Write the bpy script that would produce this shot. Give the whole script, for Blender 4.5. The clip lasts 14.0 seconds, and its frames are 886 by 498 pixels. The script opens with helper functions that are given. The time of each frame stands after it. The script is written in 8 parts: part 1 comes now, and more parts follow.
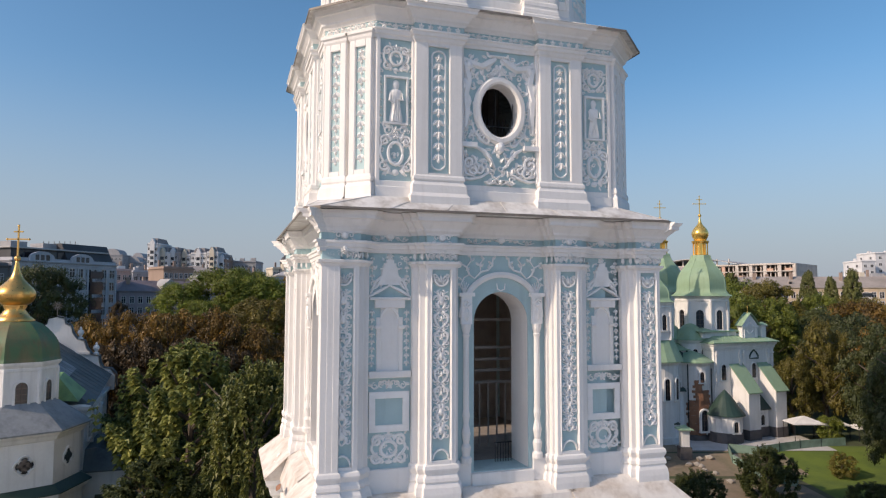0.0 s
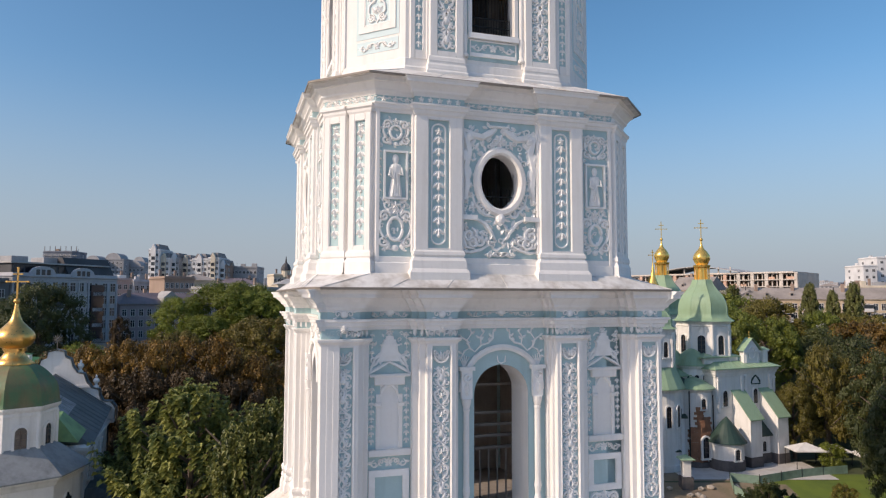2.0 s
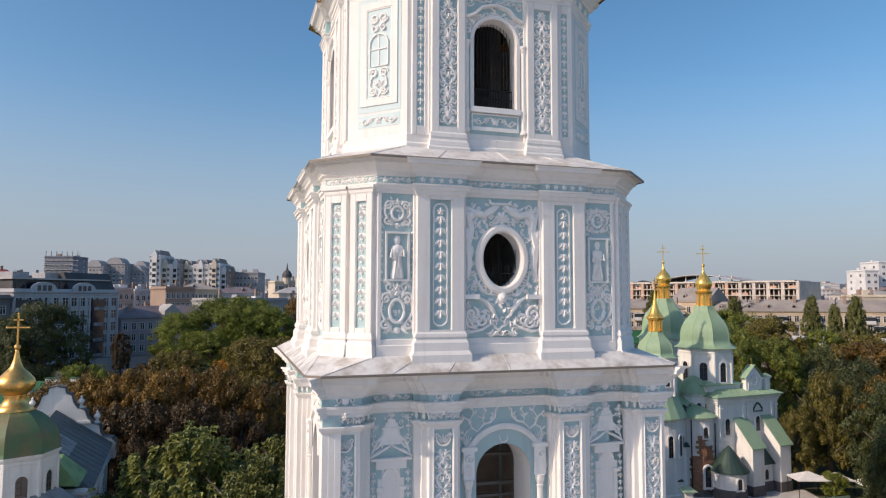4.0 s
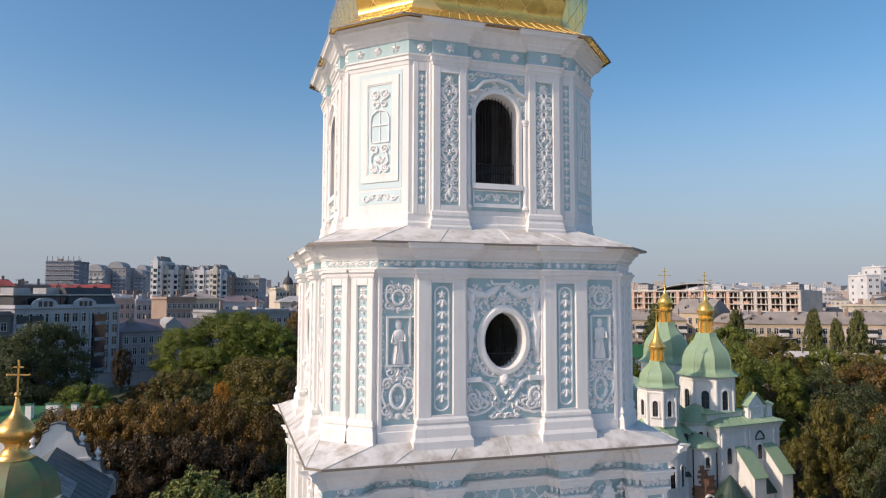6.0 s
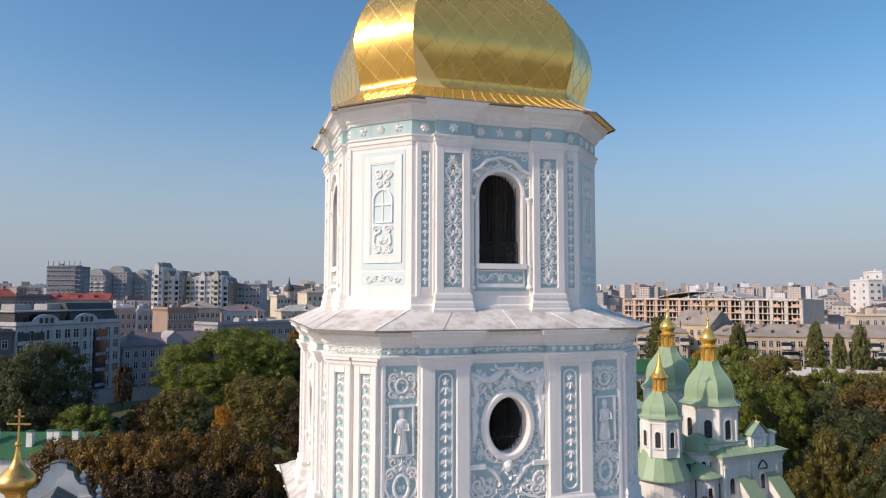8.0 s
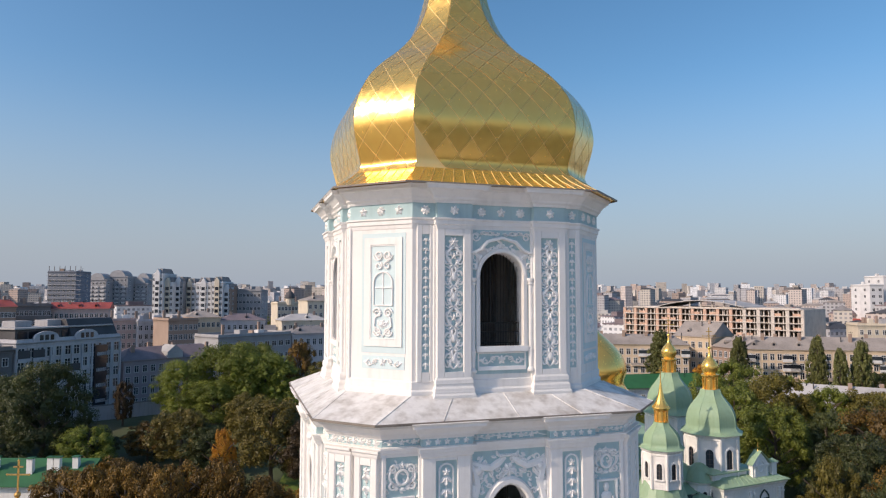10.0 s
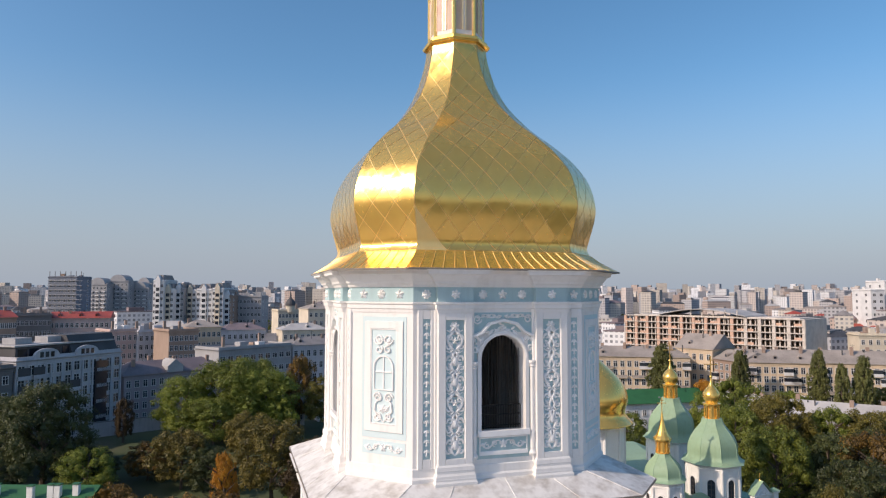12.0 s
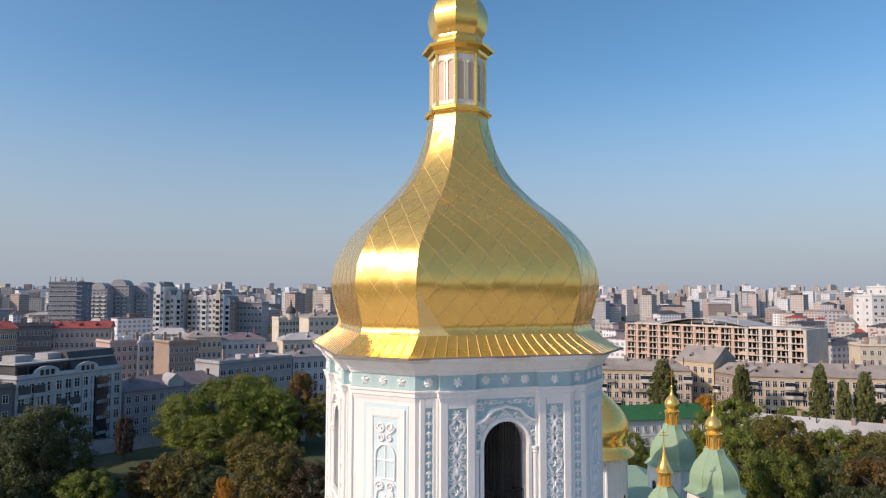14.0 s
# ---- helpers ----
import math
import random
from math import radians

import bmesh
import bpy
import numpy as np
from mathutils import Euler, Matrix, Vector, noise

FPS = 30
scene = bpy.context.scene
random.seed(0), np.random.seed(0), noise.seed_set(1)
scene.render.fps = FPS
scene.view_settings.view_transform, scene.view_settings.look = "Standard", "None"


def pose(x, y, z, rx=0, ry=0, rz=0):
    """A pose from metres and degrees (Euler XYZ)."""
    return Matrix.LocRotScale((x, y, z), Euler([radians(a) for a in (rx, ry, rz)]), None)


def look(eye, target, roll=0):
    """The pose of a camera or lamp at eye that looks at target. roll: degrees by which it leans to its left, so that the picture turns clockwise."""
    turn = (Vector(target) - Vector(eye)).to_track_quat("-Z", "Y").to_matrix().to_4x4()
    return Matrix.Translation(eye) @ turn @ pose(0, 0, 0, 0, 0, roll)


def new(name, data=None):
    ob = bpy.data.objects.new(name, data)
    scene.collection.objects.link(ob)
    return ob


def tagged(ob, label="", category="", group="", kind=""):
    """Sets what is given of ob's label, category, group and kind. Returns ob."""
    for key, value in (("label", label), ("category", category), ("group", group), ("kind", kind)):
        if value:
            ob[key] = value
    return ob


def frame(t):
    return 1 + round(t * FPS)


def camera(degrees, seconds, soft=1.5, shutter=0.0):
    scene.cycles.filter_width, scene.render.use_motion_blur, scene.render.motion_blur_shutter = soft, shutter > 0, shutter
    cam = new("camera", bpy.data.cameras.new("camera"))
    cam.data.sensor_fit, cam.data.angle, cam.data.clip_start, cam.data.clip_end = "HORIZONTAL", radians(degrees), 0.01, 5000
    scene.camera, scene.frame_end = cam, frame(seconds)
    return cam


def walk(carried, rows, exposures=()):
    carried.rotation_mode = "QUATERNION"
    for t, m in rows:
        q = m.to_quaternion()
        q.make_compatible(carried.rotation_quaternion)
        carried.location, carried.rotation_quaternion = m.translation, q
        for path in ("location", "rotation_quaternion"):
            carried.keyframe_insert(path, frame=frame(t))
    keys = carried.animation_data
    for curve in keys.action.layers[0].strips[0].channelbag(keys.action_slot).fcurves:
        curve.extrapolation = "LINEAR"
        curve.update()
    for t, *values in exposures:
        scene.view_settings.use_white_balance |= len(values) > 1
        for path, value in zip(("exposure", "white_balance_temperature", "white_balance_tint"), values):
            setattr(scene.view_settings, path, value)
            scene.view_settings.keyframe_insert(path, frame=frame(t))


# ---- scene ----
cam = camera(66.76, 14.0, soft=1.2)
# seconds, x, y, z, then yaw, pitch and roll in degrees
PATH = [
    (0.0, 0.099, 0.187, 22.001, -0.31, 4.113, 0.158),
    (0.5, 0.093, 0.179, 22.915, -0.286, 4.112, 0.155),
    (1.0, 0.088, 0.191, 23.856, -0.262, 4.109, 0.153),
    (1.5, 0.103, 0.141, 24.882, -0.239, 4.104, 0.151),
    (2.0, 0.142, 0.138, 25.856, -0.216, 4.097, 0.149),
    (2.5, 0.155, 0.104, 26.91, -0.192, 4.089, 0.146),
    (3.0, 0.138, 0.096, 27.92, -0.169, 4.079, 0.144),
    (5.5, 0.054, -0.005, 33.261, -0.06, 4.01, 0.133),
    (6.0, 0.061, -0.008, 34.322, -0.039, 3.994, 0.131),
    (6.5, 0.043, -0.009, 35.457, -0.019, 3.977, 0.128),
    (7.0, -0.039, 0.014, 36.536, 0.0, 3.959, 0.126),
    (7.5, -0.099, 0.001, 37.679, 0.019, 3.941, 0.124),
    (8.0, -0.088, 0.009, 38.774, 0.037, 3.923, 0.122),
    (10.5, -0.094, -0.02, 44.415, 0.116, 3.835, 0.11),
    (11.0, -0.084, -0.003, 45.527, 0.129, 3.819, 0.108),
    (11.5, -0.106, 0.008, 46.722, 0.142, 3.803, 0.106),
    (12.0, -0.126, -0.011, 47.845, 0.153, 3.789, 0.104),
    (12.5, -0.131, 0.022, 49.028, 0.163, 3.775, 0.101),
    (13.0, -0.158, 0.014, 50.163, 0.172, 3.763, 0.099),
    (13.5, -0.18, 0.058, 51.362, 0.179, 3.751, 0.097),
    (14.0, -0.228, 0.067, 52.498, 0.186, 3.742, 0.095),
]
walk(cam, [(t, pose(x, y, z, 0, 0, yaw) @ pose(0, 0, 0, 90 + pitch) @ pose(0, 0, 0, 0, 0, roll)) for t, x, y, z, yaw, pitch, roll in PATH],
     exposures=[(0.0, 0.18, 7150, 17), (14.0, 0.22, 7050, 17)])

# ---- world, sun ----
SUN_AZ, SUN_EL = 243.0, 32.0
world = bpy.data.worlds.new("sky")
scene.world = world
world.use_nodes = True
wt = world.node_tree
wt.nodes.clear()
sky = wt.nodes.new("ShaderNodeTexSky")
sky.sky_type = "NISHITA"
sky.sun_disc = False
sky.sun_elevation, sky.sun_rotation = radians(SUN_EL), radians(SUN_AZ)
sky.altitude, sky.air_density, sky.dust_density, sky.ozone_density = 150, 1.0, 1.8, 3.4
sky_out = wt.nodes.new("ShaderNodeBackground")
sky_out.inputs["Strength"].default_value = 0.145
wo = wt.nodes.new("ShaderNodeOutputWorld")
sky_tone = wt.nodes.new("ShaderNodeHueSaturation")
sky_tone.inputs["Saturation"].default_value = 1.22
sky_tone.inputs["Hue"].default_value = 0.492
wt.links.new(sky.outputs[0], sky_tone.inputs["Color"])
wt.links.new(sky_tone.outputs[0], sky_out.inputs[0])
wt.links.new(sky_out.outputs[0], wo.inputs[0])
sun = new("sun", bpy.data.lights.new("sun", "SUN"))
sun.data.energy, sun.data.angle, sun.data.color = 2.85, radians(0.55), (1.0, 0.87, 0.72)
_a, _e = radians(SUN_AZ), radians(SUN_EL)
TO_SUN = Vector((math.sin(_a) * math.cos(_e), math.cos(_a) * math.cos(_e), math.sin(_e)))
sun.matrix_world = look(TO_SUN * 200, (0, 0, 0))


# ---- materials ----
def material(name, color, rough=0.7, metal=0.0, vary=0.12, scale=1.2, fine=18.0, bump=0.15, streak=0.0, stain=None, per_object=0.0, spec=0.5):
    """A painted, mineral or metal surface with stains at a large scale, grain at a small one, and run-off streaks."""
    m = bpy.data.materials.new(name)
    m.use_nodes = True
    t = m.node_tree
    p = t.nodes["Principled BSDF"]
    p.inputs["Roughness"].default_value, p.inputs["Metallic"].default_value = rough, metal
    p.inputs["Specular IOR Level"].default_value = spec
    co = t.nodes.new("ShaderNodeTexCoord")
    def noise_node(s, detail, stretch=None):
        n = t.nodes.new("ShaderNodeTexNoise")
        n.inputs["Scale"].default_value, n.inputs["Detail"].default_value = s, detail
        if stretch:
            mp = t.nodes.new("ShaderNodeMapping")
            mp.inputs["Scale"].default_value = stretch
            t.links.new(co.outputs["Object"], mp.inputs[0])
            t.links.new(mp.outputs[0], n.inputs["Vector"])
        else:
            t.links.new(co.outputs["Object"], n.inputs["Vector"])
        return n
    def ramp(src, lo, hi, a, b):
        r = t.nodes.new("ShaderNodeMapRange")
        r.inputs[1].default_value, r.inputs[2].default_value, r.inputs[3].default_value, r.inputs[4].default_value = lo, hi, a, b
        t.links.new(src, r.inputs[0])
        return r.outputs[0]
    def mix(fac, a, b, kind="MIX"):
        x = t.nodes.new("ShaderNodeMix")
        x.data_type, x.blend_type = "RGBA", kind
        if isinstance(fac, float):
            x.inputs[0].default_value = fac
        else:
            t.links.new(fac, x.inputs[0])
        for k, v in ((6, a), (7, b)):
            if isinstance(v, tuple):
                x.inputs[k].default_value = (*v, 1)
            else:
                t.links.new(v, x.inputs[k])
        return x.outputs[2]
    big, small = noise_node(scale, 4), noise_node(fine, 3)
    dirt = stain or tuple(c * 0.55 for c in color)
    col = mix(ramp(big.outputs[0], 0.42, 0.75, 0.0, min(1.0, vary * 3)), color, dirt)
    col = mix(ramp(small.outputs[0], 0.35, 0.7, 0.0, vary), col, tuple(min(1, c * 1.25) for c in color))
    if streak:
        run = noise_node(1.0, 3, (2.2, 2.2, 0.16))
        col = mix(ramp(run.outputs[0], 0.52, 0.74, 0.0, streak), col, tuple(c * 0.6 for c in dirt))
    if per_object:
        info = t.nodes.new("ShaderNodeObjectInfo")
        hsv = t.nodes.new("ShaderNodeHueSaturation")
        t.links.new(ramp(info.outputs["Random"], 0, 1, 1 - per_object, 1 + per_object), hsv.inputs["Value"])
        t.links.new(ramp(info.outputs["Random"], 0, 1, 0.5 + per_object * 0.08, 0.5 - per_object * 0.08), hsv.inputs["Hue"])
        t.links.new(col, hsv.inputs["Color"])
        col = hsv.outputs[0]
    t.links.new(col, p.inputs["Base Color"])
    t.links.new(ramp(small.outputs[0], 0.3, 0.7, max(0.03, rough - 0.08), min(1, rough + 0.08)), p.inputs["Roughness"])
    if bump:
        b = t.nodes.new("ShaderNodeBump")
        b.inputs["Strength"].default_value, b.inputs["Distance"].default_value = bump, 0.03
        t.links.new(small.outputs[0], b.inputs["Height"])
        t.links.new(b.outputs[0], p.inputs["Normal"])
    return m


WHITE = material("white_limewash", (0.82, 0.80, 0.775), 0.8, vary=0.09, scale=0.45, fine=6, bump=0.3, streak=0.16, stain=(0.64, 0.60, 0.54))
RELIEF = material("white_stucco", (0.87, 0.86, 0.84), 0.75, vary=0.10, scale=2.0, fine=25, bump=0.2, stain=(0.6, 0.57, 0.52))
BLUE = material("turquoise_paint", (0.41, 0.56, 0.575), 0.8, vary=0.16, scale=0.8, fine=12, bump=0.2, streak=0.25, stain=(0.33, 0.47, 0.50))
PATCHY = material("worn_whitewash", (0.70, 0.66, 0.61), 0.85, vary=0.3, scale=0.7, fine=4, bump=0.5, streak=0.3, stain=(0.42, 0.33, 0.25))
LEDGE = material("painted_sheet", (0.68, 0.67, 0.65), 0.55, vary=0.4, scale=0.9, fine=3, bump=0.6, streak=0.3, stain=(0.33, 0.29, 0.25))
EDGE = material("drip_edge", (0.22, 0.19, 0.16), 0.6, vary=0.2)
GOLD = material("gilded_copper", (1.0, 0.63, 0.17), 0.2, metal=0.73, vary=0.10, scale=1.4, fine=3.0, bump=0.06, stain=(0.93, 0.50, 0.11))
OLD_GOLD = material("tarnished_gilding", (0.80, 0.47, 0.15), 0.34, metal=0.85, vary=0.2, scale=1.0, fine=5, bump=0.1, stain=(0.45, 0.27, 0.10))
GOLD_SEAM = material("gilded_seam", (1.0, 0.72, 0.30), 0.5, metal=0.6, vary=0.05, bump=0.05)
DARK = material("dark_timber", (0.10, 0.08, 0.07), 0.8, vary=0.2)
IRON = material("black_iron", (0.03, 0.03, 0.032), 0.5, metal=0.6, vary=0.1)
BRICK = material("bare_brick", (0.30, 0.15, 0.09), 0.9, vary=0.3, scale=1.5, fine=10)
INNER = material("inner_plaster", (0.34, 0.30, 0.27), 0.9, vary=0.2, streak=0.3)
GREEN_ROOF = material("green_sheet_roof", (0.28, 0.41, 0.27), 0.5, vary=0.22, scale=0.6, fine=5, streak=0.2, stain=(0.25, 0.35, 0.20))
GREEN_DARK = material("dark_green_sheet_roof", (0.03, 0.062, 0.05), 0.5, vary=0.25, scale=0.6, fine=5, streak=0.2)
GREEN_BRIGHT = material("bright_green_roof", (0.028, 0.13, 0.045), 0.5, vary=0.2, scale=0.4)
SLATE = material("grey_blue_sheet_roof", (0.12, 0.14, 0.145), 0.68, vary=0.45, scale=0.5, fine=4, streak=0.25)
ROOF_PALE = material("pale_grey_sheet", (0.26, 0.28, 0.29), 0.6, vary=0.4, scale=0.8, fine=4, streak=0.3)
RUST_GREEN = material("weathered_green_dome", (0.07, 0.15, 0.07), 0.6, vary=0.4, scale=0.5, streak=0.6, stain=(0.26, 0.16, 0.08))
GLASS = material("window_glass", (0.03, 0.035, 0.045), 0.08, vary=0.2, bump=0.0, per_object=0.5)


# ---- mesh helpers ----
def part(name, bm, mat, parent, label="", m=None, mesh=None):
    """Links a bmesh (or a mesh that already stands) as one object under parent."""
    if mesh is None:
        mesh = bpy.data.meshes.new(name)
        bmesh.ops.recalc_face_normals(bm, faces=bm.faces[:])
        bm.to_mesh(mesh)
        bm.free()
        for one in (mat if isinstance(mat, (list, tuple)) else [mat]):
            mesh.materials.append(one)
    ob = new(name, mesh)
    ob.parent = parent
    if m is not None:
        ob.matrix_basis = m
    if label:
        tagged(ob, label)
    return ob


def thing(name, m, label, category, group="", kind=""):
    return tagged(move(new(name), m), label, category, group, kind)


def move(ob, m):
    ob.matrix_basis = m
    return ob


def box(bm, x0, x1, y0, y1, z0, z1):
    v = [bm.verts.new((x, y, z)) for z in (z0, z1) for x, y in ((x0, y0), (x1, y0), (x1, y1), (x0, y1))]
    for f in ((3, 2, 1, 0), (4, 5, 6, 7), (0, 1, 5, 4), (1, 2, 6, 5), (2, 3, 7, 6), (3, 0, 4, 7)):
        bm.faces.new([v[i] for i in f])
    return v


def boxes(*rows):
    bm = bmesh.new()
    for r in rows:
        box(bm, *r)
    return bm


def bevelled(*rows, w=0.03):
    bm = boxes(*rows)
    bmesh.ops.bevel(bm, geom=bm.edges[:], offset=w, segments=1, affect="EDGES")
    return bm


def loft(rings, close=True, caps=True):
    """A skin through rings of equally many points."""
    bm = bmesh.new()
    vs = [[bm.verts.new(p) for p in r] for r in rings]
    n = len(rings[0])
    for a, b in zip(vs, vs[1:]):
        for i in range(n if close else n - 1):
            j = (i + 1) % n
            bm.faces.new((a[i], a[j], b[j], b[i]))
    if caps and close:
        bm.faces.new(vs[0][::-1])
        bm.faces.new(vs[-1])
    return bm


def offset(poly, d):
    """The closed plan moved outwards by d with mitred corners; the plan runs anticlockwise."""
    out, n = [], len(poly)
    for i in range(n):
        p, q, r = Vector(poly[i - 1]), Vector(poly[i]), Vector(poly[(i + 1) % n])
        a, b = (q - p).normalized(), (r - q).normalized()
        na, nb = Vector((a.y, -a.x)), Vector((b.y, -b.x))
        s = (na + nb) / max(0.2, 1 + na.dot(nb))
        out.append(tuple(q + s * d))
    return out


def moulding(poly, profile, caps=False):
    """A moulded band: profile rows of (outward offset, height) swept along the plan."""
    return loft([[(x, y, z) for x, y in offset(poly, d)] for d, z in profile], caps=caps)


def octagon(a, b):
    return [(-b, -a), (b, -a), (a, -b), (a, b), (b, a), (-b, a), (-a, b), (-a, -b)]


def ringed(cx, cy, r, z, n=16, turn=0.0):
    return [(cx + r * math.cos(turn + 2 * math.pi * i / n), cy + r * math.sin(turn + 2 * math.pi * i / n), z) for i in range(n)]


def lathe(profile, n=16, cx=0, cy=0, turn=0.0, caps=True):
    return loft([ringed(cx, cy, max(r, 0.004), z, n, turn) for r, z in profile], caps=caps)


def smooth(rows, steps):
    """Rows of numbers, made finer along a Catmull-Rom curve."""
    out, n = [], len(rows)
    for i in range(n - 1):
        p = [np.array(rows[min(max(k, 0), n - 1)], float) for k in (i - 1, i, i + 1, i + 2)]
        for s in range(steps):
            t = s / steps
            out.append(tuple(0.5 * (2 * p[1] + (p[2] - p[0]) * t + (2 * p[0] - 5 * p[1] + 4 * p[2] - p[3]) * t * t + (3 * p[1] - p[0] - 3 * p[2] + p[3]) * t ** 3)))
    return out + [tuple(rows[-1])]


def shaded(ob):
    ob.data.polygons.foreach_set("use_smooth", [True] * len(ob.data.polygons))
    return ob


class Relief:
    """Modelled stucco on an upright plane: x along the wall, z up, raised towards -y."""
    def __init__(self, y=0.0):
        self.bm, self.y = bmesh.new(), y

    def stroke(self, pts, w, h):
        rows, n = [], len(pts)
        for i, (x, z) in enumerate(pts):
            ax, az = pts[max(i - 1, 0)]
            bx, bz = pts[min(i + 1, n - 1)]
            d = math.hypot(bx - ax, bz - az) or 1
            nx, nz = -(bz - az) / d, (bx - ax) / d
            k = 0.55 if i in (0, n - 1) else 1.0
            rows.append([self.bm.verts.new((x + nx * w * s * k, self.y - h * e * k, z + nz * w * s * k)) for s, e in ((-0.5, 0), (-0.28, 1), (0.28, 1), (0.5, 0))])
        for a, b in zip(rows, rows[1:]):
            for i in range(3):
                self.bm.faces.new((a[i], a[i + 1], b[i + 1], b[i]))
        for e in (rows[0], rows[-1]):
            self.bm.faces.new(e)

    def spiral(self, x, z, r, turns, start, hand, w, h):
        n = int(12 * turns) + 3
        self.stroke([(x + r * (1 - 0.8 * i / n) * math.cos(start + hand * 2 * math.pi * turns * i / n), z + r * (1 - 0.8 * i / n) * math.sin(start + hand * 2 * math.pi * turns * i / n)) for i in range(n + 1)], w, h)

    def leaf(self, x, z, ang, length, width, h):
        c, s = math.cos(ang), math.sin(ang)
        row = [(0, 0, 0), (0.35, 0.5, 0), (0.75, 0.38, 0), (1, 0, 0), (0.75, -0.38, 0), (0.35, -0.5, 0)]
        vs = [self.bm.verts.new((x + c * a * length - s * b * width, self.y, z + s * a * length + c * b * width)) for a, b, _ in row]
        tops = [self.bm.verts.new((x + c * a * length, self.y - h, z + s * a * length)) for a in (0.25, 0.7)]
        for f in ((vs[0], vs[1], tops[0]), (vs[1], vs[2], tops[1], tops[0]), (vs[2], vs[3], tops[1]), (vs[3], vs[4], tops[1]), (vs[4], vs[5], tops[0], tops[1]), (vs[5], vs[0], tops[0])):
            self.bm.faces.new(f)

    def boss(self, x, z, rx, rz, h, n=10):
        low = [self.bm.verts.new((x + rx * math.cos(2 * math.pi * i / n), self.y, z + rz * math.sin(2 * math.pi * i / n))) for i in range(n)]
        mid = [self.bm.verts.new((x + 0.7 * rx * math.cos(2 * math.pi * i / n), self.y - 0.75 * h, z + 0.7 * rz * math.sin(2 * math.pi * i / n))) for i in range(n)]
        top = self.bm.verts.new((x, self.y - h, z))
        for i in range(n):
            j = (i + 1) % n
            self.bm.faces.new((low[i], low[j], mid[j], mid[i]))
            self.bm.faces.new((mid[i], mid[j], top))

    def oval(self, x, z, rx, rz, w, h, n=28):
        self.stroke([(x + rx * math.cos(2 * math.pi * i / n), z + rz * math.sin(2 * math.pi * i / n)) for i in range(n + 1)], w, h)

    def flower(self, x, z, r, h, petals=5):
        for i in range(petals):
            self.leaf(x, z, 2 * math.pi * i / petals + 0.3, r, r * 0.75, h)
        self.boss(x, z, r * 0.3, r * 0.3, h * 1.2, 8)

    def bar(self, x0, x1, z0, z1, h):
        box(self.bm, x0, x1, self.y - h, self.y, z0, z1)

    def border(self, x0, x1, z0, z1, w, h):
        for r in ((x0, x1, z0, z0 + w), (x0, x1, z1 - w, z1), (x0, x0 + w, z0 + w, z1 - w), (x1 - w, x1, z0 + w, z1 - w)):
            self.bar(*r, h)

    def vine(self, x, z0, z1, w, h, rnd, motif=None, loose=3):
        """An upright interlaced vine with leaves, flowers and small crowns."""
        step = motif or w * 1.55
        n = max(2, round((z1 - z0) / step))
        step = (z1 - z0) / n
        for i in range(n):
            zc, kind = z0 + step * (i + 0.5), (i * 7 + rnd.randint(0, 1)) % 3
            for s in (-1, 1):
                a = [(x + s * w * 0.40 * math.sin(math.pi * (k / 8)) * (math.cos(2.6 * k / 8) if kind == 1 else 0.55 + 0.45 * math.cos(math.pi * k / 4) if kind == 2 else 1), zc - step / 2 + step * k / 8) for k in range(9)]
                self.stroke(a, w * 0.15, h)
                for q in range(loose):
                    lz = zc - step * 0.42 + step * 0.8 * (q + rnd.random()) / loose
                    self.leaf(x + s * w * rnd.uniform(0.08, 0.34), lz, rnd.uniform(0.3, 2.8), w * rnd.uniform(0.24, 0.38), w * rnd.uniform(0.16, 0.24), h * rnd.uniform(0.6, 1.1))
                self.spiral(x + s * w * 0.28, zc + step * 0.12, w * 0.2, 1.0, -0.6 if s > 0 else math.pi + 0.6, s, w * 0.13, h * 0.9)
                self.spiral(x + s * w * 0.33, zc - step * 0.3, w * 0.15, 1.0, 0.6 if s > 0 else math.pi - 0.6, -s, w * 0.12, h * 0.9)
                self.stroke([(x - s * w * 0.45, zc + step * 0.5), (x - s * w * 0.1, zc + step * 0.33), (x + s * w * 0.2, zc + step * 0.3), (x + s * w * 0.46, zc + step * 0.1)], w * 0.11, h * 0.8)
                self.leaf(x + s * w * 0.08, zc - step * 0.3, math.pi / 2 - s * 0.9, w * 0.42, w * 0.24, h)
                self.leaf(x + s * w * 0.3, zc + step * 0.42, math.pi / 2 + s * 0.9, w * 0.3, w * 0.2, h)
            if kind == 0:
                self.flower(x, zc, w * 0.22, h * 1.2)
            elif kind == 1:
                self.boss(x, zc, w * 0.2, w * 0.28, h * 1.3)
            else:
                self.leaf(x, zc - w * 0.2, math.pi / 2, w * 0.5, w * 0.3, h * 1.3)

    def garland(self, x, z0, z1, w, h, step):
        """A hanging string of bell flowers and beads."""
        n = max(2, round((z1 - z0) / step))
        step = (z1 - z0) / n
        for i in range(n):
            zc = z0 + step * (i + 0.5)
            self.leaf(x, zc + step * 0.3, -math.pi / 2 - 0.75, w * 0.75, w * 0.4, h)
            self.leaf(x, zc + step * 0.3, -math.pi / 2 + 0.75, w * 0.75, w * 0.4, h)
            self.leaf(x, zc + step * 0.35, -math.pi / 2, w * 0.9, w * 0.4, h * 1.3)
            self.boss(x, zc - step * 0.28, w * 0.2, w * 0.2, h, 8)
        self.stroke([(x, z0), (x, z1)], w * 0.12, h * 0.5)

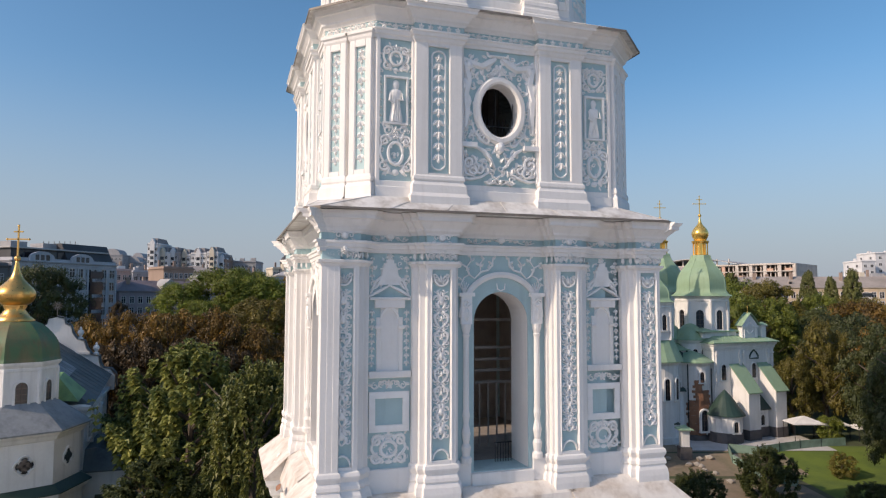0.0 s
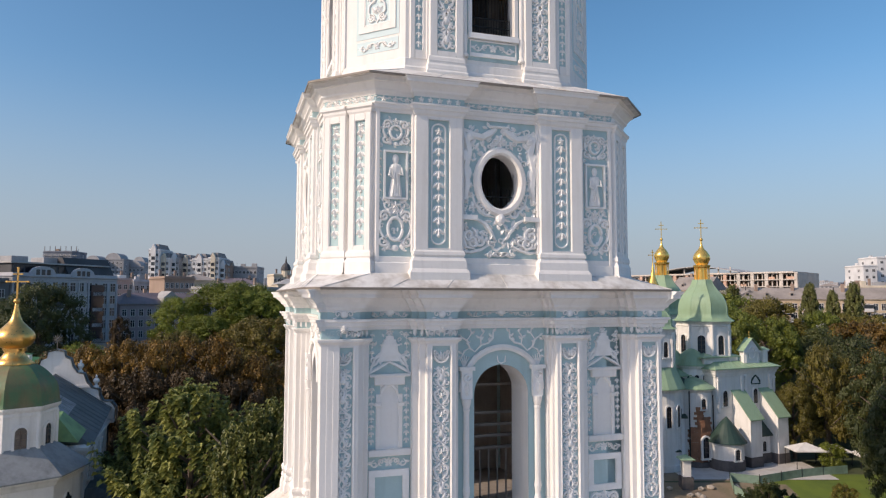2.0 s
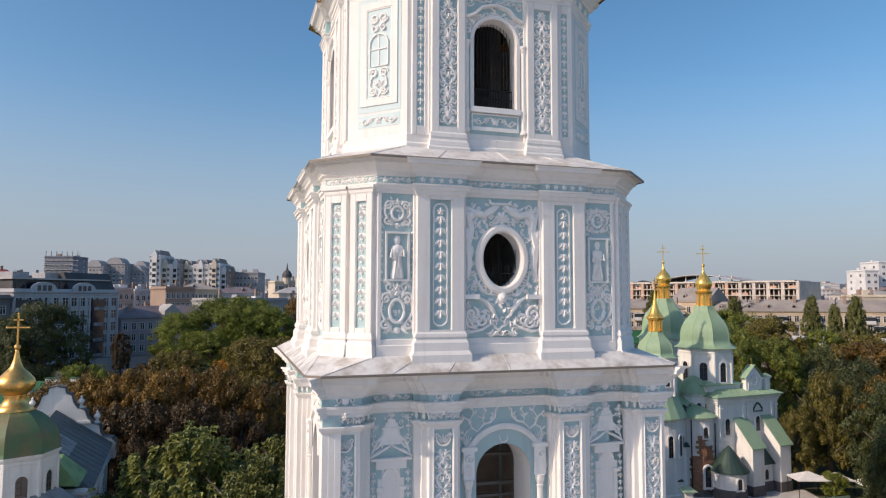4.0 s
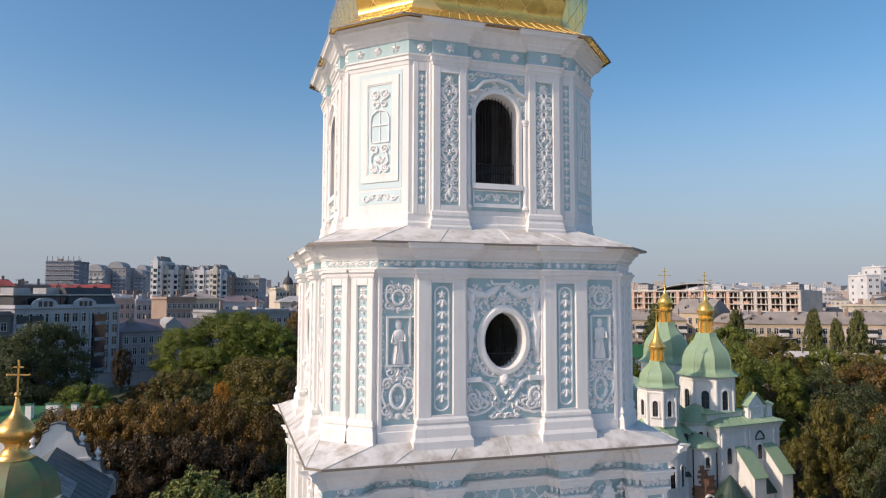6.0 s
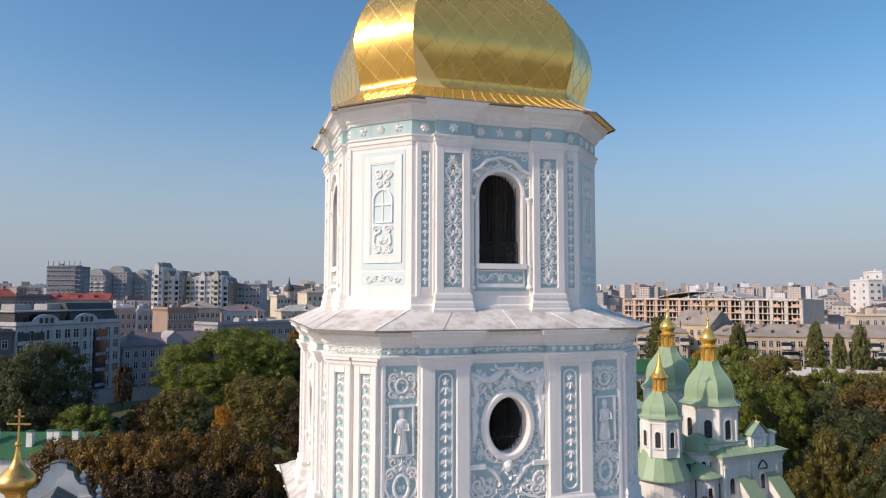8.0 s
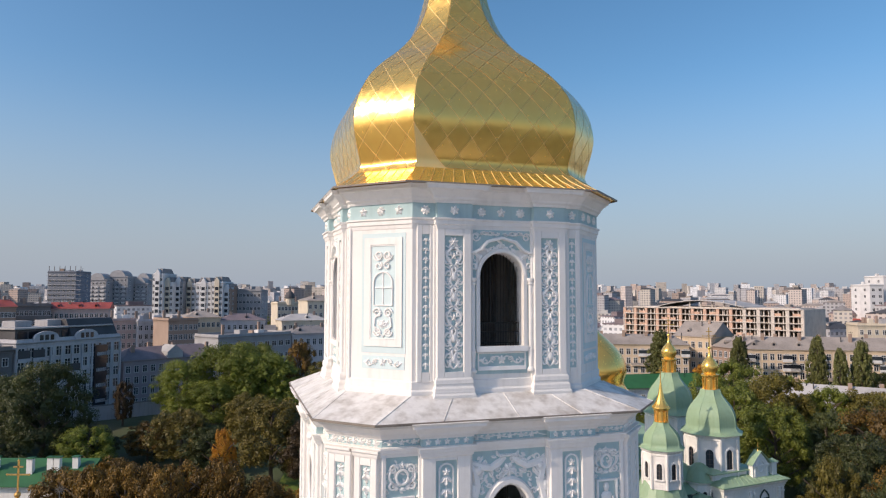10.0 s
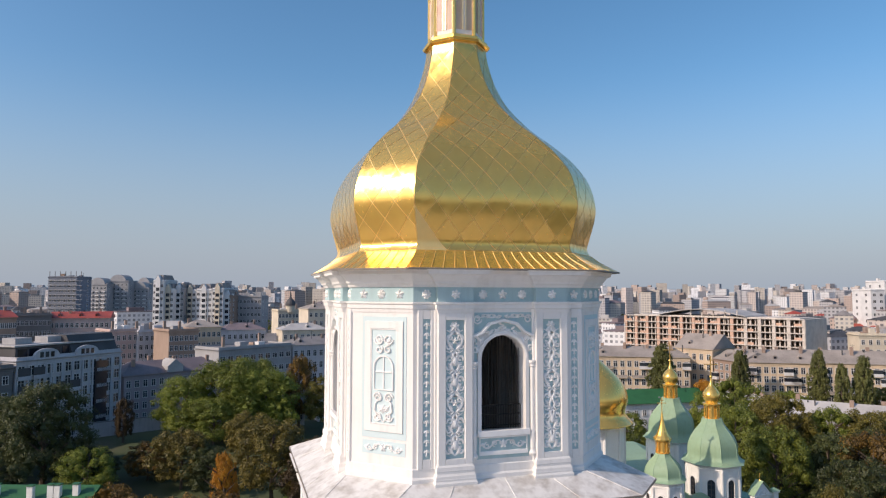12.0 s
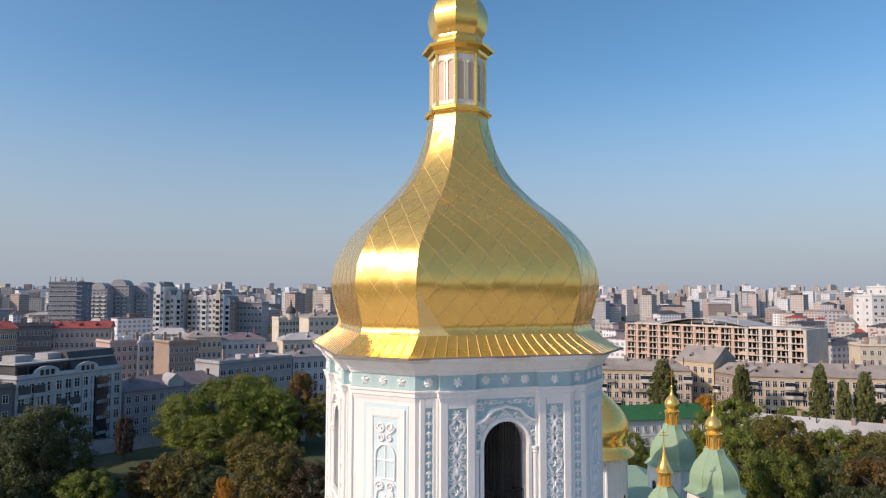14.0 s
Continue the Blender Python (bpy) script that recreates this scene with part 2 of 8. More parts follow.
    def scrolls(self, x, z, w, hgt, h):
        """A lying spray: two mirrored running scrolls round a middle flower."""
        self.flower(x, z, hgt * 0.42, h * 1.2)
        for s in (-1, 1):
            self.stroke([(x + s * w * 0.5 * k / 10, z + hgt * 0.33 * math.sin(2 * math.pi * k / 10)) for k in range(11)], hgt * 0.14, h)
            self.spiral(x + s * w * 0.2, z + hgt * 0.08, hgt * 0.3, 1.2, -1.5, s, hgt * 0.12, h)
            self.spiral(x + s * w * 0.38, z - hgt * 0.08, hgt * 0.3, 1.2, 1.5, -s, hgt * 0.12, h)
            self.leaf(x + s * w * 0.42, z, 0 if s > 0 else math.pi, hgt * 0.5, hgt * 0.3, h)

    def cartouche(self, x, z, rx, rz, h):
        """An oval in strapwork with curled wings."""
        self.oval(x, z, rx * 0.42, rz * 0.5, rx * 0.2, h * 1.2)
        for s in (-1, 1):
            self.spiral(x + s * rx * 0.62, z + rz * 0.55, rx * 0.34, 1.3, math.pi if s > 0 else 0, -s, rx * 0.17, h)
            self.spiral(x + s * rx * 0.7, z - rz * 0.55, rx * 0.3, 1.3, math.pi if s > 0 else 0, s, rx * 0.17, h)
            self.stroke([(x + s * rx * (0.5 + 0.42 * math.sin(k * 0.45)), z + rz * (0.75 - 1.5 * k / 8)) for k in range(9)], rx * 0.17, h)
            self.leaf(x + s * rx * 0.3, z - rz * 0.6, -math.pi / 2 + s * 0.5, rz * 0.4, rx * 0.35, h)
            self.leaf(x + s * rx * 0.25, z + rz * 0.6, math.pi / 2 - s * 0.5, rz * 0.4, rx * 0.35, h)
        self.flower(x, z + rz * 0.82, rx * 0.28, h)
        self.boss(x, z - rz * 0.85, rx * 0.22, rz * 0.15, h)

    def foliage(self, n, x0, x1, z0, z1, rnd, size, h, keep=lambda x, z: True):
        """Loose leaves, curls and buds over a field."""
        for _ in range(n):
            x, z = rnd.uniform(x0, x1), rnd.uniform(z0, z1)
            if not keep(x, z):
                continue
            k = rnd.random()
            if k < 0.6:
                self.leaf(x, z, rnd.uniform(0, 6.28), size * rnd.uniform(0.7, 1.3), size * 0.45, h * rnd.uniform(0.6, 1.1))
            elif k < 0.85:
                self.spiral(x, z, size * rnd.uniform(0.3, 0.5), 1.1, rnd.uniform(0, 6.28), rnd.choice((-1, 1)), size * 0.2, h * 0.8)
            else:
                self.boss(x, z, size * 0.22, size * 0.22, h, 7)

# ---- bell tower ----
AXIS = pose(0.724 - 0.115, 44.366 - 0.036, 0, 0, 0, 17.364)
tower = thing("bell_tower", AXIS, "white and turquoise baroque stucco bell tower with gilded dome", "bell tower")
SIDES = [pose(0, 0, 0, 0, 0, 90 * k) for k in range(4)]


SHIFT = [Matrix()]


def on_sides(name, bm, mat, label="", parent=tower, m=None, sides=(0, 1, 2, 3)):
    """One mesh set on several of the tower's four alike sides."""
    first, out = None, []
    for k in sides:
        mm = SIDES[k] @ SHIFT[0] @ (m if m is not None else Matrix())
        ob = part(name, bm, mat, parent, label, mm) if first is None else part(name, None, None, parent, label, mm, first)
        first = first or ob.data
        out.append(ob)
    return out


def arch_wall(x0, x1, z0, z1, y, depth, hw, sill, spring, n=14, rise=1.0):
    """A wall in the plane y, pierced by a round-headed opening about x = 0."""
    bm = boxes((x0, -hw, y, y + depth, z0, z1), (hw, x1, y, y + depth, z0, z1))
    if sill > z0:
        box(bm, -hw, hw, y, y + depth, z0, sill)
    arc = [(-hw * math.cos(math.pi * i / n), spring + rise * hw * math.sin(math.pi * i / n)) for i in range(n + 1)]
    for (ax, az), (bx, bz) in zip(arc, arc[1:]):
        f = [bm.verts.new(p) for p in ((ax, y, az), (bx, y, bz), (bx, y, z1), (ax, y, z1))]
        b = [bm.verts.new(p) for p in ((ax, y + depth, az), (bx, y + depth, bz), (bx, y + depth, z1), (ax, y + depth, z1))]
        bm.faces.new(f)
        bm.faces.new(b[::-1])
        bm.faces.new((f[0], f[1], b[1], b[0]))
        bm.faces.new((f[3], f[2], b[2], b[3]))
    bmesh.ops.remove_doubles(bm, verts=bm.verts[:], dist=0.002)
    return bm


def ogee(a):
    """A unit oval drawn out to a point above and below."""
    c, s = math.cos(a), math.sin(a)
    return c, s + math.copysign(0.025 * max(0.0, 1 - 1.8 * abs(c)), s)


def oval_wall(x0, x1, z0, z1, y, depth, rx, rz, zc, n=32):
    bm = boxes((x0, -rx, y, y + depth, z0, z1), (rx, x1, y, y + depth, z0, z1))
    for up in (1, -1):
        arc = [(-rx * math.cos(math.pi * i / (n // 2)), zc + up * rz * ogee(math.pi * i / (n // 2))[1]) for i in range(n // 2 + 1)]
        end = z1 if up > 0 else z0
        for (ax, az), (bx, bz) in zip(arc, arc[1:]):
            f = [bm.verts.new(p) for p in ((ax, y, az), (bx, y, bz), (bx, y, end), (ax, y, end))]
            b = [bm.verts.new(p) for p in ((ax, y + depth, az), (bx, y + depth, bz), (bx, y + depth, end), (ax, y + depth, end))]
            bm.faces.new(f)
            bm.faces.new(b)
            bm.faces.new((f[0], f[1], b[1], b[0]))
    bmesh.ops.remove_doubles(bm, verts=bm.verts[:], dist=0.002)
    return bm


def arch_band(r0, r1, zc, y, h, n=18, a0=0.0, a1=math.pi, rise=1.0):
    """A raised archivolt between two radii."""
    rows = []
    for i in range(n + 1):
        a = a0 + (a1 - a0) * i / n
        rows.append([(r * -math.cos(a), y - e, zc + rise * r * math.sin(a)) for r, e in ((r0, 0), (r0, h), ((r0 + r1) / 2, h * 1.3), (r1, h), (r1, 0))])
    return loft(rows, close=False, caps=False)


def framed(name, cx, half, z0, z1, y, proud, panel_half, pz0, pz1, sides=(0, 1, 2, 3), m=None, deep=0.16):
    """A pilaster with a sunk turquoise panel: rails, field and a thin raised edge. Returns the pilasters."""
    bm = bevelled((cx - half, cx - panel_half, y - proud, y + 0.05, z0, z1), (cx + panel_half, cx + half, y - proud, y + 0.05, z0, z1), w=0.04)
    for r in ((cx - panel_half, cx + panel_half, y - proud, y + 0.05, z0, pz0), (cx - panel_half, cx + panel_half, y - proud, y + 0.05, pz1, z1)):
        box(bm, *r)
    obs = on_sides(name, bm, WHITE, m=m, sides=sides)
    first = None
    if proud > 0.3:
        for o in obs:
            s = part("side_strip", bevelled((cx - half - 0.14, cx - half + 0.05, y - proud * 0.55, y + 0.05, z0, z1), (cx + half - 0.05, cx + half + 0.14, y - proud * 0.55, y + 0.05, z0, z1), w=0.03) if first is None else None, WHITE, o, mesh=first)
            first = s.data
        first = None
    for o in obs:
        b = boxes((cx - panel_half, cx + panel_half, y - proud + deep, y + 0.04, pz0, pz1)) if first is None else None
        f = part("field", b, BLUE, o, "turquoise sunk field", mesh=first)
        first = f.data
    return obs


def hang(obs, name, rel, mat=None, label=""):
    """The same modelled relief on each of some alike parts."""
    first = None
    for o in obs:
        r = part(name, rel.bm if first is None else None, mat or RELIEF, o, label, mesh=first)
        first = r.data


def stepped_side(a, steps, proud, end):
    """One side of a plan, from its left corner to its right one, set forward over the pilasters."""
    pts = []
    for x0, x1 in steps:
        pts += [(x0, -a), (x0, -a - proud), (x1, -a - proud), (x1, -a)]
    return pts


def plan(side_pts, extra):
    out = []
    for k in range(4):
        c, s = round(math.cos(k * math.pi / 2)), round(math.sin(k * math.pi / 2))
        out += [(c * x - s * y, s * x + c * y) for x, y in side_pts]
    return out


rnd = random.Random(5)
# lowest storey, with its sloping ledge
A1 = 10.2
sq = [(-A1, -A1), (A1, -A1), (A1, A1), (-A1, A1)]
part("lowest_storey", moulding(sq, [(0, 0), (0.5, 0), (0.5, 1.4), (0.2, 1.7), (0, 1.9), (0, 9.6)], caps=True), WHITE, tower)
rim = []
for k in range(4):
    rim += [tuple((SIDES[k] @ Vector((x, -d, 0)))[:2]) for x, d in ((-11.2, 11.2), (-2.6, 11.2), (-2.6, 10.25), (4.2, 10.25), (4.2, 11.2))]
level = lambda d, z: [(x * d / max(abs(x), abs(y)), y * d / max(abs(x), abs(y)), z) for x, y in rim]
ledge = part("lowest_ledge", loft([[(x, y, 10.45) for x, y in rim], [(x, y, 10.56) for x, y in rim], level(9.8, 11.9), level(9.1, 12.35)]), PATCHY, tower, "worn whitewashed ledge with brown stains")
part("ledge_moulding", moulding(rim, [(-1.2, 8.9), (-0.7, 8.9), (-0.65, 9.2), (-0.4, 9.4), (-0.35, 9.8), (-0.12, 10.1), (-0.1, 10.4), (-0.05, 10.46)]), WHITE, tower, "white moulded cornice under the ledge")
rl = random.Random(15)
for k in range(22):
    u, v = rl.uniform(-9.5, 9.5), rl.uniform(0.15, 0.85)
    d, z = 11.2 - 1.2 * v, 10.4 + 1.35 * v
    w, h = rl.uniform(0.25, 0.8), rl.uniform(0.12, 0.3)
    bm = bmesh.new()
    bmesh.ops.create_icosphere(bm, subdivisions=1, radius=1.0)
    for q in bm.verts:
        q.co = Vector((q.co.x * w * rl.uniform(0.7, 1.2), q.co.y * h * rl.uniform(0.7, 1.2), q.co.z * 0.035))
    part("plaster_patch", bm, BRICK if k % 3 == 0 else WHITE, ledge, "", SIDES[k % 4] @ pose(u, -d, z + 0.01, 48.4))

# second storey: a square with stepped pilasters and a tall arch in each side
Z2 = 12.0
A2, P2 = 8.55, 0.9
S2 = pose(0.25, 0, 0)
STEP_BAY, STEP_ARCH = 0.3, 0.15
for mat, lab, on in ((BLUE, "turquoise plastered wall with a round arch", (0, 1, 2)), (WHITE, "white plastered wall with a round arch", (3,))):
    on_sides("storey_wall", arch_wall(-A2, A2 - 2.2, Z2, 26.0, -A2, 2.2, 1.55, 13.0, 20.75), mat, lab, m=S2, sides=on)
on_sides("arch_reveal", loft([[(x, -A2 + 0.02, z), (x, -A2 + 2.22, z)] for x, z in [(1.54, 13.0), (1.54, 16.5)] + [(1.54 * math.cos(math.pi * i / 16), 20.75 + 1.54 * math.sin(math.pi * i / 16)) for i in range(17)] + [(-1.54, 16.5), (-1.54, 13.0)]], close=False), WHITE, "white plastered arch reveal", m=S2)
on_sides("inner_lining", arch_wall(-6.3, 6.3, 12.96, 26.0, -A2 + 2.203, 0.03, 1.55, 12.97, 20.75), INNER, "dull plastered inner wall", m=S2)
part("storey_floor", boxes((-8.5, 8.5, -8.5, 8.5, 12.2, 12.95)), INNER, tower, "dusty concrete landing")
on_sides("plinth", bevelled((-8.9, -1.75, -A2 - 0.2, -A2 + 0.1, 12.3, 13.5), (1.75, 8.9, -A2 - 0.2, -A2 + 0.1, 12.3, 13.5), (-1.75, 1.75, -A2 - 0.3, -A2 + 0.1, 12.3, 12.95)), WHITE, m=S2)


def stepped_plan(cx, half, left, right, y, proud, back=0.3):
    """Plan of a pilaster whose flanks step back in three layers."""
    f, d = y - proud, proud / 3
    return [(cx - half - 2 * left, y + back), (cx - half - 2 * left, f + 2 * d), (cx - half - left, f + 2 * d), (cx - half - left, f + d), (cx - half, f + d), (cx - half, f),
            (cx + half, f), (cx + half, f + d), (cx + half + right, f + d), (cx + half + right, f + 2 * d), (cx + half + 2 * right, f + 2 * d), (cx + half + 2 * right, y + back)]


for cx, half, ph, on in ((-8.57, 0.76, 0.47, (0, 1, 2, 3)), (8.57, 0.76, 0.47, (0, 1, 2)), (8.98, 0.35, 0.15, (3,)), (-3.6, 0.78, 0.47, (0, 1, 2, 3)), (3.6, 0.78, 0.47, (0, 1, 2))):
    corner = abs(cx) > 5
    bay, other = STEP_BAY if half > 0.5 else 0.1, 0.01 if corner else STEP_ARCH
    left, right = (bay, other) if cx in (8.57, 8.98, -3.6) else (other, bay)
    pl = stepped_plan(cx, half, left, right, -A2, P2)
    if corner:
        pl = pl[:-1] + [(pl[-1][0], -A2 + 0.05)] if cx > 0 else [(pl[0][0], -A2 + 0.05)] + pl[1:]
    # the front layer is cut open for its panel, the layers behind it are whole
    bm = bevelled((cx - half, cx - ph, -A2 - P2, -A2 - P2 / 3 + 0.02, 13.6, 23.6), (cx + ph, cx + half, -A2 - P2, -A2 - P2 / 3 + 0.02, 13.6, 23.6), w=0.03)
    box(bm, cx - ph, cx + ph, -A2 - P2 + 0.002, -A2 - P2 / 3, 13.6, 13.9)
    box(bm, cx - ph, cx + ph, -A2 - P2 + 0.002, -A2 - P2 / 3, 23.4, 23.6)
    obs = on_sides("pilaster", bm, WHITE, m=S2, sides=on)
    first = None
    for o in obs:
        rows = [(cx - half - left, cx + half + right, -A2 - P2 * 2 / 3, -A2 + 0.05, 13.6, 23.6), (cx - half - 2 * left, cx + half + 2 * right, -A2 - P2 / 3, -A2 + 0.04, 13.6, 23.6)]
        strip = part("side_strip", bevelled(*rows, w=0.03) if first is None else None, WHITE, o, mesh=first)
        first = strip.data
    first = None
    for o in obs:
        f = part("field", boxes((cx - ph, cx + ph, -A2 - P2 + 0.16, -A2 - P2 / 3, 13.9, 23.4)) if first is None else None, BLUE, o, "turquoise sunk field", mesh=first)
        first = f.data
    r = Relief(-A2 - P2 + 0.16)
    r.vine(cx, 14.9, 22.3, 1.8 * ph, 0.13, rnd, 0.95, 1)
    r.stroke([(cx - 0.9 * ph * math.cos(math.pi * i / 10), 13.92 + 0.5 * math.sin(math.pi * i / 10)) for i in range(11)], 0.11, 0.14)
    r.stroke([(cx - 0.8 * ph * math.cos(math.pi * i / 10), 23.0 - 0.42 * math.sin(math.pi * i / 10)) for i in range(11)], 0.12, 0.16)
    for k in (-1, 1):
        r.spiral(cx + k * 0.7 * ph, 23.1, 0.26 * ph, 1.2, 0 if k < 0 else math.pi, k, 0.09, 0.15)
    for i in range(7):
        r.leaf(cx, 22.66, math.pi * (0.12 + 0.76 * i / 6), 0.52 * min(1, ph * 2.2), 0.13, 0.15)
    hang(obs, "vine_relief", r, label="white stucco vine relief")
    on_sides("capital", moulding(pl, [(0.0, 23.5), (0.03, 23.56), (0.06, 23.62), (0.14, 23.68), (0.16, 23.8), (0.1, 23.82)], caps=True), WHITE, m=S2, sides=on)
    on_sides("pedestal", moulding(pl, [(0.02, 13.72), (0.08, 13.66), (0.12, 13.5), (0.1, 13.4), (0.02, 13.22), (0.1, 13.05), (0.12, 12.9), (0.06, 12.82), (0.16, 12.6), (0.2, 12.3), (0.2, 11.6)], caps=True), WHITE, m=S2, sides=on)
    rr = Relief(-A2 - P2)
    for k in (-1, 1):
        rr.stroke([(cx + k * (ph + 0.07), 13.9), (cx + k * (ph + 0.07), 23.4)], 0.1, 0.05)
    hang(obs, "fillet", rr)
    # leafy frieze over the capital
    on_sides("capital_neck", moulding(pl, [(-0.04, 23.8), (-0.04, 24.3)]), BLUE, "turquoise band behind the capital leaves", m=S2, sides=on)
    g = Relief(-A2 - P2 + 0.04)
    for k in (-1, 1):
        if half < 0.5:
            break
        g.spiral(cx + k * 0.24, 24.1, 0.17, 1.3, 0 if k > 0 else math.pi, k, 0.07, 0.15)
        g.spiral(cx + k * 0.58, 24.08, 0.15, 1.2, math.pi if k > 0 else 0, -k, 0.07, 0.14)
        for q, (lx, la, ll) in enumerate(((0.1, 1.2, 0.4), (0.4, 1.5, 0.46), (0.46, 1.0, 0.36), (0.72, 1.75, 0.42), (0.7, 1.2, 0.4))):
            g.leaf(cx + k * lx, 23.86, la if k > 0 else math.pi - la, ll, 0.13, 0.15)
    g.flower(cx, 24.28, 0.24, 0.22, 8)
    g.boss(cx, 24.42, 0.15, 0.17, 0.24)
    g.y += P2 / 3
    for k, wd in ((-1, left), (1, right)):
        if wd > 0.1:
            for q in (0.5, 1.5):
                g.y = -A2 - P2 + 0.04 + P2 / 3 * math.ceil(q)
                x = cx + k * (half + wd * q)
                g.leaf(x, 23.86, math.pi / 2, 0.45, wd * 0.8, 0.12)
    on_sides("capital_relief", g.bm, RELIEF, m=S2, sides=on)
for s in (-1, 1):
    c = s * 6.1
    on = (0, 1, 2) if s > 0 else (0, 1, 2, 3)
    bay = on_sides("niche", bevelled((c - 0.68, c - 0.46, -A2 - 0.11, -A2 + 0.05, 18.2, 21.0), (c + 0.46, c + 0.68, -A2 - 0.11, -A2 + 0.05, 18.2, 21.0), (c - 0.76, c - 0.42, -A2 - 0.24, -A2 + 0.05, 20.4, 20.58), (c + 0.42, c + 0.76, -A2 - 0.24, -A2 + 0.05, 20.4, 20.58), (c - 0.78, c + 0.78, -A2 - 0.2, -A2 + 0.05, 21.45, 21.9), (c - 1.08, c + 1.08, -A2 - 0.3, -A2 + 0.05, 17.98, 18.3), (c - 1.05, c + 1.05, -A2 - 0.26, -A2 + 0.05, 21.86, 22.0)), WHITE, m=S2, sides=on)
    first = None
    for o in bay:
        back = part("niche_back", boxes((c - 0.46, c + 0.46, -A2 - 0.03, -A2 + 0.04, 18.3, 21.45)) if first is None else None, WHITE, o, mesh=first)
        first = back.data
    r = Relief(-A2)
    for k in (-1, 1):
        r.stroke([(c + k * 1.1, 22.0), (c + k * 0.6, 22.3), (c, 22.6)], 0.2, 0.24)
        r.stroke([(c + k * 1.0, 22.1), (c + k * 0.75, 22.75), (c + k * 0.4, 23.05), (c + k * 0.32, 23.5), (c, 23.95)], 0.18, 0.1)
        r.garland(c + k * 0.9, 18.5, 21.4, 0.3, 0.09, 0.36)
        r.stroke([(c + k * 0.46, 20.9), (c + k * 0.38, 21.2), (c + k * 0.2, 21.4), (c, 21.45)], 0.18, 0.16)
        r.stroke([(c + k * 0.98, 22.35), (c + k * 0.7, 22.5), (c + k * 0.52, 22.75), (c + k * 0.5, 23.0)], 0.16, 0.14)
        r.spiral(c + k * 0.82, 22.72, 0.2, 1.2, 0, k, 0.08, 0.12)
        r.garland(c + k * 0.9, 22.8, 24.1, 0.26, 0.07, 0.4)
    for x, z, e, d in ((0.58, 22.62, 22.85, 0.1), (0.5, 22.85, 23.05, 0.12), (0.4, 23.05, 23.4, 0.13), (0.5, 23.4, 23.48, 0.18), (0.32, 23.48, 23.72, 0.14), (0.2, 23.72, 23.9, 0.14)):
        r.bar(c - x, c + x, z, e, d)
    r.boss(c, 21.5, 0.3, 0.22, 0.05)
    r.flower(c, 24.05, 0.22, 0.1, 6)
    r.scrolls(c, 17.62, 1.9, 0.6, 0.07)
    r.border(c - 1.03, c + 1.03, 15.3, 17.28, 0.32, 0.14)
    r.border(c - 0.76, c + 0.76, 15.58, 17.0, 0.06, 0.06)
    r.cartouche(c, 14.45, 0.95, 0.75, 0.09)
    r.foliage(26, c - 1.0, c + 1.0, 13.75, 15.1, rnd, 0.28, 0.06)
    r.foliage(24, c - 1.05, c + 1.05, 22.6, 24.1, rnd, 0.28, 0.05)
    on_sides("bay_relief", r.bm, RELIEF, "white stucco aedicule, frame and cartouche", m=S2, sides=on)
    # engaged columns beside the arch
    x = s * 2.02
    col = lathe([(0.3, 13.5), (0.3, 13.75), (0.2, 13.85), (0.26, 14.3), (0.16, 14.5), (0.24, 15.0), (0.14, 15.5), (0.2, 15.9), (0.16, 16.2), (0.155, 19.9), (0.2, 20.05), (0.16, 20.1), (0.24, 20.35), (0.27, 20.6)], 12, x, -A2 - 0.12)
    on_sides("column", col, WHITE, m=S2, sides=on)
    cr = Relief(-A2 - 0.05)
    cr.bar(x - 0.3, x + 0.3, 20.6, 22.1, 0.2)
    cr.bar(x - 0.42, x + 0.42, 22.05, 22.25, 0.3)
    cr.y -= 0.2
    cr.spiral(x, 21.7, 0.24, 1.3, 0, s, 0.1, 0.1)
    cr.leaf(x, 21.5, -math.pi / 2, 0.8, 0.35, 0.12)
    on_sides("console", cr.bm, RELIEF, m=S2, sides=on)
on_sides("archivolt", arch_band(2.12, 2.42, 20.95, -A2, 0.16), WHITE, "white moulded arch surround", m=S2)
r = Relief(-A2)
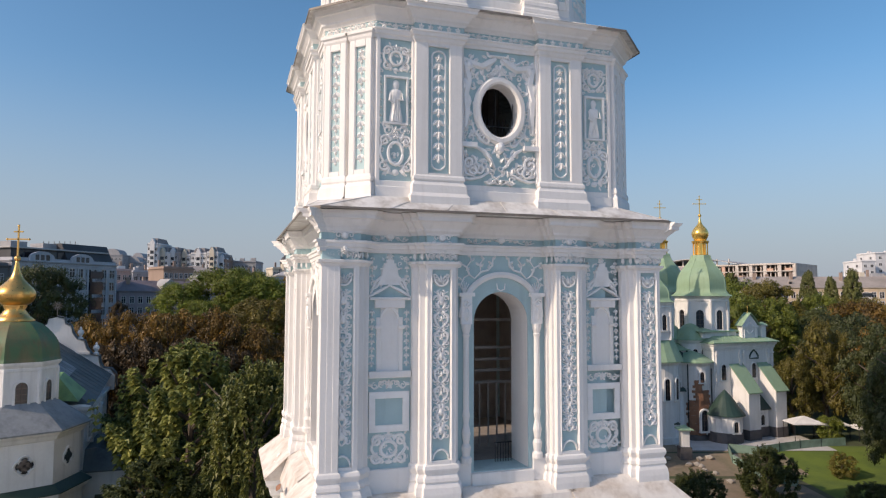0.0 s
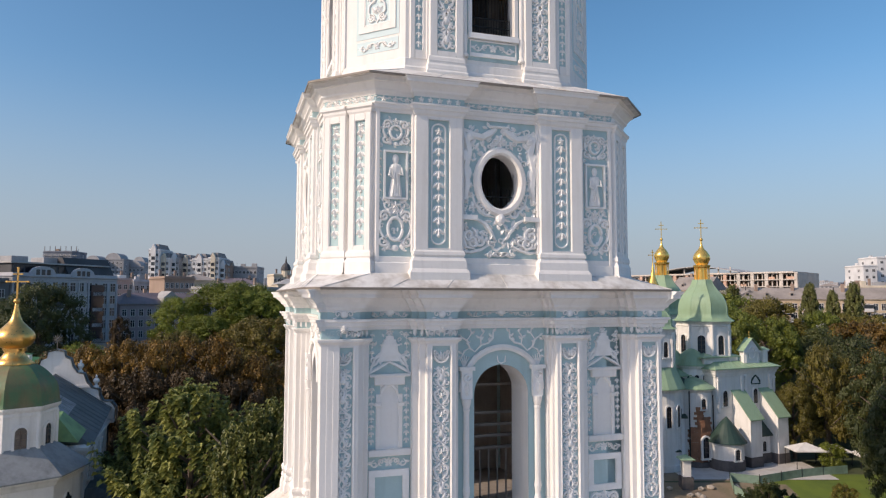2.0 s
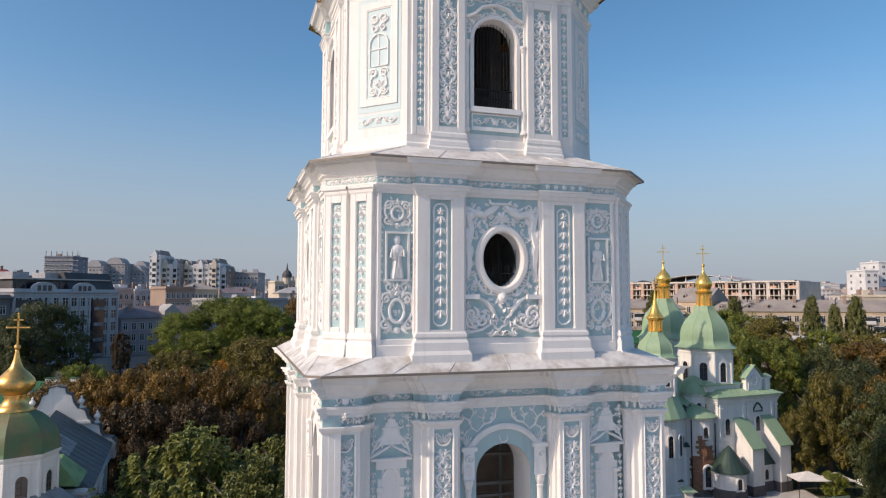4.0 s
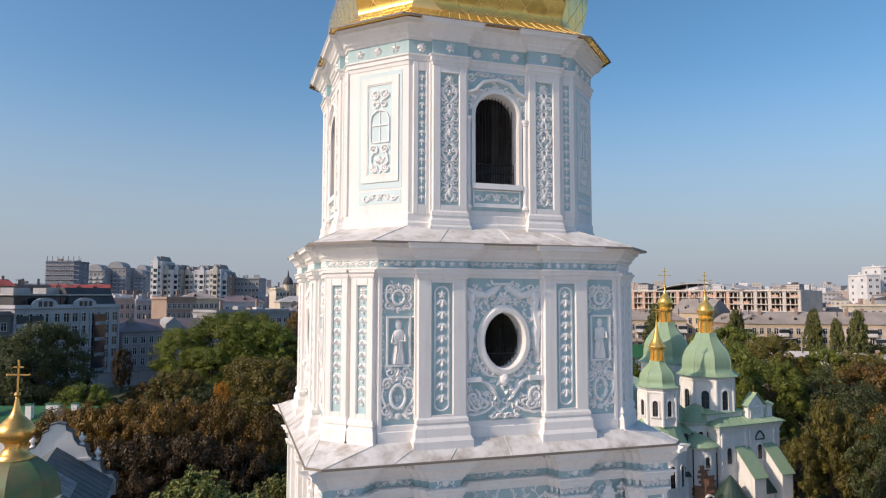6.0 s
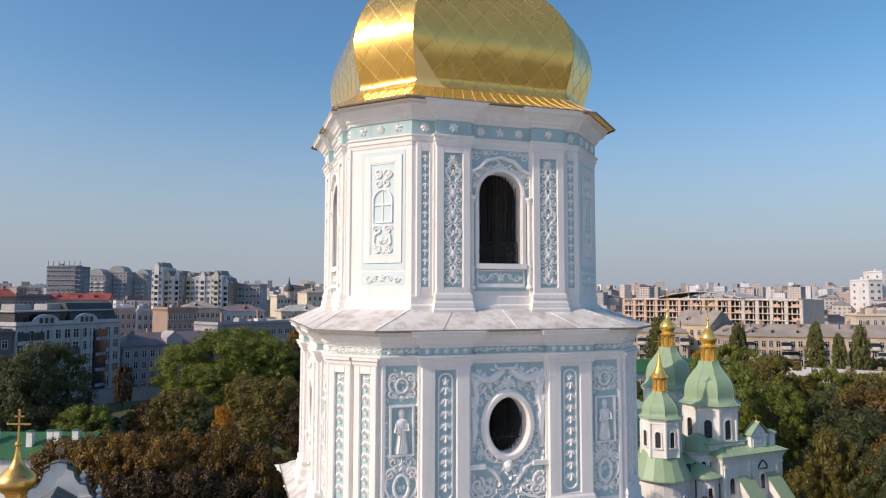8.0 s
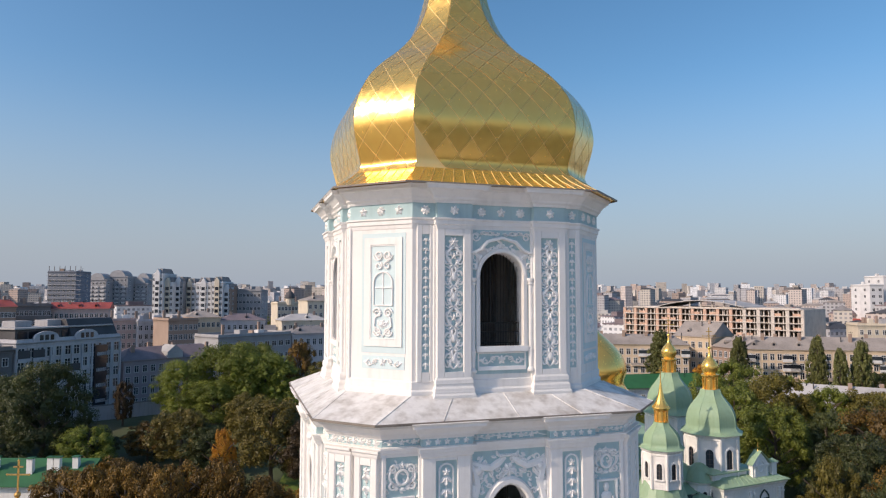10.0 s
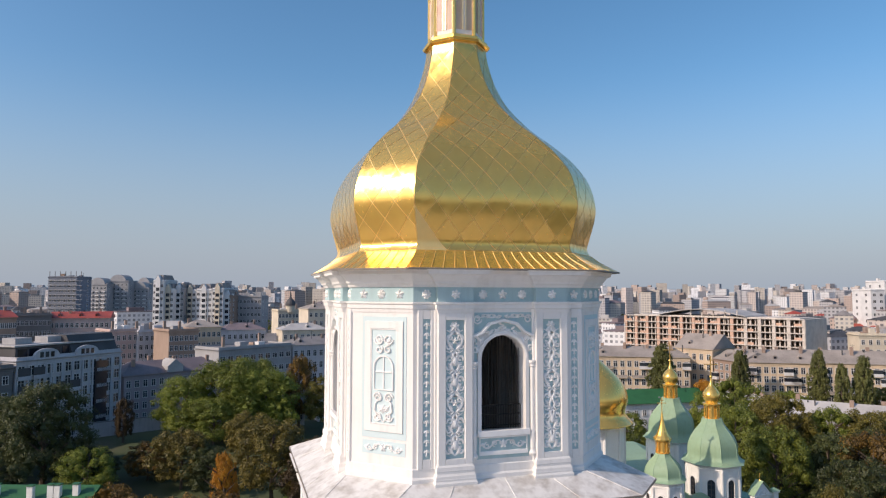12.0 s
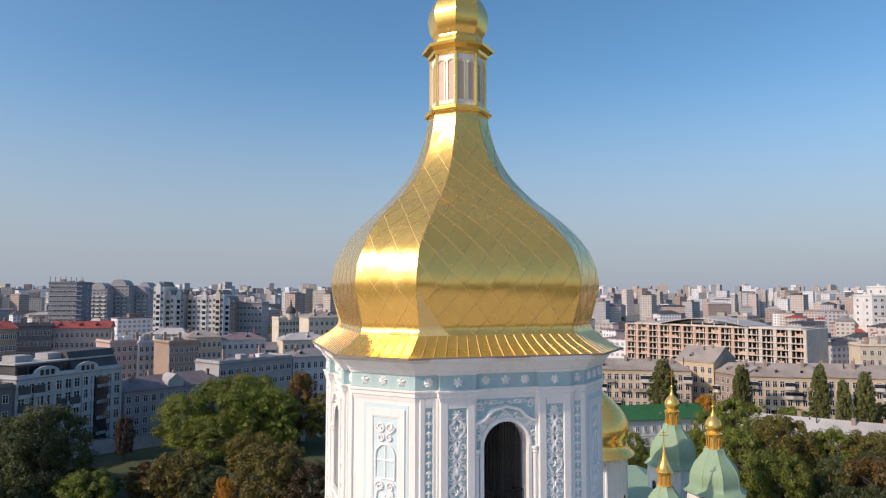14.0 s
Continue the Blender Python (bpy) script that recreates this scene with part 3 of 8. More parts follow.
for k in (-1, 1):
    # two branches rise from the arch and curl outwards
    r.stroke([(k * 1.5, 23.0), (k * 1.15, 23.35), (k * 0.75, 23.45), (k * 0.5, 23.7), (k * 0.45, 24.15)], 0.12, 0.1)
    r.stroke([(k * 1.15, 23.35), (k * 1.2, 23.75), (k * 0.95, 24.1)], 0.1, 0.09)
    r.stroke([(k * 1.5, 23.0), (k * 1.8, 23.2), (k * 1.95, 23.6), (k * 2.3, 23.8)], 0.12, 0.1)
    r.stroke([(k * 1.8, 23.2), (k * 2.1, 23.05), (k * 2.3, 22.6)], 0.1, 0.09)
    r.stroke([(k * 1.95, 23.6), (k * 1.7, 23.95), (k * 1.75, 24.2)], 0.09, 0.09)
    for lx, lz, la in ((0.45, 24.0, 2.2), (0.5, 23.75, 0.7), (0.75, 23.5, 2.0), (0.95, 24.0, 0.8), (1.2, 23.7, 0.5), (1.2, 23.6, 2.4), (1.75, 24.1, 1.0), (1.7, 23.9, 2.4), (2.2, 23.75, 0.6), (2.2, 23.7, -0.5), (2.0, 23.4, 2.6), (2.25, 22.75, -0.4), (2.2, 22.9, 0.6)):
        r.leaf(k * lx, lz, la if k > 0 else math.pi - la, 0.3, 0.15, 0.1)
    # potted plants over the consoles
    for i in range(5):
        r.stroke([(k * 2.1, 22.1), (k * (2.1 + 0.06 * (i - 2)), 22.45), (k * (2.1 + 0.14 * (i - 2)), 22.85 - 0.06 * abs(i - 2))], 0.07, 0.08)
    r.bar(*sorted((k * 1.95, k * 2.25)), 22.0, 22.14, 0.12)
r.stroke([(-0.24, 22.75), (-0.2, 22.45), (0, 22.36), (0.2, 22.45), (0.24, 22.75)], 0.08, 0.08)
on_sides("spandrel_relief", r.bm, RELIEF, "white stucco branches over the arch", m=S2)


def front2(inner=True):
    """One side of the stepped plan, from its left corner to its right one."""
    out = [(-9.18, -9.38)] + stepped_plan(-8.57, 0.76, 0.0, STEP_BAY, -A2, P2, 0.0)[5:]
    out += stepped_plan(-3.6, 0.78, STEP_BAY, STEP_ARCH, -A2, P2, 0.0)
    if inner:
        out += stepped_plan(3.6, 0.78, STEP_ARCH, STEP_BAY, -A2, P2, 0.0)
    return [(x + 0.25, y) for x, y in out + (stepped_plan(8.57, 0.76, STEP_BAY, 0.0, -A2, P2, 0.0) if inner else stepped_plan(8.98, 0.35, 0.1, 0.0, -A2, P2, 0.0))[:7]]


plan2 = []
for k in range(4):
    plan2 += [tuple((SIDES[k] @ Vector((x, y, 0)))[:2]) for x, y in front2(k < 3)]
part("architrave", moulding(plan2, [(-0.3, 24.22), (0.1, 24.22), (0.12, 24.4), (0.2, 24.44), (0.22, 24.6), (0.3, 24.66), (0.3, 24.76), (0.05, 24.78)]), WHITE, tower)
part("frieze", moulding(plan2, [(0.03, 24.74), (0.03, 25.16)]), BLUE, tower, "turquoise frieze band")
fr = Relief(-A2 - 0.03)
for c, w in ((-6.1, 1.9), (0, 3.9), (6.1, 1.9)):
    fr.scrolls(c, 24.96, w, 0.36, 0.09)
    for i in range(int(w / 0.2)):
        fr.leaf(c - w / 2 + 0.2 * i, 24.96, 0.6 + 1.9 * (i % 2), 0.22, 0.1, 0.08)
    fr.boss(c, 25.08, 0.24, 0.2, 0.14)
fr.y -= P2
for c in (-8.57, -3.6, 3.6, 8.57):
    fr.boss(c, 25.0, 0.2, 0.2, 0.16)
    for k in (-1, 1):
        fr.spiral(c + k * 0.3, 25.02, 0.16, 1.2, 0 if k < 0 else math.pi, -k, 0.07, 0.1)
        fr.leaf(c + k * 0.42, 25.1, 0.4 if k > 0 else math.pi - 0.4, 0.28, 0.12, 0.1)
        fr.leaf(c + k * 0.3, 24.85, -0.3 if k > 0 else math.pi + 0.3, 0.28, 0.12, 0.1)
on_sides("frieze_relief", fr.bm, RELIEF, m=S2, sides=(0, 1, 2))
part("cornice", moulding(plan2, [(0.02, 25.12), (0.1, 25.12), (0.12, 25.22), (0.24, 25.34), (0.26, 25.44), (0.3, 25.5), (0.52, 25.78), (0.62, 25.82), (0.62, 25.98), (0.7, 26.1), (0.74, 26.2), (0.0, 26.24)]), WHITE, tower, "white moulded cornice stepping over the pilasters")
out2 = [(-9.6, -10.28), (9.6, -10.28), (10.28, -9.6), (10.28, 9.6), (9.6, 10.28), (-9.6, 10.28), (-10.28, 9.6), (-10.28, -9.6)]


def ledge_roof(name, outer, inner, z0, z1, label):
    """Sloping sheet roof of a ledge in separate bays with standing seams."""
    bm = loft([[(x, y, z0 - 0.06) for x, y in outer], [(x, y, z0) for x, y in outer], [(x, y, z1) for x, y in inner]])
    top = part(name, bm, LEDGE, tower, label)
    n = len(outer)
    for i in range(n):
        o0, o1, i0, i1 = (Vector(p) for p in (outer[i], outer[(i + 1) % n], inner[i], inner[(i + 1) % n]))
        many = max(1, round((o1 - o0).length / 3.4))
        for k in range(many):
            t = (k + (0.0 if k == 0 else rnd.uniform(-0.12, 0.12))) / many
            a, b = o0.lerp(o1, t), i0.lerp(i1, t)
            d = (b - a).normalized()
            s = Vector((-d.y, d.x)) * 0.035
            seam = bmesh.new()
            f = [seam.verts.new((*(q + e), z)) for q, zz in ((a, z0), (b, z1)) for e, z in ((s, zz - 0.01), (s * 0.5, zz + 0.028), (-s * 0.5, zz + 0.028), (-s, zz - 0.01))]
            for q in range(3):
                seam.faces.new((f[q], f[q + 1], f[q + 5], f[q + 4]))
            part("seam", seam, LEDGE, top)
    part("drip_edge", moulding(outer, [(0.0, z0 - 0.1), (0.05, z0 - 0.1), (0.05, z0 + 0.015), (0.0, z0 + 0.02)]), EDGE, top, "dark rusty drip edge")
    return top


ledge_roof("ledge_roof", out2, octagon(9.25, 6.9), 26.3, 27.05, "pale grey sheet-metal ledge roof with seams")

# third storey: chamfered, with an oval window in each side
A3, B3, P3 = 9.0, 6.76, 0.4
on_sides("storey_wall", oval_wall(-B3, B3, 26.7, 36.9, -A3, 0.75, 1.1, 1.42, 32.0, 40), BLUE, "turquoise plastered wall with an oval window")
rv = loft([[(1.1 * math.cos(2 * math.pi * i / 40), y, 32.0 + 1.42 * ogee(2 * math.pi * i / 40)[1]) for i in range(40)] for y in (-A3 - 0.02, -A3 + 0.76)], caps=False)
for v in rv.verts:
    v.co.x *= 0.995
on_sides("oval_reveal", rv, WHITE, "white oval window reveal")
r = Relief(-A3)
n = 40
ov = loft([[(q * math.cos(2 * math.pi * i / n) * 1.0, -A3 - e, 32.0 + (q + 0.32) * ogee(2 * math.pi * i / n)[1]) for i in range(n)] for q, e in ((1.1, 0.0), (1.1, 0.14), (1.2, 0.24), (1.4, 0.24), (1.52, 0.08), (1.52, 0))], caps=False)
on_sides("oval_frame", ov, WHITE, "white moulded oval window surround")
CH = [pose(0, 0, 0, 0, 0, 90 * k - 45) for k in range(4)]
D3 = (A3 + B3) / math.sqrt(2)
W3 = (A3 - B3) / math.sqrt(2)
first = None
for m in CH:
    o = part("corner_wall", boxes((-W3, W3, -D3, -D3 + 0.6, 26.7, 36.9)) if first is None else None, WHITE, tower, "white chamfered corner wall", m, first)
    first = o.data


def on_corners(name, bm, mat, label="", shift=Matrix()):
    first, out = None, []
    for m in CH:
        ob = part(name, bm if first is None else None, mat, tower, label, m @ shift, first)
        first = ob.data
        out.append(ob)
    return out


PALE = material("pale_turquoise_paint", (0.57, 0.70, 0.72), 0.8, vary=0.12, scale=0.8, fine=12, bump=0.2, stain=(0.6, 0.68, 0.68))
for cx in (-0.78, 0.78):
    bm = bevelled((cx - 0.68, cx - 0.3, -D3 - 0.26, -D3 + 0.05, 28.1, 35.3), (cx + 0.3, cx + 0.68, -D3 - 0.26, -D3 + 0.05, 28.1, 35.3), w=0.04)
    box(bm, cx - 0.3, cx + 0.3, -D3 - 0.26, -D3 + 0.05, 28.1, 28.45)
    box(bm, cx - 0.3, cx + 0.3, -D3 - 0.26, -D3 + 0.05, 34.85, 35.3)
    obs = on_corners("corner_pilaster", bm, WHITE)
    f1 = None
    for o in obs:
        f = part("field", boxes((cx - 0.3, cx + 0.3, -D3 - 0.12, -D3 + 0.04, 28.45, 34.85)) if f1 is None else None, BLUE, o, "turquoise sunk field", mesh=f1)
        f1 = f.data
    r = Relief(-D3 - 0.12)
    r.garland(cx, 28.8, 34.5, 0.52, 0.1, 0.6)
    r.flower(cx, 34.55, 0.22, 0.1)
    hang(obs, "garland_relief", r)
    rect = [(cx - 0.68, -D3 - 0.26), (cx + 0.68, -D3 - 0.26), (cx + 0.68, -D3 + 0.2), (cx - 0.68, -D3 + 0.2)]
    on_corners("capital", moulding(rect, [(0, 35.2), (0.05, 35.3), (0.07, 35.42), (0.16, 35.5), (0.16, 35.62)], caps=True), WHITE)
    on_corners("pedestal", moulding(rect, [(0, 28.2), (0.06, 28.1), (0.08, 27.9), (0.03, 27.8), (0.12, 27.6), (0.14, 27.1), (0.2, 27.0), (0.2, 26.6)], caps=True), WHITE)
on_sides("plinth", bevelled((-B3, B3, -A3 - 0.14, -A3 + 0.1, 26.7, 27.6), (-B3, B3, -A3 - 0.08, -A3 + 0.1, 27.55, 27.9)), WHITE)
for s in (-1, 1):
    cx = s * 3.5
    obs = framed("pilaster", cx, 1.28, 28.1, 35.3, -A3, P3, 0.56, 28.35, 35.0)
    r = Relief(-A3 - P3 + 0.17)
    r.border(cx - 0.5, cx + 0.5, 28.5, 34.9, 0.001, 0.001)
    arch = [(cx - 0.36, 28.85), (cx - 0.36, 34.5)] + [(cx - 0.36 * math.cos(math.pi * i / 8), 34.5 + 0.3 * math.sin(math.pi * i / 8)) for i in range(9)] + [(cx + 0.36, 34.5), (cx + 0.36, 28.85)] + [(cx + 0.36 * math.cos(math.pi * i / 8), 28.85 - 0.3 * math.sin(math.pi * i / 8)) for i in range(9)]
    r.stroke(arch, 0.1, 0.1)
    r.garland(cx, 28.9, 34.3, 0.62, 0.12, 0.62)
    r.flower(cx, 34.4, 0.24, 0.14)
    hang(obs, "garland_relief", r, label="white stucco garland in a rounded frame")
    rect = [(cx - 1.28, -A3 - P3), (cx + 1.28, -A3 - P3), (cx + 1.28, -A3 + 0.3), (cx - 1.28, -A3 + 0.3)]
    on_sides("capital", moulding(rect, [(0, 35.15), (0.06, 35.22), (0.08, 35.4), (0.18, 35.5), (0.22, 35.62), (0.22, 35.7)], caps=True), WHITE)
    on_sides("pedestal", moulding(rect, [(0, 28.25), (0.08, 28.15), (0.1, 28.0), (0.04, 27.9), (0.16, 27.7), (0.18, 27.3), (0.3, 27.1), (0.3, 26.6)], caps=True), WHITE)
    c = s * 5.72
    r = Relief(-A3)
    r.border(c - 0.63, c + 0.63, 30.8, 33.3, 0.1, 0.16)
    r.cartouche(c, 29.3, 0.9, 1.15, 0.12)
    r.cartouche(c, 34.25, 0.72, 0.7, 0.11)
    for k in (-1, 1):
        r.garland(c + k * 0.84, 30.6, 34.6, 0.24, 0.09, 0.42)
        r.spiral(c + k * 0.4, 30.5, 0.24, 1.2, 0, k, 0.1, 0.1)
        r.leaf(c + k * 0.2, 30.6, math.pi / 2 - k * 1.0, 0.55, 0.25, 0.12)
    r.flower(c, 30.5, 0.25, 0.14)
    r.foliage(46, c - 0.88, c + 0.88, 28.1, 30.7, rnd, 0.3, 0.08)
    r.foliage(30, c - 0.85, c + 0.85, 33.4, 35.0, rnd, 0.28, 0.07)
    on_sides("bay_relief", r.bm, RELIEF, "white stucco strapwork round a framed niche")
    fg = loft([[(c + rx * math.cos(2 * math.pi * i / 12), -A3 - 0.02 - 0.17 * max(0, -math.sin(2 * math.pi * i / 12)) * min(1, rx * 3.2), z) for i in range(12)] for rx, z in ((0.34, 30.92), (0.36, 31.1), (0.27, 31.6), (0.22, 31.95), (0.3, 32.3), (0.33, 32.45), (0.26, 32.58), (0.1, 32.64), (0.15, 32.74), (0.18, 32.9), (0.13, 33.06), (0.03, 33.12))])
    q = Relief(-A3 - 0.16)
    q.bm.free()
    q.bm = fg
    for fx, fz0, fz1 in ((-0.2, 30.95, 32.2), (-0.08, 30.95, 31.9), (0.06, 30.95, 32.1), (0.2, 30.95, 31.8)):
        q.stroke([(c + fx, fz0), (c + fx * 0.7 + 0.03, (fz0 + fz1) / 2), (c + fx * 0.4, fz1)], 0.07, 0.07)
    q.stroke([(c - 0.3, 32.4), (c - 0.36, 32.0), (c - 0.1, 31.85)], 0.12, 0.09)
    q.stroke([(c + 0.3, 32.4), (c + 0.34, 32.05), (c + 0.05, 32.1)], 0.12, 0.09)
    on_sides("niche_figure", fg, RELIEF, "white stucco draped figure in a niche")
    bm = bevelled((s * 6.55 if s > 0 else -6.76, 6.76 if s > 0 else -6.55, -A3 - 0.12, -A3 + 0.02, 27.6, 35.3), w=0.03)
    on_sides("corner_strip", bm, WHITE)
r = Relief(-A3)
for k in (-1, 1):
    # winged figures, brackets, foliage below
    r.stroke([(k * 2.1, 34.6), (k * 1.9, 34.2), (k * 1.75, 33.5), (k * 1.95, 32.7), (k * 1.85, 31.8), (k * 1.95, 31.0)], 0.42, 0.2)
    r.stroke([(k * 2.05, 34.7), (k * 1.5, 34.45), (k * 1.0, 34.35), (k * 0.55, 34.6), (k * 0.2, 34.85)], 0.4, 0.18)
    r.boss(k * 1.75, 34.3, 0.24, 0.28, 0.3)
    r.boss(k * 2.0, 33.3, 0.26, 0.4, 0.24)
    r.boss(k * 1.8, 32.4, 0.22, 0.4, 0.22)
    for i in range(6):
        r.leaf(k * (1.35 + 0.12 * i), 34.35 - 0.12 * i, -1.1 if k > 0 else math.pi + 1.1, 0.7, 0.22, 0.14)
    for i, (x, z, a) in enumerate(((1.75, 31.2, -0.8), (1.9, 30.8, 0.6), (1.6, 30.5, 2.0), (2.0, 30.4, -1.8))):
        r.leaf(k * x, z, a if k > 0 else math.pi - a, 0.45, 0.26, 0.16)
        r.flower(k * x, z + 0.1, 0.17, 0.16)
    r.bar(*sorted((k * 1.35, k * 2.25)), 29.9, 30.15, 0.3)
    r.stroke([(k * 1.4, 30.02), (k * 0.9, 29.75), (k * 0.55, 29.3), (k * 0.3, 28.9)], 0.24, 0.22)
    r.spiral(k * 1.75, 29.1, 0.42, 1.4, 1.2, k, 0.2, 0.2)
    r.spiral(k * 1.15, 28.8, 0.32, 1.3, 2.4, -k, 0.16, 0.18)
    r.stroke([(k * 2.15, 29.8), (k * 2.2, 29.2), (k * 1.95, 28.5), (k * 1.4, 28.35)], 0.2, 0.18)
    for i in range(7):
        r.leaf(k * (0.7 + 0.22 * i), 28.5 + 0.12 * (i % 3), 1.57 + 0.5 * math.sin(i * 2.1), 0.45, 0.24, 0.18)
        r.boss(k * (0.8 + 0.2 * i), 28.85 + 0.16 * ((i * 2) % 3), 0.1, 0.1, 0.14, 7)
    r.spiral(k * 0.75, 30.35, 0.3, 1.3, 0.3, -k, 0.14, 0.15)
    r.spiral(k * 1.15, 30.75, 0.24, 1.3, 0.3, k, 0.12, 0.14)
    r.stroke([(k * 0.3, 30.1), (k * 0.9, 30.2), (k * 1.4, 30.7), (k * 1.6, 31.4)], 0.15, 0.12)
r.boss(0, 30.0, 0.3, 0.36, 0.35)
r.flower(0, 34.2, 0.4, 0.16, 7)
for k in (-1, 1):
    r.stroke([(k * 0.1, 28.0), (k * 0.35, 28.12), (k * 0.6, 28.0), (k * 0.8, 28.15)], 0.16, 0.2)
    r.spiral(k * 1.5, 28.7, 0.34, 1.4, 0.5, -k, 0.15, 0.2)
    r.stroke([(k * 2.25, 28.3), (k * 1.7, 28.2), (k * 1.1, 28.35), (k * 0.5, 28.7)], 0.18, 0.18)
    r.garland(k * 1.95, 28.5, 29.7, 0.4, 0.18, 0.36)
r.scrolls(0, 28.1, 1.7, 0.42, 0.2)
for i in range(9):
    r.boss(-0.5 + 0.125 * i, 34.95, 0.09, 0.09, 0.18, 7)
for i in range(6):
    r.leaf(rnd.uniform(-0.6, 0.6), 29.2 + 0.1 * i, rnd.uniform(0, 6), 0.4, 0.2, 0.2)
r.foliage(330, -2.3, 2.3, 28.2, 35.0, rnd, 0.4, 0.13, lambda x, z: (x / 1.55) ** 2 + ((z - 32) / 1.95) ** 2 > 1)
on_sides("oval_surround_relief", r.bm, RELIEF, "white stucco cherubs, scrolls and foliage round the oval")
side3 = [(-B3, -A3)] + stepped_side(A3, ((-4.78, -2.22), (2.22, 4.78)), P3, 0) + [(B3, -A3)]
plan3 = plan(side3, 0)
part("architrave", moulding(plan3, [(-0.2, 35.25), (0.1, 35.25), (0.12, 35.42), (0.2, 35.46), (0.22, 35.62), (0.28, 35.66), (0.28, 35.74), (0.05, 35.76)]), WHITE, tower)
part("frieze", moulding(plan3, [(0.06, 35.72), (0.06, 36.16)]), BLUE, tower, "turquoise frieze band")
fr = Relief(-A3 - 0.06)
for c, w in ((-5.77, 1.9), (0, 4.3), (5.77, 1.9)):
    fr.stroke([(c - w / 2 + w * k / 24, 35.95 + 0.06 * math.sin(k)) for k in range(25)], 0.05, 0.05)
    for i in range(int(w / 0.62)):
        x = c - w / 2 + 0.35 + 0.62 * i
        fr.flower(x, 35.95, 0.17, 0.08)
        fr.leaf(x + 0.15, 35.95, 0.4, 0.26, 0.14, 0.06)
fr.y -= P3
for c in (-3.5, 3.5):
    for i in range(-2, 3):
        fr.flower(c + 0.5 * i, 35.95, 0.17, 0.08)
on_sides("frieze_relief", fr.bm, RELIEF)
fr = Relief(-D3 - 0.06)
for i in range(-3, 4):
    fr.flower(0.42 * i, 35.95, 0.2, 0.08, 6)
fr.foliage(40, -1.5, 1.5, 35.78, 36.1, rnd, 0.2, 0.05)
on_corners("frieze_relief", fr.bm, RELIEF)
part("cornice", moulding(plan3, [(0.02, 36.12), (0.1, 36.12), (0.14, 36.22), (0.26, 36.32), (0.28, 36.42), (0.5, 36.68), (0.62, 36.72), (0.62, 36.84), (0.72, 36.96), (0.0, 37.0)]), WHITE, tower, "white moulded cornice")
ledge_roof("ledge_roof", octagon(9.95, 7.3), octagon(7.95, 5.05), 37.02, 38.0, "pale grey sheet-metal ledge roof with seams")

# fourth storey, with a barred arched window in each side
A4, B4, P4 = 7.7, 4.91, 0.34
SHIFT[0] = pose(0.15, 0, 0)
on_sides("storey_wall", arch_wall(-B4 - 0.15, B4 - 0.15, 37.6, 49.2, -A4, 0.9, 1.28, 40.4, 44.3), WHITE, "white plastered wall with an arched window")
on_sides("window_field", boxes((-1.9, -1.5, -A4 - 0.03, -A4 + 0.02, 39.2, 46.85), (1.5, 1.9, -A4 - 0.03, -A4 + 0.02, 39.2, 46.85), (-1.5, 1.5, -A4 - 0.03, -A4 + 0.02, 45.75, 46.85), (-1.5, 1.5, -A4 - 0.03, -A4 + 0.02, 39.0, 40.15)), BLUE, "turquoise painted field")
D4, W4 = (A4 + B4) / math.sqrt(2), (A4 - B4) / math.sqrt(2)
on_corners("corner_wall", boxes((-W4, W4, -D4, -D4 + 0.6, 37.6, 49.2)), WHITE, "white chamfered corner wall")
r = Relief(-D4)
r.bar(-1.4, 1.4, 40.15, 46.6, 0.02)
panel = on_corners("cross_panel", r.bm, PALE, "pale turquoise panel with a stucco cross", pose(0.18, 0, 0))
r = Relief(-D4 - 0.02)
r.border(-1.2, 1.2, 40.5, 46.35, 0.38, 0.06)
hang(panel, "panel_frame", r, WHITE)
r = Relief(-D4 - 0.02)
r.border(-0.82, 0.82, 40.9, 45.95, 0.05, 0.04)
r.stroke([(-0.6, 42.7), (-0.6, 43.9)] + [(-0.6 * math.cos(math.pi * i / 10), 43.9 + 0.6 * math.sin(math.pi * i / 10)) for i in range(11)] + [(0.6, 43.9), (0.6, 42.7), (-0.6, 42.7)], 0.1, 0.09)
r.stroke([(0, 42.75), (0, 44.45)], 0.16, 0.09)
r.stroke([(-0.5, 43.65), (0.5, 43.65)], 0.16, 0.12)
for k in (-1, 1):
    r.spiral(k * 0.3, 45.4, 0.3, 1.5, math.pi if k < 0 else 0, -k, 0.1, 0.1)
    r.spiral(k * 0.28, 44.85, 0.24, 1.3, 1, k, 0.09, 0.1)
    r.spiral(k * 0.34, 42.3, 0.28, 1.5, math.pi if k < 0 else 0, k, 0.1, 0.1)
    r.spiral(k * 0.34, 41.3, 0.26, 1.5, math.pi if k < 0 else 0, -k, 0.1, 0.1)
    r.stroke([(k * 0.1, 42.4), (k * 0.5, 42.0), (k * 0.55, 41.6), (k * 0.2, 41.25), (0, 41.0)], 0.1, 0.1)
    r.leaf(k * 0.1, 41.5, 1.57 - k * 0.6, 0.5, 0.22, 0.1)
    r.leaf(k * 0.2, 45.1, 1.57 - k * 0.5, 0.5, 0.22, 0.1)
r.flower(0, 41.7, 0.25, 0.12, 6)
hang(panel, "cross_relief", r, label="white stucco cross in an arch with scrolls")
r = Relief(-D4)
r.bar(-1.35, 1.35, 39.3, 40.0, 0.02)
low = on_corners("lower_panel", r.bm, PALE, "pale turquoise panel under the cross", pose(0.18, 0, 0))
r = Relief(-D4 - 0.02)
r.scrolls(0, 39.65, 2.3, 0.55, 0.08)
hang(low, "scroll_relief", r)
r = Relief(-A4 - 0.03)
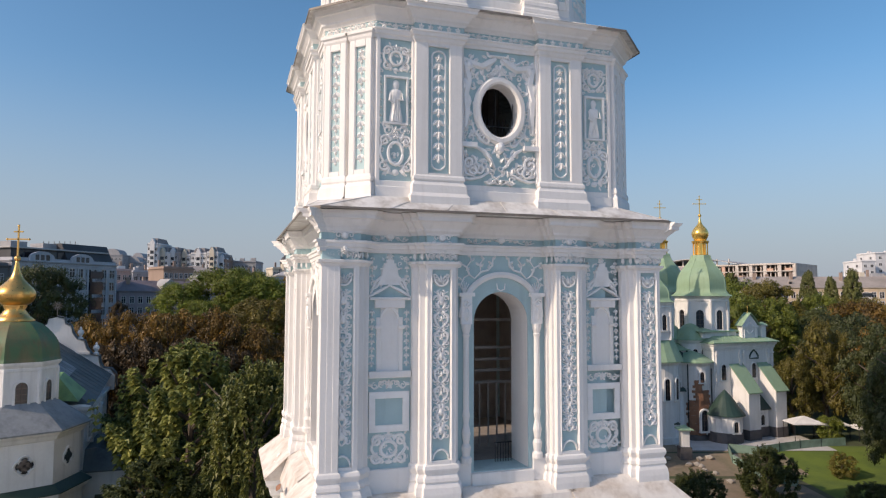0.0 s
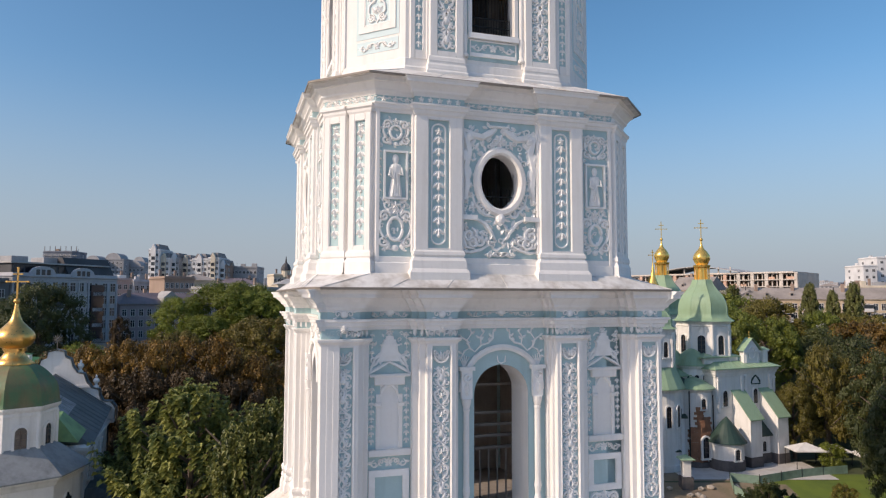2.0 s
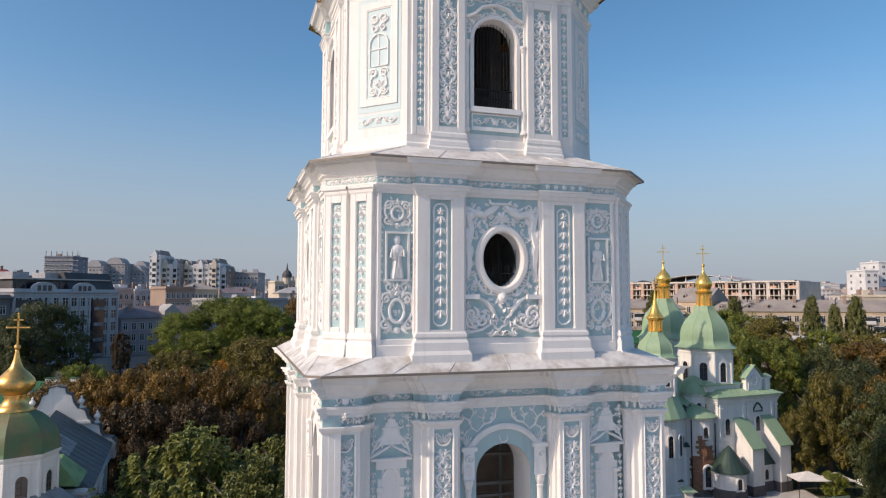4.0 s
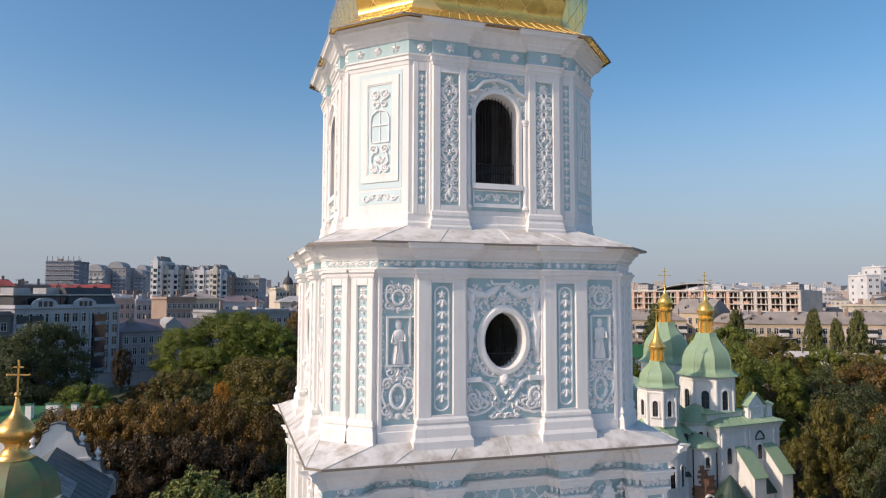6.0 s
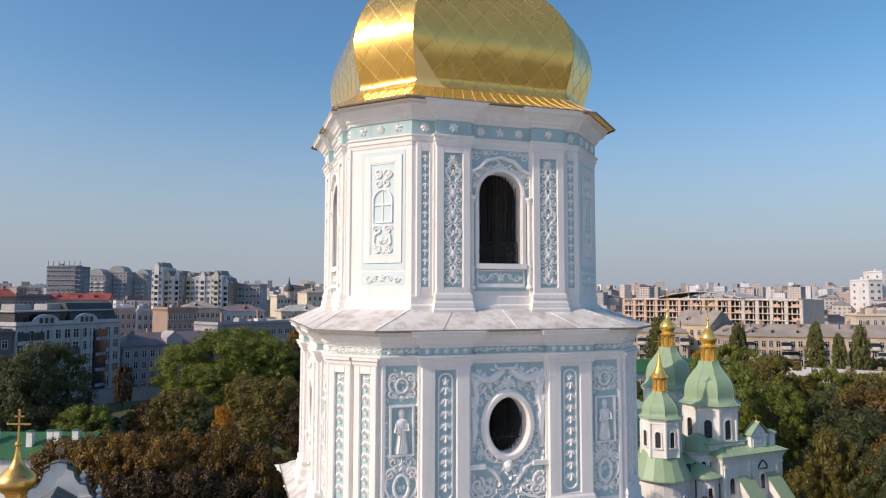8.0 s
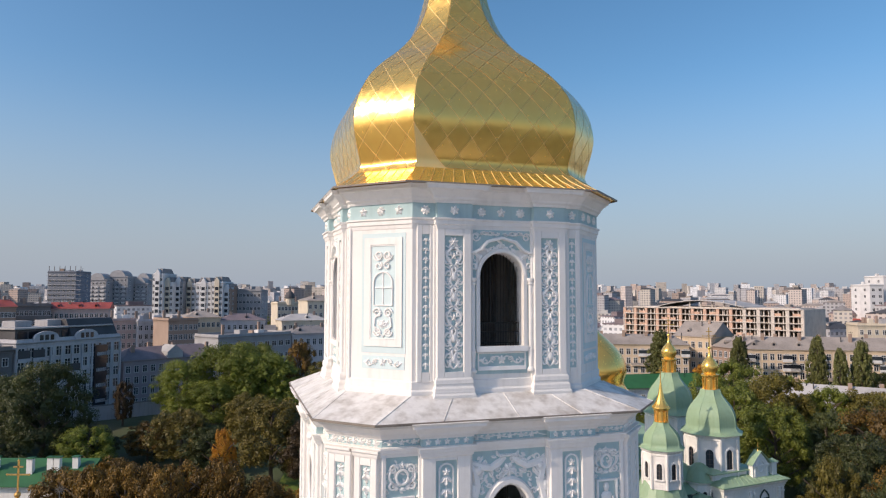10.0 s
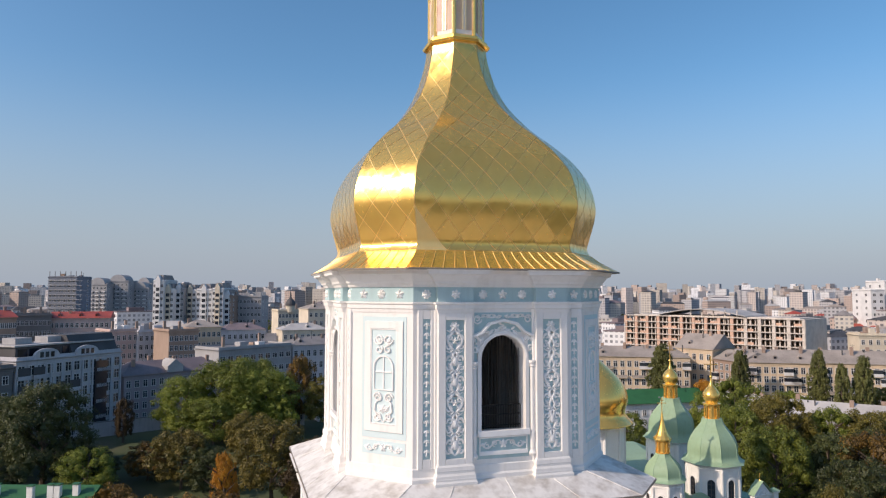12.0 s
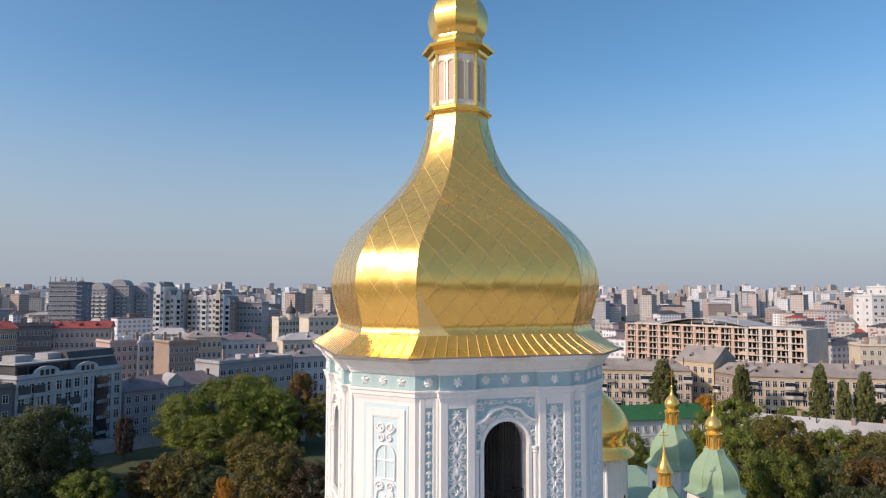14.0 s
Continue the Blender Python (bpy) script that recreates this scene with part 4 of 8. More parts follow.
r.bar(-1.5, 1.5, 40.2, 40.5, 0.22)
r.bar(-1.4, 1.4, 39.2, 39.35, 0.1)
r.border(-1.4, 1.4, 39.35, 40.15, 0.06, 0.08)
r.scrolls(0, 39.75, 2.5, 0.6, 0.07)
on_sides("window_sill", r.bm, RELIEF, "white window sill over a scroll panel")
on_sides("window_surround", arch_band(1.29, 1.5, 44.3, -A4 - 0.02, 0.12), WHITE)
on_sides("window_jamb", boxes((-1.5, -1.29, -A4 - 0.14, -A4 - 0.02, 40.5, 44.3), (1.29, 1.5, -A4 - 0.14, -A4 - 0.02, 40.5, 44.3)), WHITE)
wr = Relief(-A4 - 0.03)
top = [(-1.95, 45.55), (-1.6, 45.6), (-1.25, 45.75), (-0.8, 46.2), (0, 46.4), (0.8, 46.2), (1.25, 45.75), (1.6, 45.6), (1.95, 45.55)]
wr.stroke(top, 0.2, 0.26)
for k in (-1, 1):
    wr.spiral(k * 1.5, 46.45, 0.26, 1.4, 0, k, 0.09, 0.08)
    wr.stroke([(k * 0.1, 46.65), (k * 0.6, 46.55), (k * 1.2, 46.6)], 0.1, 0.07)
    for i, (x, z, a) in enumerate(((0.5, 45.75, 2.8), (0.9, 45.55, 2.4), (1.3, 45.1, 2.0), (1.5, 44.6, 1.7), (1.6, 45.2, 1.0), (1.2, 45.3, 0.6))):
        wr.leaf(k * x, z, a if k > 0 else math.pi - a, 0.45, 0.25, 0.1)
    wr.spiral(k * 1.6, 44.85, 0.2, 1.2, 0, k, 0.1, 0.1)
wr.flower(0, 45.95, 0.25, 0.12)
wr.foliage(60, -1.85, 1.85, 44.3, 46.2, rnd, 0.34, 0.12, lambda x, z: math.hypot(x, z - 44.3) > 1.6 and z < 46.25 - 0.4 * abs(x))
for k in (-1, 1):
    wr.scrolls(k * 0.85, 46.62, 1.5, 0.34, 0.1)
on_sides("window_head_relief", wr.bm, RELIEF, "white stucco foliage and curved hood over the window")
for s in (-1, 1):
    on_sides("column", lathe([(0.2, 39.1), (0.22, 39.2), (0.12, 39.35), (0.16, 40.2), (0.18, 40.3), (0.13, 40.4), (0.13, 43.8), (0.19, 43.9), (0.14, 43.95), (0.22, 44.1), (0.22, 44.2)], 12, s * 1.7, -A4 - 0.1), WHITE)
    cx = s * 2.82
    obs = framed("pilaster", cx, 0.97, 38.7, 47.0, -A4, P4, 0.52, 39.2, 46.45)
    r = Relief(-A4 - P4 + 0.17)
    r.vine(cx, 39.35, 45.9, 1.0, 0.13, rnd, 1.15, 0)
    r.flower(cx, 46.1, 0.3, 0.14, 7)
    hang(obs, "vine_relief", r, label="white stucco vine relief")
    rect = [(cx - 0.97, -A4 - P4), (cx + 0.97, -A4 - P4), (cx + 0.97, -A4 + 0.3), (cx - 0.97, -A4 + 0.3)]
    on_sides("pedestal", moulding(rect, [(0, 38.9), (0.06, 38.8), (0.08, 38.6), (0.03, 38.52), (0.12, 38.35), (0.14, 38.1), (0.2, 38.0), (0.2, 37.6)], caps=True), WHITE)
    cx = s * 4.33
    obs = framed("narrow_pilaster", cx, 0.5, 38.7, 47.0, -A4, 0.1, 0.2, 39.2, 46.5, deep=0.07)
    r = Relief(-A4 - 0.03)
    r.garland(cx, 39.3, 46.4, 0.34, 0.07, 0.52)
    hang(obs, "garland_relief", r, label="white stucco flower string")
side4 = [(-B4, -A4)] + stepped_side(A4, ((-3.64, -1.7), (2.0, 3.94)), P4, 0) + [(B4, -A4)]
plan4 = plan(side4, 0)
part("plinth", moulding(plan4, [(0.0, 38.75), (0.06, 38.7), (0.06, 38.3), (0.14, 38.2), (0.14, 37.6)]), WHITE, tower)
part("architrave", moulding(plan4, [(-0.1, 46.82), (0.03, 46.82), (0.06, 47.0), (0.12, 47.05), (0.12, 47.25), (0.2, 47.3), (0.2, 47.38), (0.05, 47.4)]), WHITE, tower)
part("frieze", moulding(plan4, [(0.03, 47.36), (0.03, 48.22)]), BLUE, tower, "turquoise frieze band")
for x, out, petals in ((-1.15, 0, 8), (0, 0, 5), (1.15, 0, 8), (-4.35, 0, 8), (4.35, 0, 5), (-2.82, P4, 6), (2.82, P4, 6)):
    fr = Relief(-A4 - 0.03 - out)
    fr.flower(x, 47.8, 0.28, 0.12, petals)
    on_sides("rosette", fr.bm, RELIEF)
for x, petals in ((-1.15, 5), (0, 8), (1.15, 5)):
    fr = Relief(-D4 - 0.03)
    fr.flower(x, 47.8, 0.28, 0.12, petals)
    on_corners("rosette", fr.bm, RELIEF)
part("cornice", moulding(plan4, [(0.02, 48.18), (0.1, 48.18), (0.14, 48.3), (0.26, 48.4), (0.28, 48.5), (0.55, 48.82), (0.72, 48.88), (0.74, 49.0), (0.84, 49.1), (0.0, 49.14)]), WHITE, tower, "white moulded cornice")
SHIFT[0] = Matrix()
# window bars, inner floors, stair rails and bell frame
for k in range(4):
    bm = bmesh.new()
    for z in (40.6, 41.2, 41.7):
        box(bm, -1.27, 1.27, -A4 + 0.54, -A4 + 0.6, z, z + 0.05)
    for i in range(26):
        x = -1.24 + 2.48 * i / 25
        box(bm, x - 0.012, x + 0.012, -A4 + 0.5, -A4 + 0.53, 40.45, 41.7 if i % 2 else 44.28 + math.sqrt(1.27 ** 2 - x * x))
    part("window_grille", bm, IRON, tower, "black iron bars", SIDES[k] @ pose(0.15, 0, 0))
    bm = bmesh.new()
    for i in range(11):
        x = -1.0 + 0.2 * i
        box(bm, x - 0.014, x + 0.014, -A3 + 0.5, -A3 + 0.53, 30.6, 31.7 if i % 5 else 33.3)
    box(bm, -1.08, 1.08, -A3 + 0.49, -A3 + 0.54, 31.25, 31.3)
    part("oval_rail", bm, IRON, tower, "black iron rail", SIDES[k])
    bm = bmesh.new()
    for i in range(7):
        x = 0.55 + 0.95 * i / 6
        box(bm, x - 0.015, x + 0.015, -A2 + 1.6, -A2 + 1.63, 12.95, 14.0)
    box(bm, 0.5, 1.53, -A2 + 1.58, -A2 + 1.65, 14.0, 14.06)
    for i in range(2):
        bmesh.ops.create_cone(bm, segments=10, radius1=0.12, radius2=0.12, depth=0.02, matrix=pose(0.8 + 0.4 * i, -A2 + 1.615, 13.5, 90))
    part("balcony_rail", bm, IRON, tower, "black wrought iron rail", SIDES[k])
for z, a in ((26.4, 8.6), (37.4, 8.2), (48.9, 7.0)):
    part("inner_floor", boxes((-a * 0.75, a * 0.75, -a * 0.75, a * 0.75, z, z + 0.3)), DARK, tower, "dark timber floor")
rows = []
for z in (16.9, 17.6, 18.25, 18.95, 20.6):
    rows.append((-6.5, 6.5, -4.2, -4.0, z, z + 0.16))
for i in range(24):
    rows.append((-6.5 + i * 0.55, -6.42 + i * 0.55, -4.18, -4.1, 13.2, 17.0))
rows += [(-6.8, -6.4, -4.3, -3.9, 12.95, 26.4), (6.4, 6.8, -4.3, -3.9, 12.95, 26.4), (-0.2, 0.2, -4.3, -3.9, 12.95, 26.4)]
part("bell_frame", boxes(*rows), material("weathered_timber", (0.30, 0.28, 0.26), 0.8, vary=0.25), tower, "dark timber bell frame and stair rail")
for s in (-1, 1):
    part("inner_core", boxes((s * 2.5 - 0.4, s * 2.5 + 0.4, -2, 2, 27, 48.9)), INNER, tower)

# gilded dome
PROFILE = [(8.75, 49.14), (8.4, 49.32), (7.8, 49.75), (7.3, 50.2), (7.14, 50.6), (7.3, 51.3), (7.55, 52.4), (7.62, 53.2), (7.45, 54.2), (7.12, 55.1), (6.5, 56.2), (5.55, 57.3), (4.5, 58.3), (3.65, 59.3), (2.95, 60.3), (2.4, 61.5), (2.08, 62.6), (1.88, 63.6), (1.82, 64.3)]


def dome_plan(a, z):
    k = 0.637 - (0.637 - 0.42) * min(1, max(0, (z - 55) / 8.5))
    return octagon(a, a * k)


fine = smooth(PROFILE[3:], 4)
skirt = part("dome_skirt", loft([[(x, y, z) for x, y in dome_plan(a, z)] for a, z in smooth(PROFILE[:4], 3)]), GOLD, tower, "gilded flared skirt of the dome")
dome = part("dome", loft([[(x, y, z) for x, y in dome_plan(a, z)] for a, z in fine]), GOLD_SEAM, tower, "gilded eight-sided bulbous dome")
for p in dome.data.polygons:
    p.use_smooth = True
dome.data.set_sharp_from_angle(angle=radians(22))
rd = random.Random(77)


def gilded(name, pts, quads, ways):
    """Bent sheet metal whose shading follows the round of the dome."""
    used = sorted({k for q in quads for k in q})
    place = {k: i for i, k in enumerate(used)}
    pts, ways = [pts[k] for k in used], [ways[k] for k in used]
    me = bpy.data.meshes.new(name)
    me.from_pydata([tuple(q) for q in pts], [], [[place[k] for k in q] for q in quads])
    me.materials.append(GOLD)
    me.polygons.foreach_set("use_smooth", [True] * len(me.polygons))
    me.normals_split_custom_set_from_vertices([tuple(w) for w in ways])
    return part(name, None, None, dome, mesh=me)


for side in range(8):
    lens = [0.0]
    for (a, z), (b, y) in zip(fine, fine[1:]):
        lens.append(lens[-1] + math.hypot(b - a, y - z))
    def at(u, l):
        """A place on the facet: u across it from 0 to 1, l metres up its face."""
        i = min(max(np.searchsorted(lens, l) - 1, 0), len(fine) - 2)
        t = (l - lens[i]) / (lens[i + 1] - lens[i])
        a, z = fine[i][0] * (1 - t) + fine[i + 1][0] * t, fine[i][1] * (1 - t) + fine[i + 1][1] * t
        pl = dome_plan(a, z)
        p, q = Vector(pl[side]), Vector(pl[(side + 1) % 8])
        w = (q - p).length
        s = p.lerp(q, u)
        nrm = Vector(((q - p).y, -(q - p).x)).normalized()
        return Vector((s.x, s.y, z)), Vector((nrm.x, nrm.y, 0)), w
    # lozenge sheets, each tilted a little
    pitch, n5 = 1.45, 5
    rest = [[], [], []]
    for i in range(-2, 26):
        for j in range(-12, 26):
            mid_x, mid_l = (i - j) * pitch / 2, (i + j + 1) * pitch / 1.6
            if not -1.0 < mid_l < lens[-1] + 0.7 or abs(mid_x) > at(0.5, min(max(mid_l - 0.9, 0), lens[-1] - 0.3))[2] / 2 + 0.8:
                continue
            pts, ways, inside = [], [], 0
            tilt = Vector((rd.uniform(-1, 1), rd.uniform(-1, 1), rd.uniform(-1, 1))) * 0.028
            for u in range(n5):
                for v in range(n5):
                    e = 0.017
                    pp, qq = (i + e + u / (n5 - 1) * (1 - 2 * e)) * pitch, (j + e + v / (n5 - 1) * (1 - 2 * e)) * pitch
                    x, l = (pp - qq) / 2, (pp + qq) / 1.6
                    w = at(0.5, min(max(l, 0.02), lens[-1] - 0.3))[2]
                    inside += abs(x) < w / 2 and 0 < l < lens[-1] - 0.3
                    l = min(max(l, 0.02), lens[-1] - 0.3)
                    x = min(max(x, 0.01 - w / 2), w / 2 - 0.01)
                    pt, nrm, _ = at(0.5 + x / w, l)
                    up = at(0.5, min(l + 0.2, lens[-1] - 0.02))[0] - at(0.5, max(l - 0.2, 0.0))[0]
                    run = math.hypot(up.dot(nrm), up.z) or 1
                    way = (nrm * up.z - Vector((0, 0, up.dot(nrm)))) / run
                    pts.append(pt + way * 0.014)
                    ways.append((way + tilt).normalized())
            if not inside:
                continue
            quads = [(a * n5 + b, a * n5 + b + 1, (a + 1) * n5 + b + 1, (a + 1) * n5 + b) for a in range(n5 - 1) for b in range(n5 - 1)]
            quads = [q for q in quads if (pts[q[0]] - pts[q[2]]).cross(pts[q[1]] - pts[q[3]]).length > 1e-3]
            if (pts[quads[0][0]] - pts[quads[0][2]]).cross(pts[quads[0][1]] - pts[quads[0][3]]).dot(ways[quads[0][0]]) < 0:
                quads = [q[::-1] for q in quads]
            if side in (0, 1, 7):
                gilded("gilded_sheet", pts, quads, ways)
            else:
                at0 = len(rest[0])
                rest[0] += pts
                rest[1] += [tuple(k + at0 for k in q) for q in quads]
                rest[2] += ways
    if rest[0]:
        tagged(gilded("gilded_cladding", *rest), "gilded lozenge sheets of the far sides", kind="stuff")
    bm = bmesh.new()
    lo, hi = dome_plan(8.72, 49), dome_plan(7.32, 50)
    p, q, pp, qq = (Vector(v) for v in (lo[side], lo[(side + 1) % 8], hi[side], hi[(side + 1) % 8]))
    many = max(2, int((q - p).length / 0.62))
    for i in range(many + 1):
        a, b = p.lerp(q, i / many), pp.lerp(qq, i / many)
        mid = a.lerp(b, 0.66)
        d = (q - p).normalized() * 0.02
        for (s, sz), (e, ez) in (((a, 49.17), (mid, 49.76)), ((mid, 49.76), (b, 50.18))):
            vs = [bm.verts.new(v) for v in ((*(s - d), sz), (*s, sz + 0.03), (*(s + d), sz), (*(e - d), ez), (*e, ez + 0.03), (*(e + d), ez))]
            bm.faces.new((vs[0], vs[1], vs[4], vs[3]))
            bm.faces.new((vs[1], vs[2], vs[5], vs[4]))
    part("seam", bm, GOLD_SEAM, skirt, "raised gilded seams")
part("eaves_edge", moulding(octagon(8.78, 5.55), [(0, 49.08), (0.06, 49.08), (0.06, 49.18), (0, 49.19)]), EDGE, tower)
part("neck_ring", loft([[(x, y, z) for x, y in octagon(a, a * 0.42)] for a, z in ((1.85, 64.1), (2.05, 64.15), (2.1, 64.3), (1.95, 64.4), (1.95, 64.55), (1.72, 64.7))]), GOLD, tower, "gilded moulded ring")
part("lantern", loft([[(x, y, z) for x, y in octagon(a, a * 0.42)] for a, z in ((1.66, 64.6), (1.66, 68.2))]), WHITE, tower, "white eight-sided lantern")
part("lantern_cornice", loft([[(x, y, z) for x, y in octagon(a, a * 0.42)] for a, z in ((1.68, 68.0), (1.85, 68.1), (1.9, 68.3), (2.2, 68.5), (2.24, 68.68), (1.7, 68.8))]), GOLD, tower, "gilded lantern cornice")
TRIM = material("pale_gilded_trim", (0.92, 0.76, 0.48), 0.4, metal=0.5, vary=0.1)
for k in range(8):
    a = math.pi / 8 + k * math.pi / 4
    part("lantern_column", lathe([(0.12, 64.6), (0.12, 68.1)], 8, 1.8 * math.cos(a), 1.8 * math.sin(a)), GOLD, tower, "gilded corner column")
OCHRE = material("faded_painted_panel", (0.56, 0.41, 0.30), 0.8, vary=0.5, scale=1.6, fine=6, per_object=0.35, stain=(0.55, 0.48, 0.40))
for k in range(8):
    for s in (-1, 1):
        m = pose(0, 0, 0, 0, 0, 45 * k)
        c = s * 0.36
        bm = arch_band(0.22, 0.3, 67.35, -1.66, 0.07, 8)
        for v in bm.verts:
            v.co.x += c
        for x in (c - 0.3, c + 0.22):
            box(bm, x, x + 0.08, -1.73, -1.66, 65.0, 67.35)
        part("lantern_arch", bm, TRIM, tower, "", m)
        bm = boxes((c - 0.22, c + 0.22, -1.675, -1.65, 65.0, 67.45))
        part("lantern_panel", bm, OCHRE, tower, "faded painted panel in an arch", m)
onion = smooth([(1.72, 68.8), (1.6, 69.2), (1.5, 69.45), (1.72, 69.9), (1.86, 70.5), (1.84, 71.1), (1.6, 71.8), (1.2, 72.4), (0.75, 72.9), (0.4, 73.4), (0.2, 74.0), (0.1, 74.6)], 3)
on = part("onion", loft([[(x, y, z) for x, y in octagon(a, a * 0.42)] for a, z in onion]), GOLD, tower, "small gilded bulb")
for p in on.data.polygons:
    p.use_smooth = True
on.data.set_sharp_from_angle(angle=radians(22))


def cross_mesh(z, h, t=0.06, lower=True):
    bm = boxes((-t, t, -t, t, z, z + h), (-h * 0.32, h * 0.32, -t, t, z + h * 0.58, z + h * 0.58 + 2 * t))
    box(bm, -h * 0.14, h * 0.14, -t, t, z + h * 0.8, z + h * 0.8 + 2 * t)
    for x, zz in ((-h * 0.32, z + h * 0.58 + t), (h * 0.32, z + h * 0.58 + t), (0, z + h)):
        bmesh.ops.create_icosphere(bm, subdivisions=1, radius=t * 1.9, matrix=pose(x, 0, zz))
    return bm


bm = cross_mesh(74.6, 2.6, 0.08)
bmesh.ops.create_icosphere(bm, subdivisions=2, radius=0.32, matrix=pose(0, 0, 74.7))
part("cross", bm, GOLD, tower, "gilded cross on a ball")

# ---- ground ----
def rise(x, y):
    """Height of the ground: level round the tower, climbing to the streets behind."""
    t = min(1.0, max(0.0, (y - 112) / 70))
    u = min(1.0, max(0.0, (y - 83) / 11))
    return 8.0 * t * t * (3 - 2 * t) + 1.5 * u * u * (3 - 2 * u)


def sheet(name, xs, ys, mat, label, category, lift=0.0, kind="structure"):
    bm = bmesh.new()
    rows = [[bm.verts.new((x, y, rise(x, y) + lift)) for x in xs] for y in ys]
    for a, b in zip(rows, rows[1:]):
        for i in range(len(xs) - 1):
            bm.faces.new((a[i], a[i + 1], b[i + 1], b[i]))
    return tagged(part(name, bm, mat, None), label, category, kind=kind)


PARK = material("park_ground", (0.055, 0.075, 0.03), 0.95, vary=0.45, scale=0.06, fine=1.5, bump=0.4, stain=(0.10, 0.085, 0.06))
LAWN = material("mown_lawn", (0.115, 0.165, 0.022), 0.95, vary=0.35, scale=0.35, fine=7, bump=0.6, stain=(0.06, 0.10, 0.02))
PAVING = material("sandy_paving", (0.42, 0.38, 0.33), 0.9, vary=0.3, scale=0.3, fine=3, stain=(0.26, 0.22, 0.18))
STREET = material("city_ground", (0.16, 0.155, 0.15), 0.95, vary=0.4, scale=0.02, fine=0.6, stain=(0.07, 0.08, 0.05))
xs = [-4400, -2500, -1400, -800, -500, -350, -250] + list(range(-200, 201, 20)) + [250, 350, 500, 800, 1400, 2500, 4400]
sheet("ground", xs, [-4400, -2000, -800, -300, -100, -40, 0, 20, 40, 60, 76] + list(range(80, 110, 3)) + list(range(110, 190, 5)) + [195, 205, 230], PARK, "dark park ground with grass and bare earth", "ground")
sheet("city_ground", xs, [230, 300, 450, 800, 1500, 2600, 4400], STREET, "grey city ground between buildings", "ground")
# unseen square, added and kept pale to bounce light onto the tower
sheet("square", [-120, -60, -20, 20, 60, 120], [-300, -150, -60, -10, 20, 32], material("pale_stone_paving", (0.50, 0.46, 0.42), 0.9, vary=0.25, scale=0.1, fine=2), "pale stone paving of the unseen square before the tower, bouncing light up", "pavement", 0.03)
sheet("lawn", [44 + k * 3 for k in range(13)], [74 + 3 * k for k in range(8)], LAWN, "bright green mown lawn beside the cathedral", "lawn", 0.02)
EARTH = material("trodden_earth", (0.24, 0.185, 0.13), 0.95, vary=0.35, scale=0.4, fine=4, bump=0.6, stain=(0.13, 0.12, 0.07))
sheet("pavement", [33, 36, 39, 42, 45, 48, 51, 54], [92.5, 94, 95.5, 97, 99, 102], material("pale_concrete_slabs", (0.52, 0.51, 0.50), 0.9, vary=0.25, scale=0.5, fine=3, stain=(0.36, 0.34, 0.31)), "pale concrete paving before the cathedral", "pavement", 0.05)
sheet("pavement", [22, 26, 30, 34, 38, 42, 46], [84, 87, 90, 93, 97, 102], EARTH, "brown trodden earth of the yard", "ground", 0.03)
sheet("path", [27, 33, 38, 43], [60, 70, 80, 84], EARTH, "trodden sandy path across the yard", "path", 0.03)
sheet("path", [-60, -40, -25, -18], [118, 120, 122], material("reddish_path", (0.30, 0.20, 0.15), 0.9, vary=0.2), "reddish gravel park path", "path", 0.5)
sheet("lawn", [-34, -28, -22, -15], [128, 134, 140, 146], LAWN, "sunlit grass patch among park trees", "lawn", 0.06)

# ---- trees ----
def leaf_material(name, color, second, trans=0.25):
    m = bpy.data.materials.new(name)
    m.use_nodes = True
    t = m.node_tree
    p, out = t.nodes["Principled BSDF"], t.nodes["Material Output"]
    geo, info = t.nodes.new("ShaderNodeNewGeometry"), t.nodes.new("ShaderNodeObjectInfo")
    co = t.nodes.new("ShaderNodeTexCoord")
    nz = t.nodes.new("ShaderNodeTexNoise")
    nz.inputs["Scale"].default_value = 2.6
    t.links.new(co.outputs["Object"], nz.inputs["Vector"])
    add = t.nodes.new("ShaderNodeMath")
    add.operation = "MULTIPLY_ADD"
    add.inputs[1].default_value, add.inputs[2].default_value = 0.26, -0.13
    t.links.new(geo.outputs["Random Per Island"], add.inputs[0])
    plus = t.nodes.new("ShaderNodeMath")
    plus.operation = "ADD"
    t.links.new(add.outputs[0], plus.inputs[0])
    t.links.new(nz.outputs[0], plus.inputs[1])
    rp = t.nodes.new("ShaderNodeMapRange")
    rp.inputs[1].default_value, rp.inputs[2].default_value = 0.3, 0.75
    t.links.new(plus.outputs[0], rp.inputs[0])
    mx = t.nodes.new("ShaderNodeMix")
    mx.data_type = "RGBA"
    mx.inputs[6].default_value, mx.inputs[7].default_value = (*color, 1), (*second, 1)
    t.links.new(rp.outputs[0], mx.inputs[0])
    hsv = t.nodes.new("ShaderNodeHueSaturation")
    r2 = t.nodes.new("ShaderNodeMapRange")
    r2.inputs[3].default_value, r2.inputs[4].default_value = 0.8, 1.2
    t.links.new(info.outputs["Random"], r2.inputs[0])
    t.links.new(r2.outputs[0], hsv.inputs["Value"])
    t.links.new(mx.outputs[2], hsv.inputs["Color"])
    t.links.new(hsv.outputs[0], p.inputs["Base Color"])
    p.inputs["Roughness"].default_value = 0.55
    tr = t.nodes.new("ShaderNodeBsdfTranslucent")
    t.links.new(hsv.outputs[0], tr.inputs["Color"])
    ms = t.nodes.new("ShaderNodeMixShader")
    ms.inputs[0].default_value = trans
    t.links.new(p.outputs[0], ms.inputs[1])
    t.links.new(tr.outputs[0], ms.inputs[2])
    t.links.new(ms.outputs[0], out.inputs[0])
    return m


